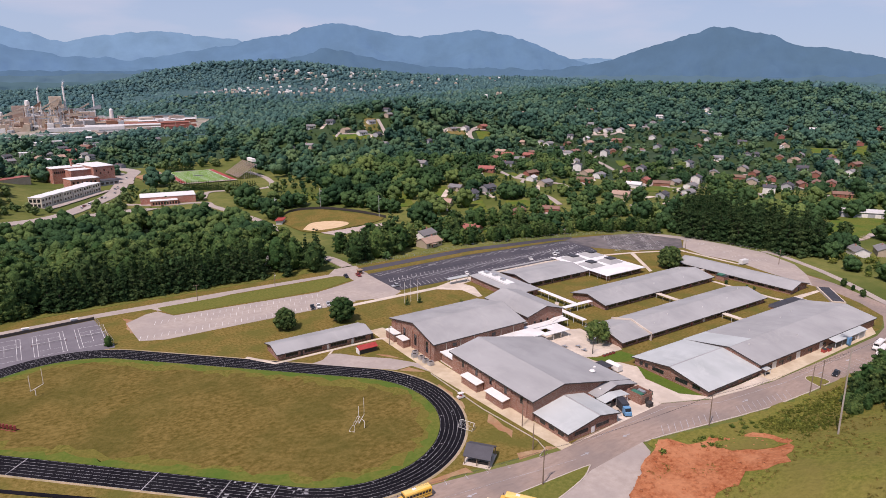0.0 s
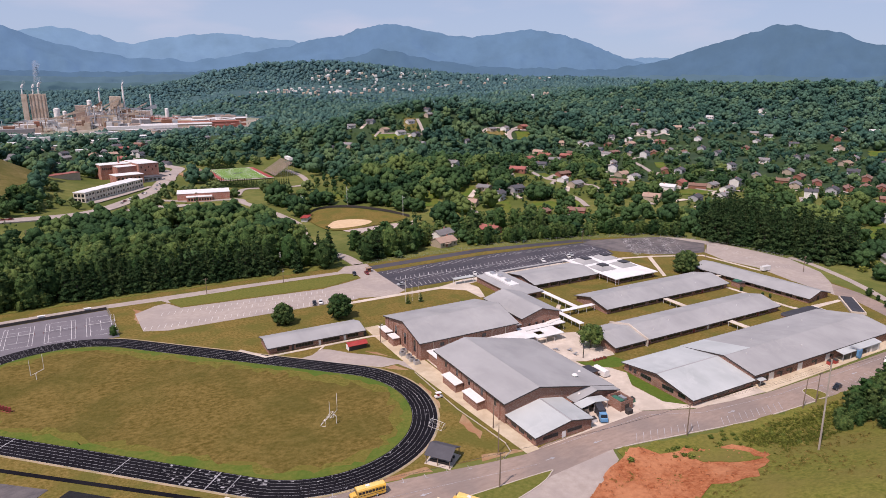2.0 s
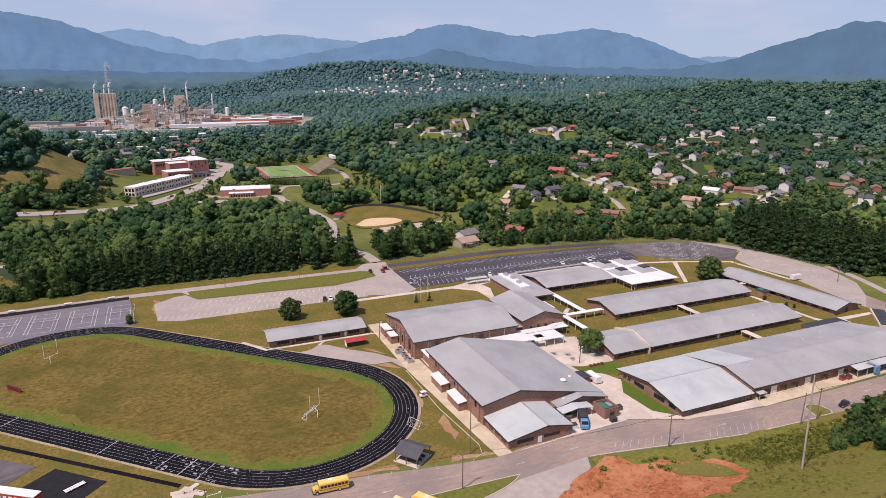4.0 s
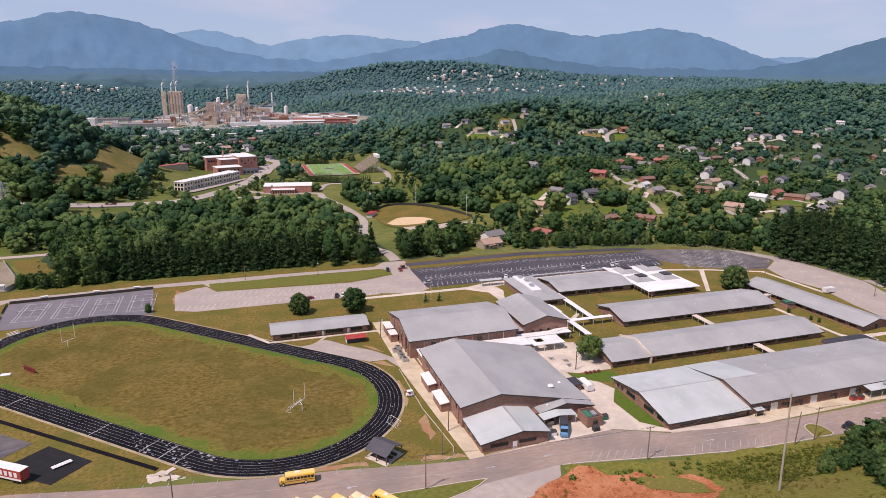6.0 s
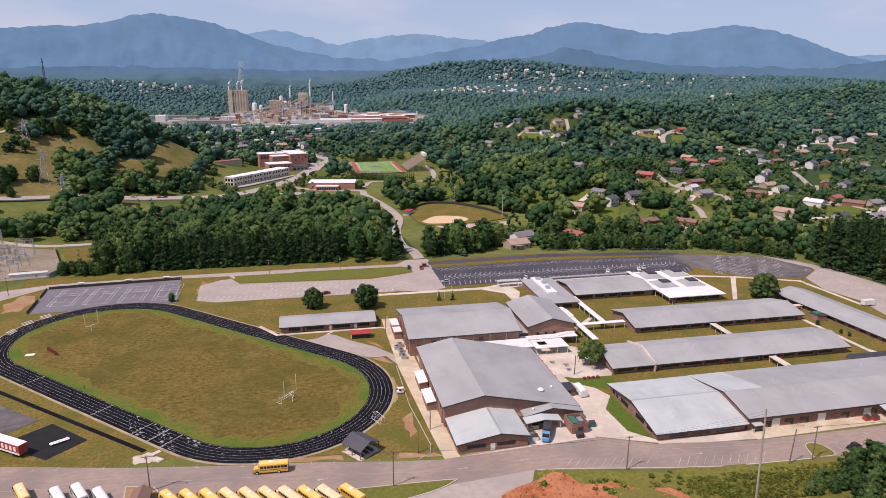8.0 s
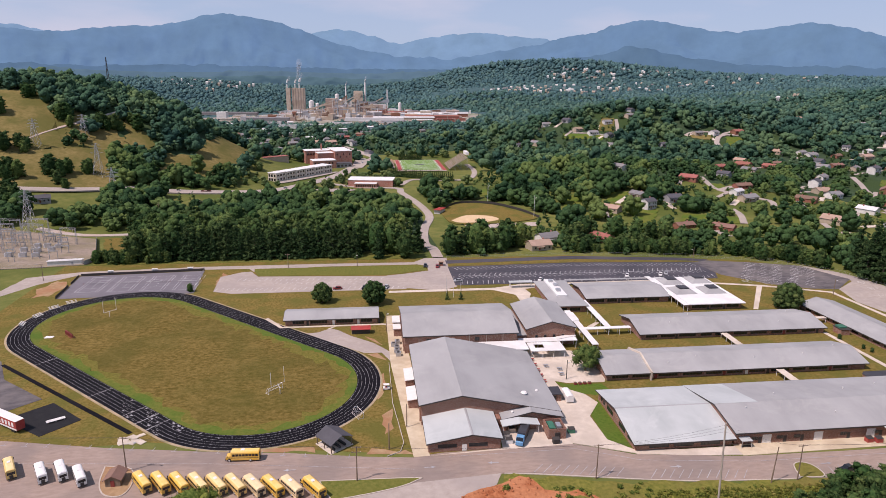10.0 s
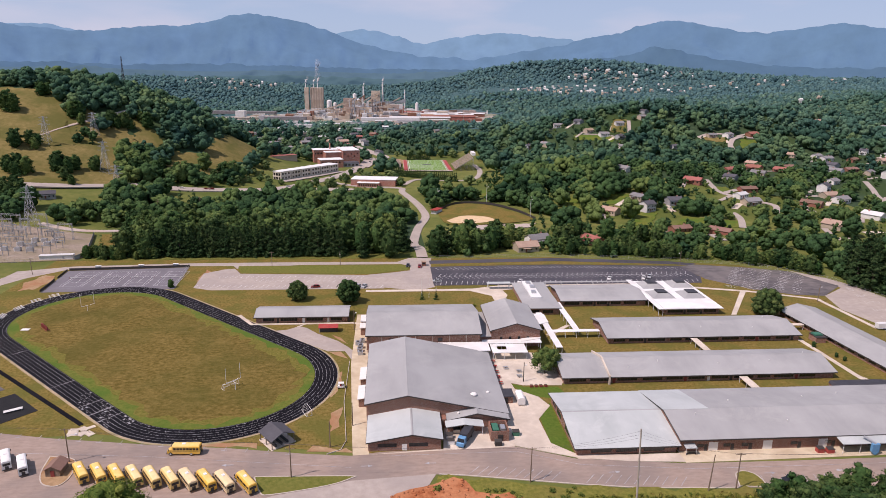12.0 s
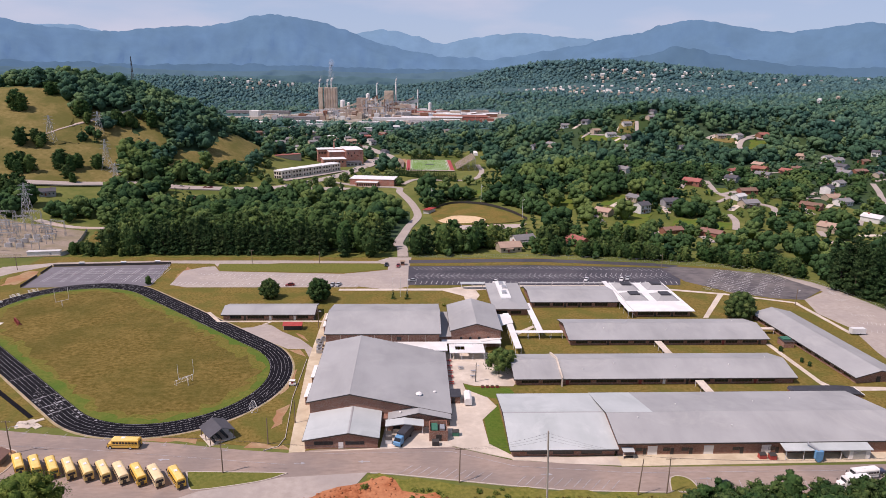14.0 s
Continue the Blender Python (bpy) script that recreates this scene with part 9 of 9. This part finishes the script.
for x, y in ((175.4, 169), (174.8, 165), (171, 172)):
    pt = thing("picnic_table", "grey metal picnic table in the yard", "picnic table", (x, y, 0.15), "picnic tables in the yard")
    part("tabletop", B().box(x - .9, x + .9, y - .4, y + .4, .86, .93), "metal", pt)
    part("bench", B().box(x - .9, x + .9, y - 1.0, y - .7, .55, .6), "metal", pt)
    part("bench", B().box(x - .9, x + .9, y + .7, y + 1.0, .55, .6), "metal", pt)
    part("frame", B().rod((x, y - .9, .2), (x, y + .9, .2), .05).rod((x, y, .2), (x, y, .86), .05), "fascia", pt)
for k in range(4):
    x = 177.6 + 1.7 * k
    pl = thing("planter", "square red planter box", "planter", (x, 157.2, 0.1), "planters by the lawn")
    part("planter_box", B().box(x - .5, x + .5, 156.7, 157.7, .1, .8), "maroon", pl)
    part("soil", B().box(x - .42, x + .42, 156.78, 157.62, .8, .86), "bark", pl)
for x, y in ((143.4, 251.4), (147, 251.8), (150.4, 251.2)):
    fp = thing("flagpole", "white flagpole with a gold ball", "flagpole", (x, y, 0), "flagpoles")
    part("pole", B().cone((x, y, 0), (x, y, 10.5), .08, .05, 8), "trim", fp)
    part("finial", B().cone((x, y, 10.5), (x, y, 10.7), .1, .1, 8), "sand", fp)
gb = thing("gatehouse", "small red gate booth at the campus entrance", "booth", (147, 306.4, 0))
part("wall", B().box(145.9, 148.1, 305.3, 307.5, 0, 2.3), "wall_brick", gb)
part("roof", B().box(145.5, 148.5, 304.9, 307.9, 2.3, 2.5), "roof_tan", gb)
part("window", B().box(146.3, 147.7, 305.2, 305.297, 1.1, 1.9), "glass", gb)
wr = thing("wooden_hut", "small brown wooden hut by the bus yard", "shed", (39.1, 114.9, 0))
part("wall", B().prism([(37.2, 112.6, .1), (41.0, 112.6, .1), (41.0, 112.6, 2.3), (39.1, 112.6, 3.3), (37.2, 112.6, 2.3)], (0, 4.6, 0)), "wood", wr)
for s in (-1, 1):
    part("roof", B().prism([(39.1, 112.2, 3.32), (39.1 + s * 2.4, 112.2, 2.06), (39.1 + s * 2.4, 112.2, 2.2), (39.1, 112.2, 3.46)], (0, 5.4, 0)), "roof_brown", wr)
part("door", B().box(38.6, 39.6, 112.5, 112.597, .1, 2.0), "maroon", wr)

# ---- utility poles, lamps and wires ----
def pole(x, y, h, arms=1, lean=0.0, lamp=None, base=None, mat="wood", thick=1.0):
    z = float(H(x, y)) if base is None else base
    g = thing("utility_pole", "weathered wooden utility pole with cross arm", "utility pole", (x, y, z))
    top = (x + lean, y, z + h)
    part("pole_shaft", B().cone((x, y, z - .4), top, .19 * thick, .12 * thick, 8), mat, g)
    tips = []
    for k in range(arms):
        zz_ = z + h - .5 - 1.3 * k
        part("cross_arm", B().box(x + lean - 1.3, x + lean + 1.3, y - .07, y + .07, zz_, zz_ + .14), mat, g)
        for s in (-1.1, 0, 1.1):
            part("insulator", B().cone((x + lean + s, y, zz_ + .14), (x + lean + s, y, zz_ + .36), .07, .05, 6), "conc", g)
            tips.append((x + lean + s, y, zz_ + .36))
    if lamp:
        part("lamp_arm", B().rod((x, y, z + h * .8), (x + lamp[0], y + lamp[1], z + h * .86), .05), "metal", g)
        part("lamp_head", B().box(x + lamp[0] - .35, x + lamp[0] + .35, y + lamp[1] - .14, y + lamp[1] + .14, z + h * .85, z + h * .88), "steel", g)
    if not arms:
        tips = [top]
    return tips


def wire(p, q, sag=1.0, r=0.013):
    b = B()
    n = 8
    P = [(p[0] + (q[0] - p[0]) * i / n, p[1] + (q[1] - p[1]) * i / n, p[2] + (q[2] - p[2]) * i / n - sag * 4 * (i / n) * (1 - i / n)) for i in range(n + 1)]
    for a in P:
        b.v += [(a[0], a[1], a[2] + r), (a[0] + r, a[1] - r, a[2] - r), (a[0] - r, a[1] + r, a[2] - r)]
    for i in range(n):
        b.f += [(3 * i + k, 3 * i + (k + 1) % 3, 3 * i + 3 + (k + 1) % 3, 3 * i + 3 + k) for k in range(3)]
    solo("overhead_wire", b, "darkroof", "thin dark overhead wire between poles", "wire")


P1 = pole(40.2, 119.4, 10.5, 1, lamp=(3.2, -.6))
P2 = pole(102.2, 108.8, 10.5, 2)
P3 = pole(166.0, 103.3, 10.5, 1)
P4 = pole(183.3, 74.2, 27.0, 0, -1.0, thick=1.45, mat="greywood")
P4 = [(p[0], p[1], p[2] - 0.5 - 0.8 * i) for p in P4 for i in range(3)]
pole(212.0, 96.6, 11, 0, .6)
P6 = pole(219.8, 97.0, 11, 1)
P7 = pole(280, 94.6, 12, 1)
for a, c in ((P1, P2), (P2, P3), (P3, P4), (P4, P6), (P6, P7)):
    for i in range(3):
        wire(a[i], c[i], 0.9)
pole(111.2, 123.0, 8.5, 0, mat="wood")
pole(117.0, 134.6, 8, 0, mat="wood")
pole(113.2, 212, 9, 0, lamp=(.8, 0))
pole(175.6, 161.4, 7.5, 0, lamp=(.8, 0), mat="fascia")
pole(336, 238, 9, 0, lamp=(1, 0))
pole(294, 300, 9, 0, lamp=(-1, 0))
pole(62, 309, 8, 1, mat="wood")
pole(100, 308, 8, 0, lamp=(0, -1.2))
pole(-60, 296, 9, 1)
pole(360, 192, 9, 1)
wire(P1[0], (-60, 134, 10), 1.0)
wire(P1[2], (-60, 136, 10), 1.0)
for x, y in ((-44, 458), (-50, 458), (-22, 470)):
    pole(x, y, 15, 2, mat="wood")
for x, y in ((168, 500), (212, 512), (240, 458)):
    pole(x, y, 18, 0, mat="steel", lamp=(1.2, 0))
# trees on the hill meadow
for x, y, s_ in ((-200, 536, 1.2), (-192, 531, 1.0), (-185, 537, 1.15), (-194, 541, 1.1), (-178, 484, 1.2), (-170, 478, 1.1), (-160, 468, 1.15), (-184, 490, 1.2), (-166, 488, 1.0), (-174, 495, 1.1), (-154, 536, 0.9), (-145, 528, 0.7)):
    plant("b%d" % (int(-x) % 4), x, y, s_, group="trees on the hill meadow")
rz = random.Random(3)
for cx, cy, n, r in ((-251, 652, 5, 9), (-241, 697, 2, 5), (-195, 659, 6, 10), (-162, 556, 6, 9), (-210, 588, 5, 9), (-105, 580, 9, 14), (-161, 668, 2, 4), (-150, 672, 2, 4), (-135, 687, 4, 8), (-69, 597, 6, 10), (-38, 604, 6, 9), (-143, 571, 2, 4), (-300, 610, 6, 18)):
    for i in range(n):
        plant("b%d" % rz.randrange(4), cx + rz.uniform(-r, r), cy + rz.uniform(-r, r) * .7, rz.uniform(.8, 1.3), group="trees on the hill meadow")

# bench lying on the throwing square
al = thing("long_bench", "white aluminium team bench on black asphalt", "bench", (9.4, 149.0, 0.12))
LB = Matrix.Translation((9.4, 149.0, 0.12)) @ Matrix.Rotation(radians(32), 4, "Z")
for k in range(3):
    part("plank", B().box(-2.6, 2.6, -0.75 + 0.55 * k, -0.3 + 0.55 * k, 0.42, 0.5).turn(LB), "trim", al)
for x in (-2.2, 0, 2.2):
    part("leg", B().box(x - .05, x + .05, -.7, .75, 0, .42).turn(LB), "metal", al)

# small porch where the two workshop roofs meet
po = thing("entry_porch", "small white porch roof on thin steel posts", "porch", (215, 113.6, 0.1))
part("roof", B().prism([(213.2, 112.9, 2.4), (216.6, 112.9, 2.4), (216.6, 115.1, 2.6), (213.2, 115.1, 2.6)], (0, 0, 0.12)), "roof2", po)
for x in (213.4, 216.4):
    part("post", B().rod((x, 113.1, 0.1), (x, 113.1, 2.4), 0.06), "steel", po)
part("bench", B().box(213.6, 216.6, 113.4, 113.9, 0.45, 0.55).box(213.7, 213.8, 113.4, 113.9, 0.1, 0.45).box(216.4, 216.5, 113.4, 113.9, 0.1, 0.45), "fascia", po)
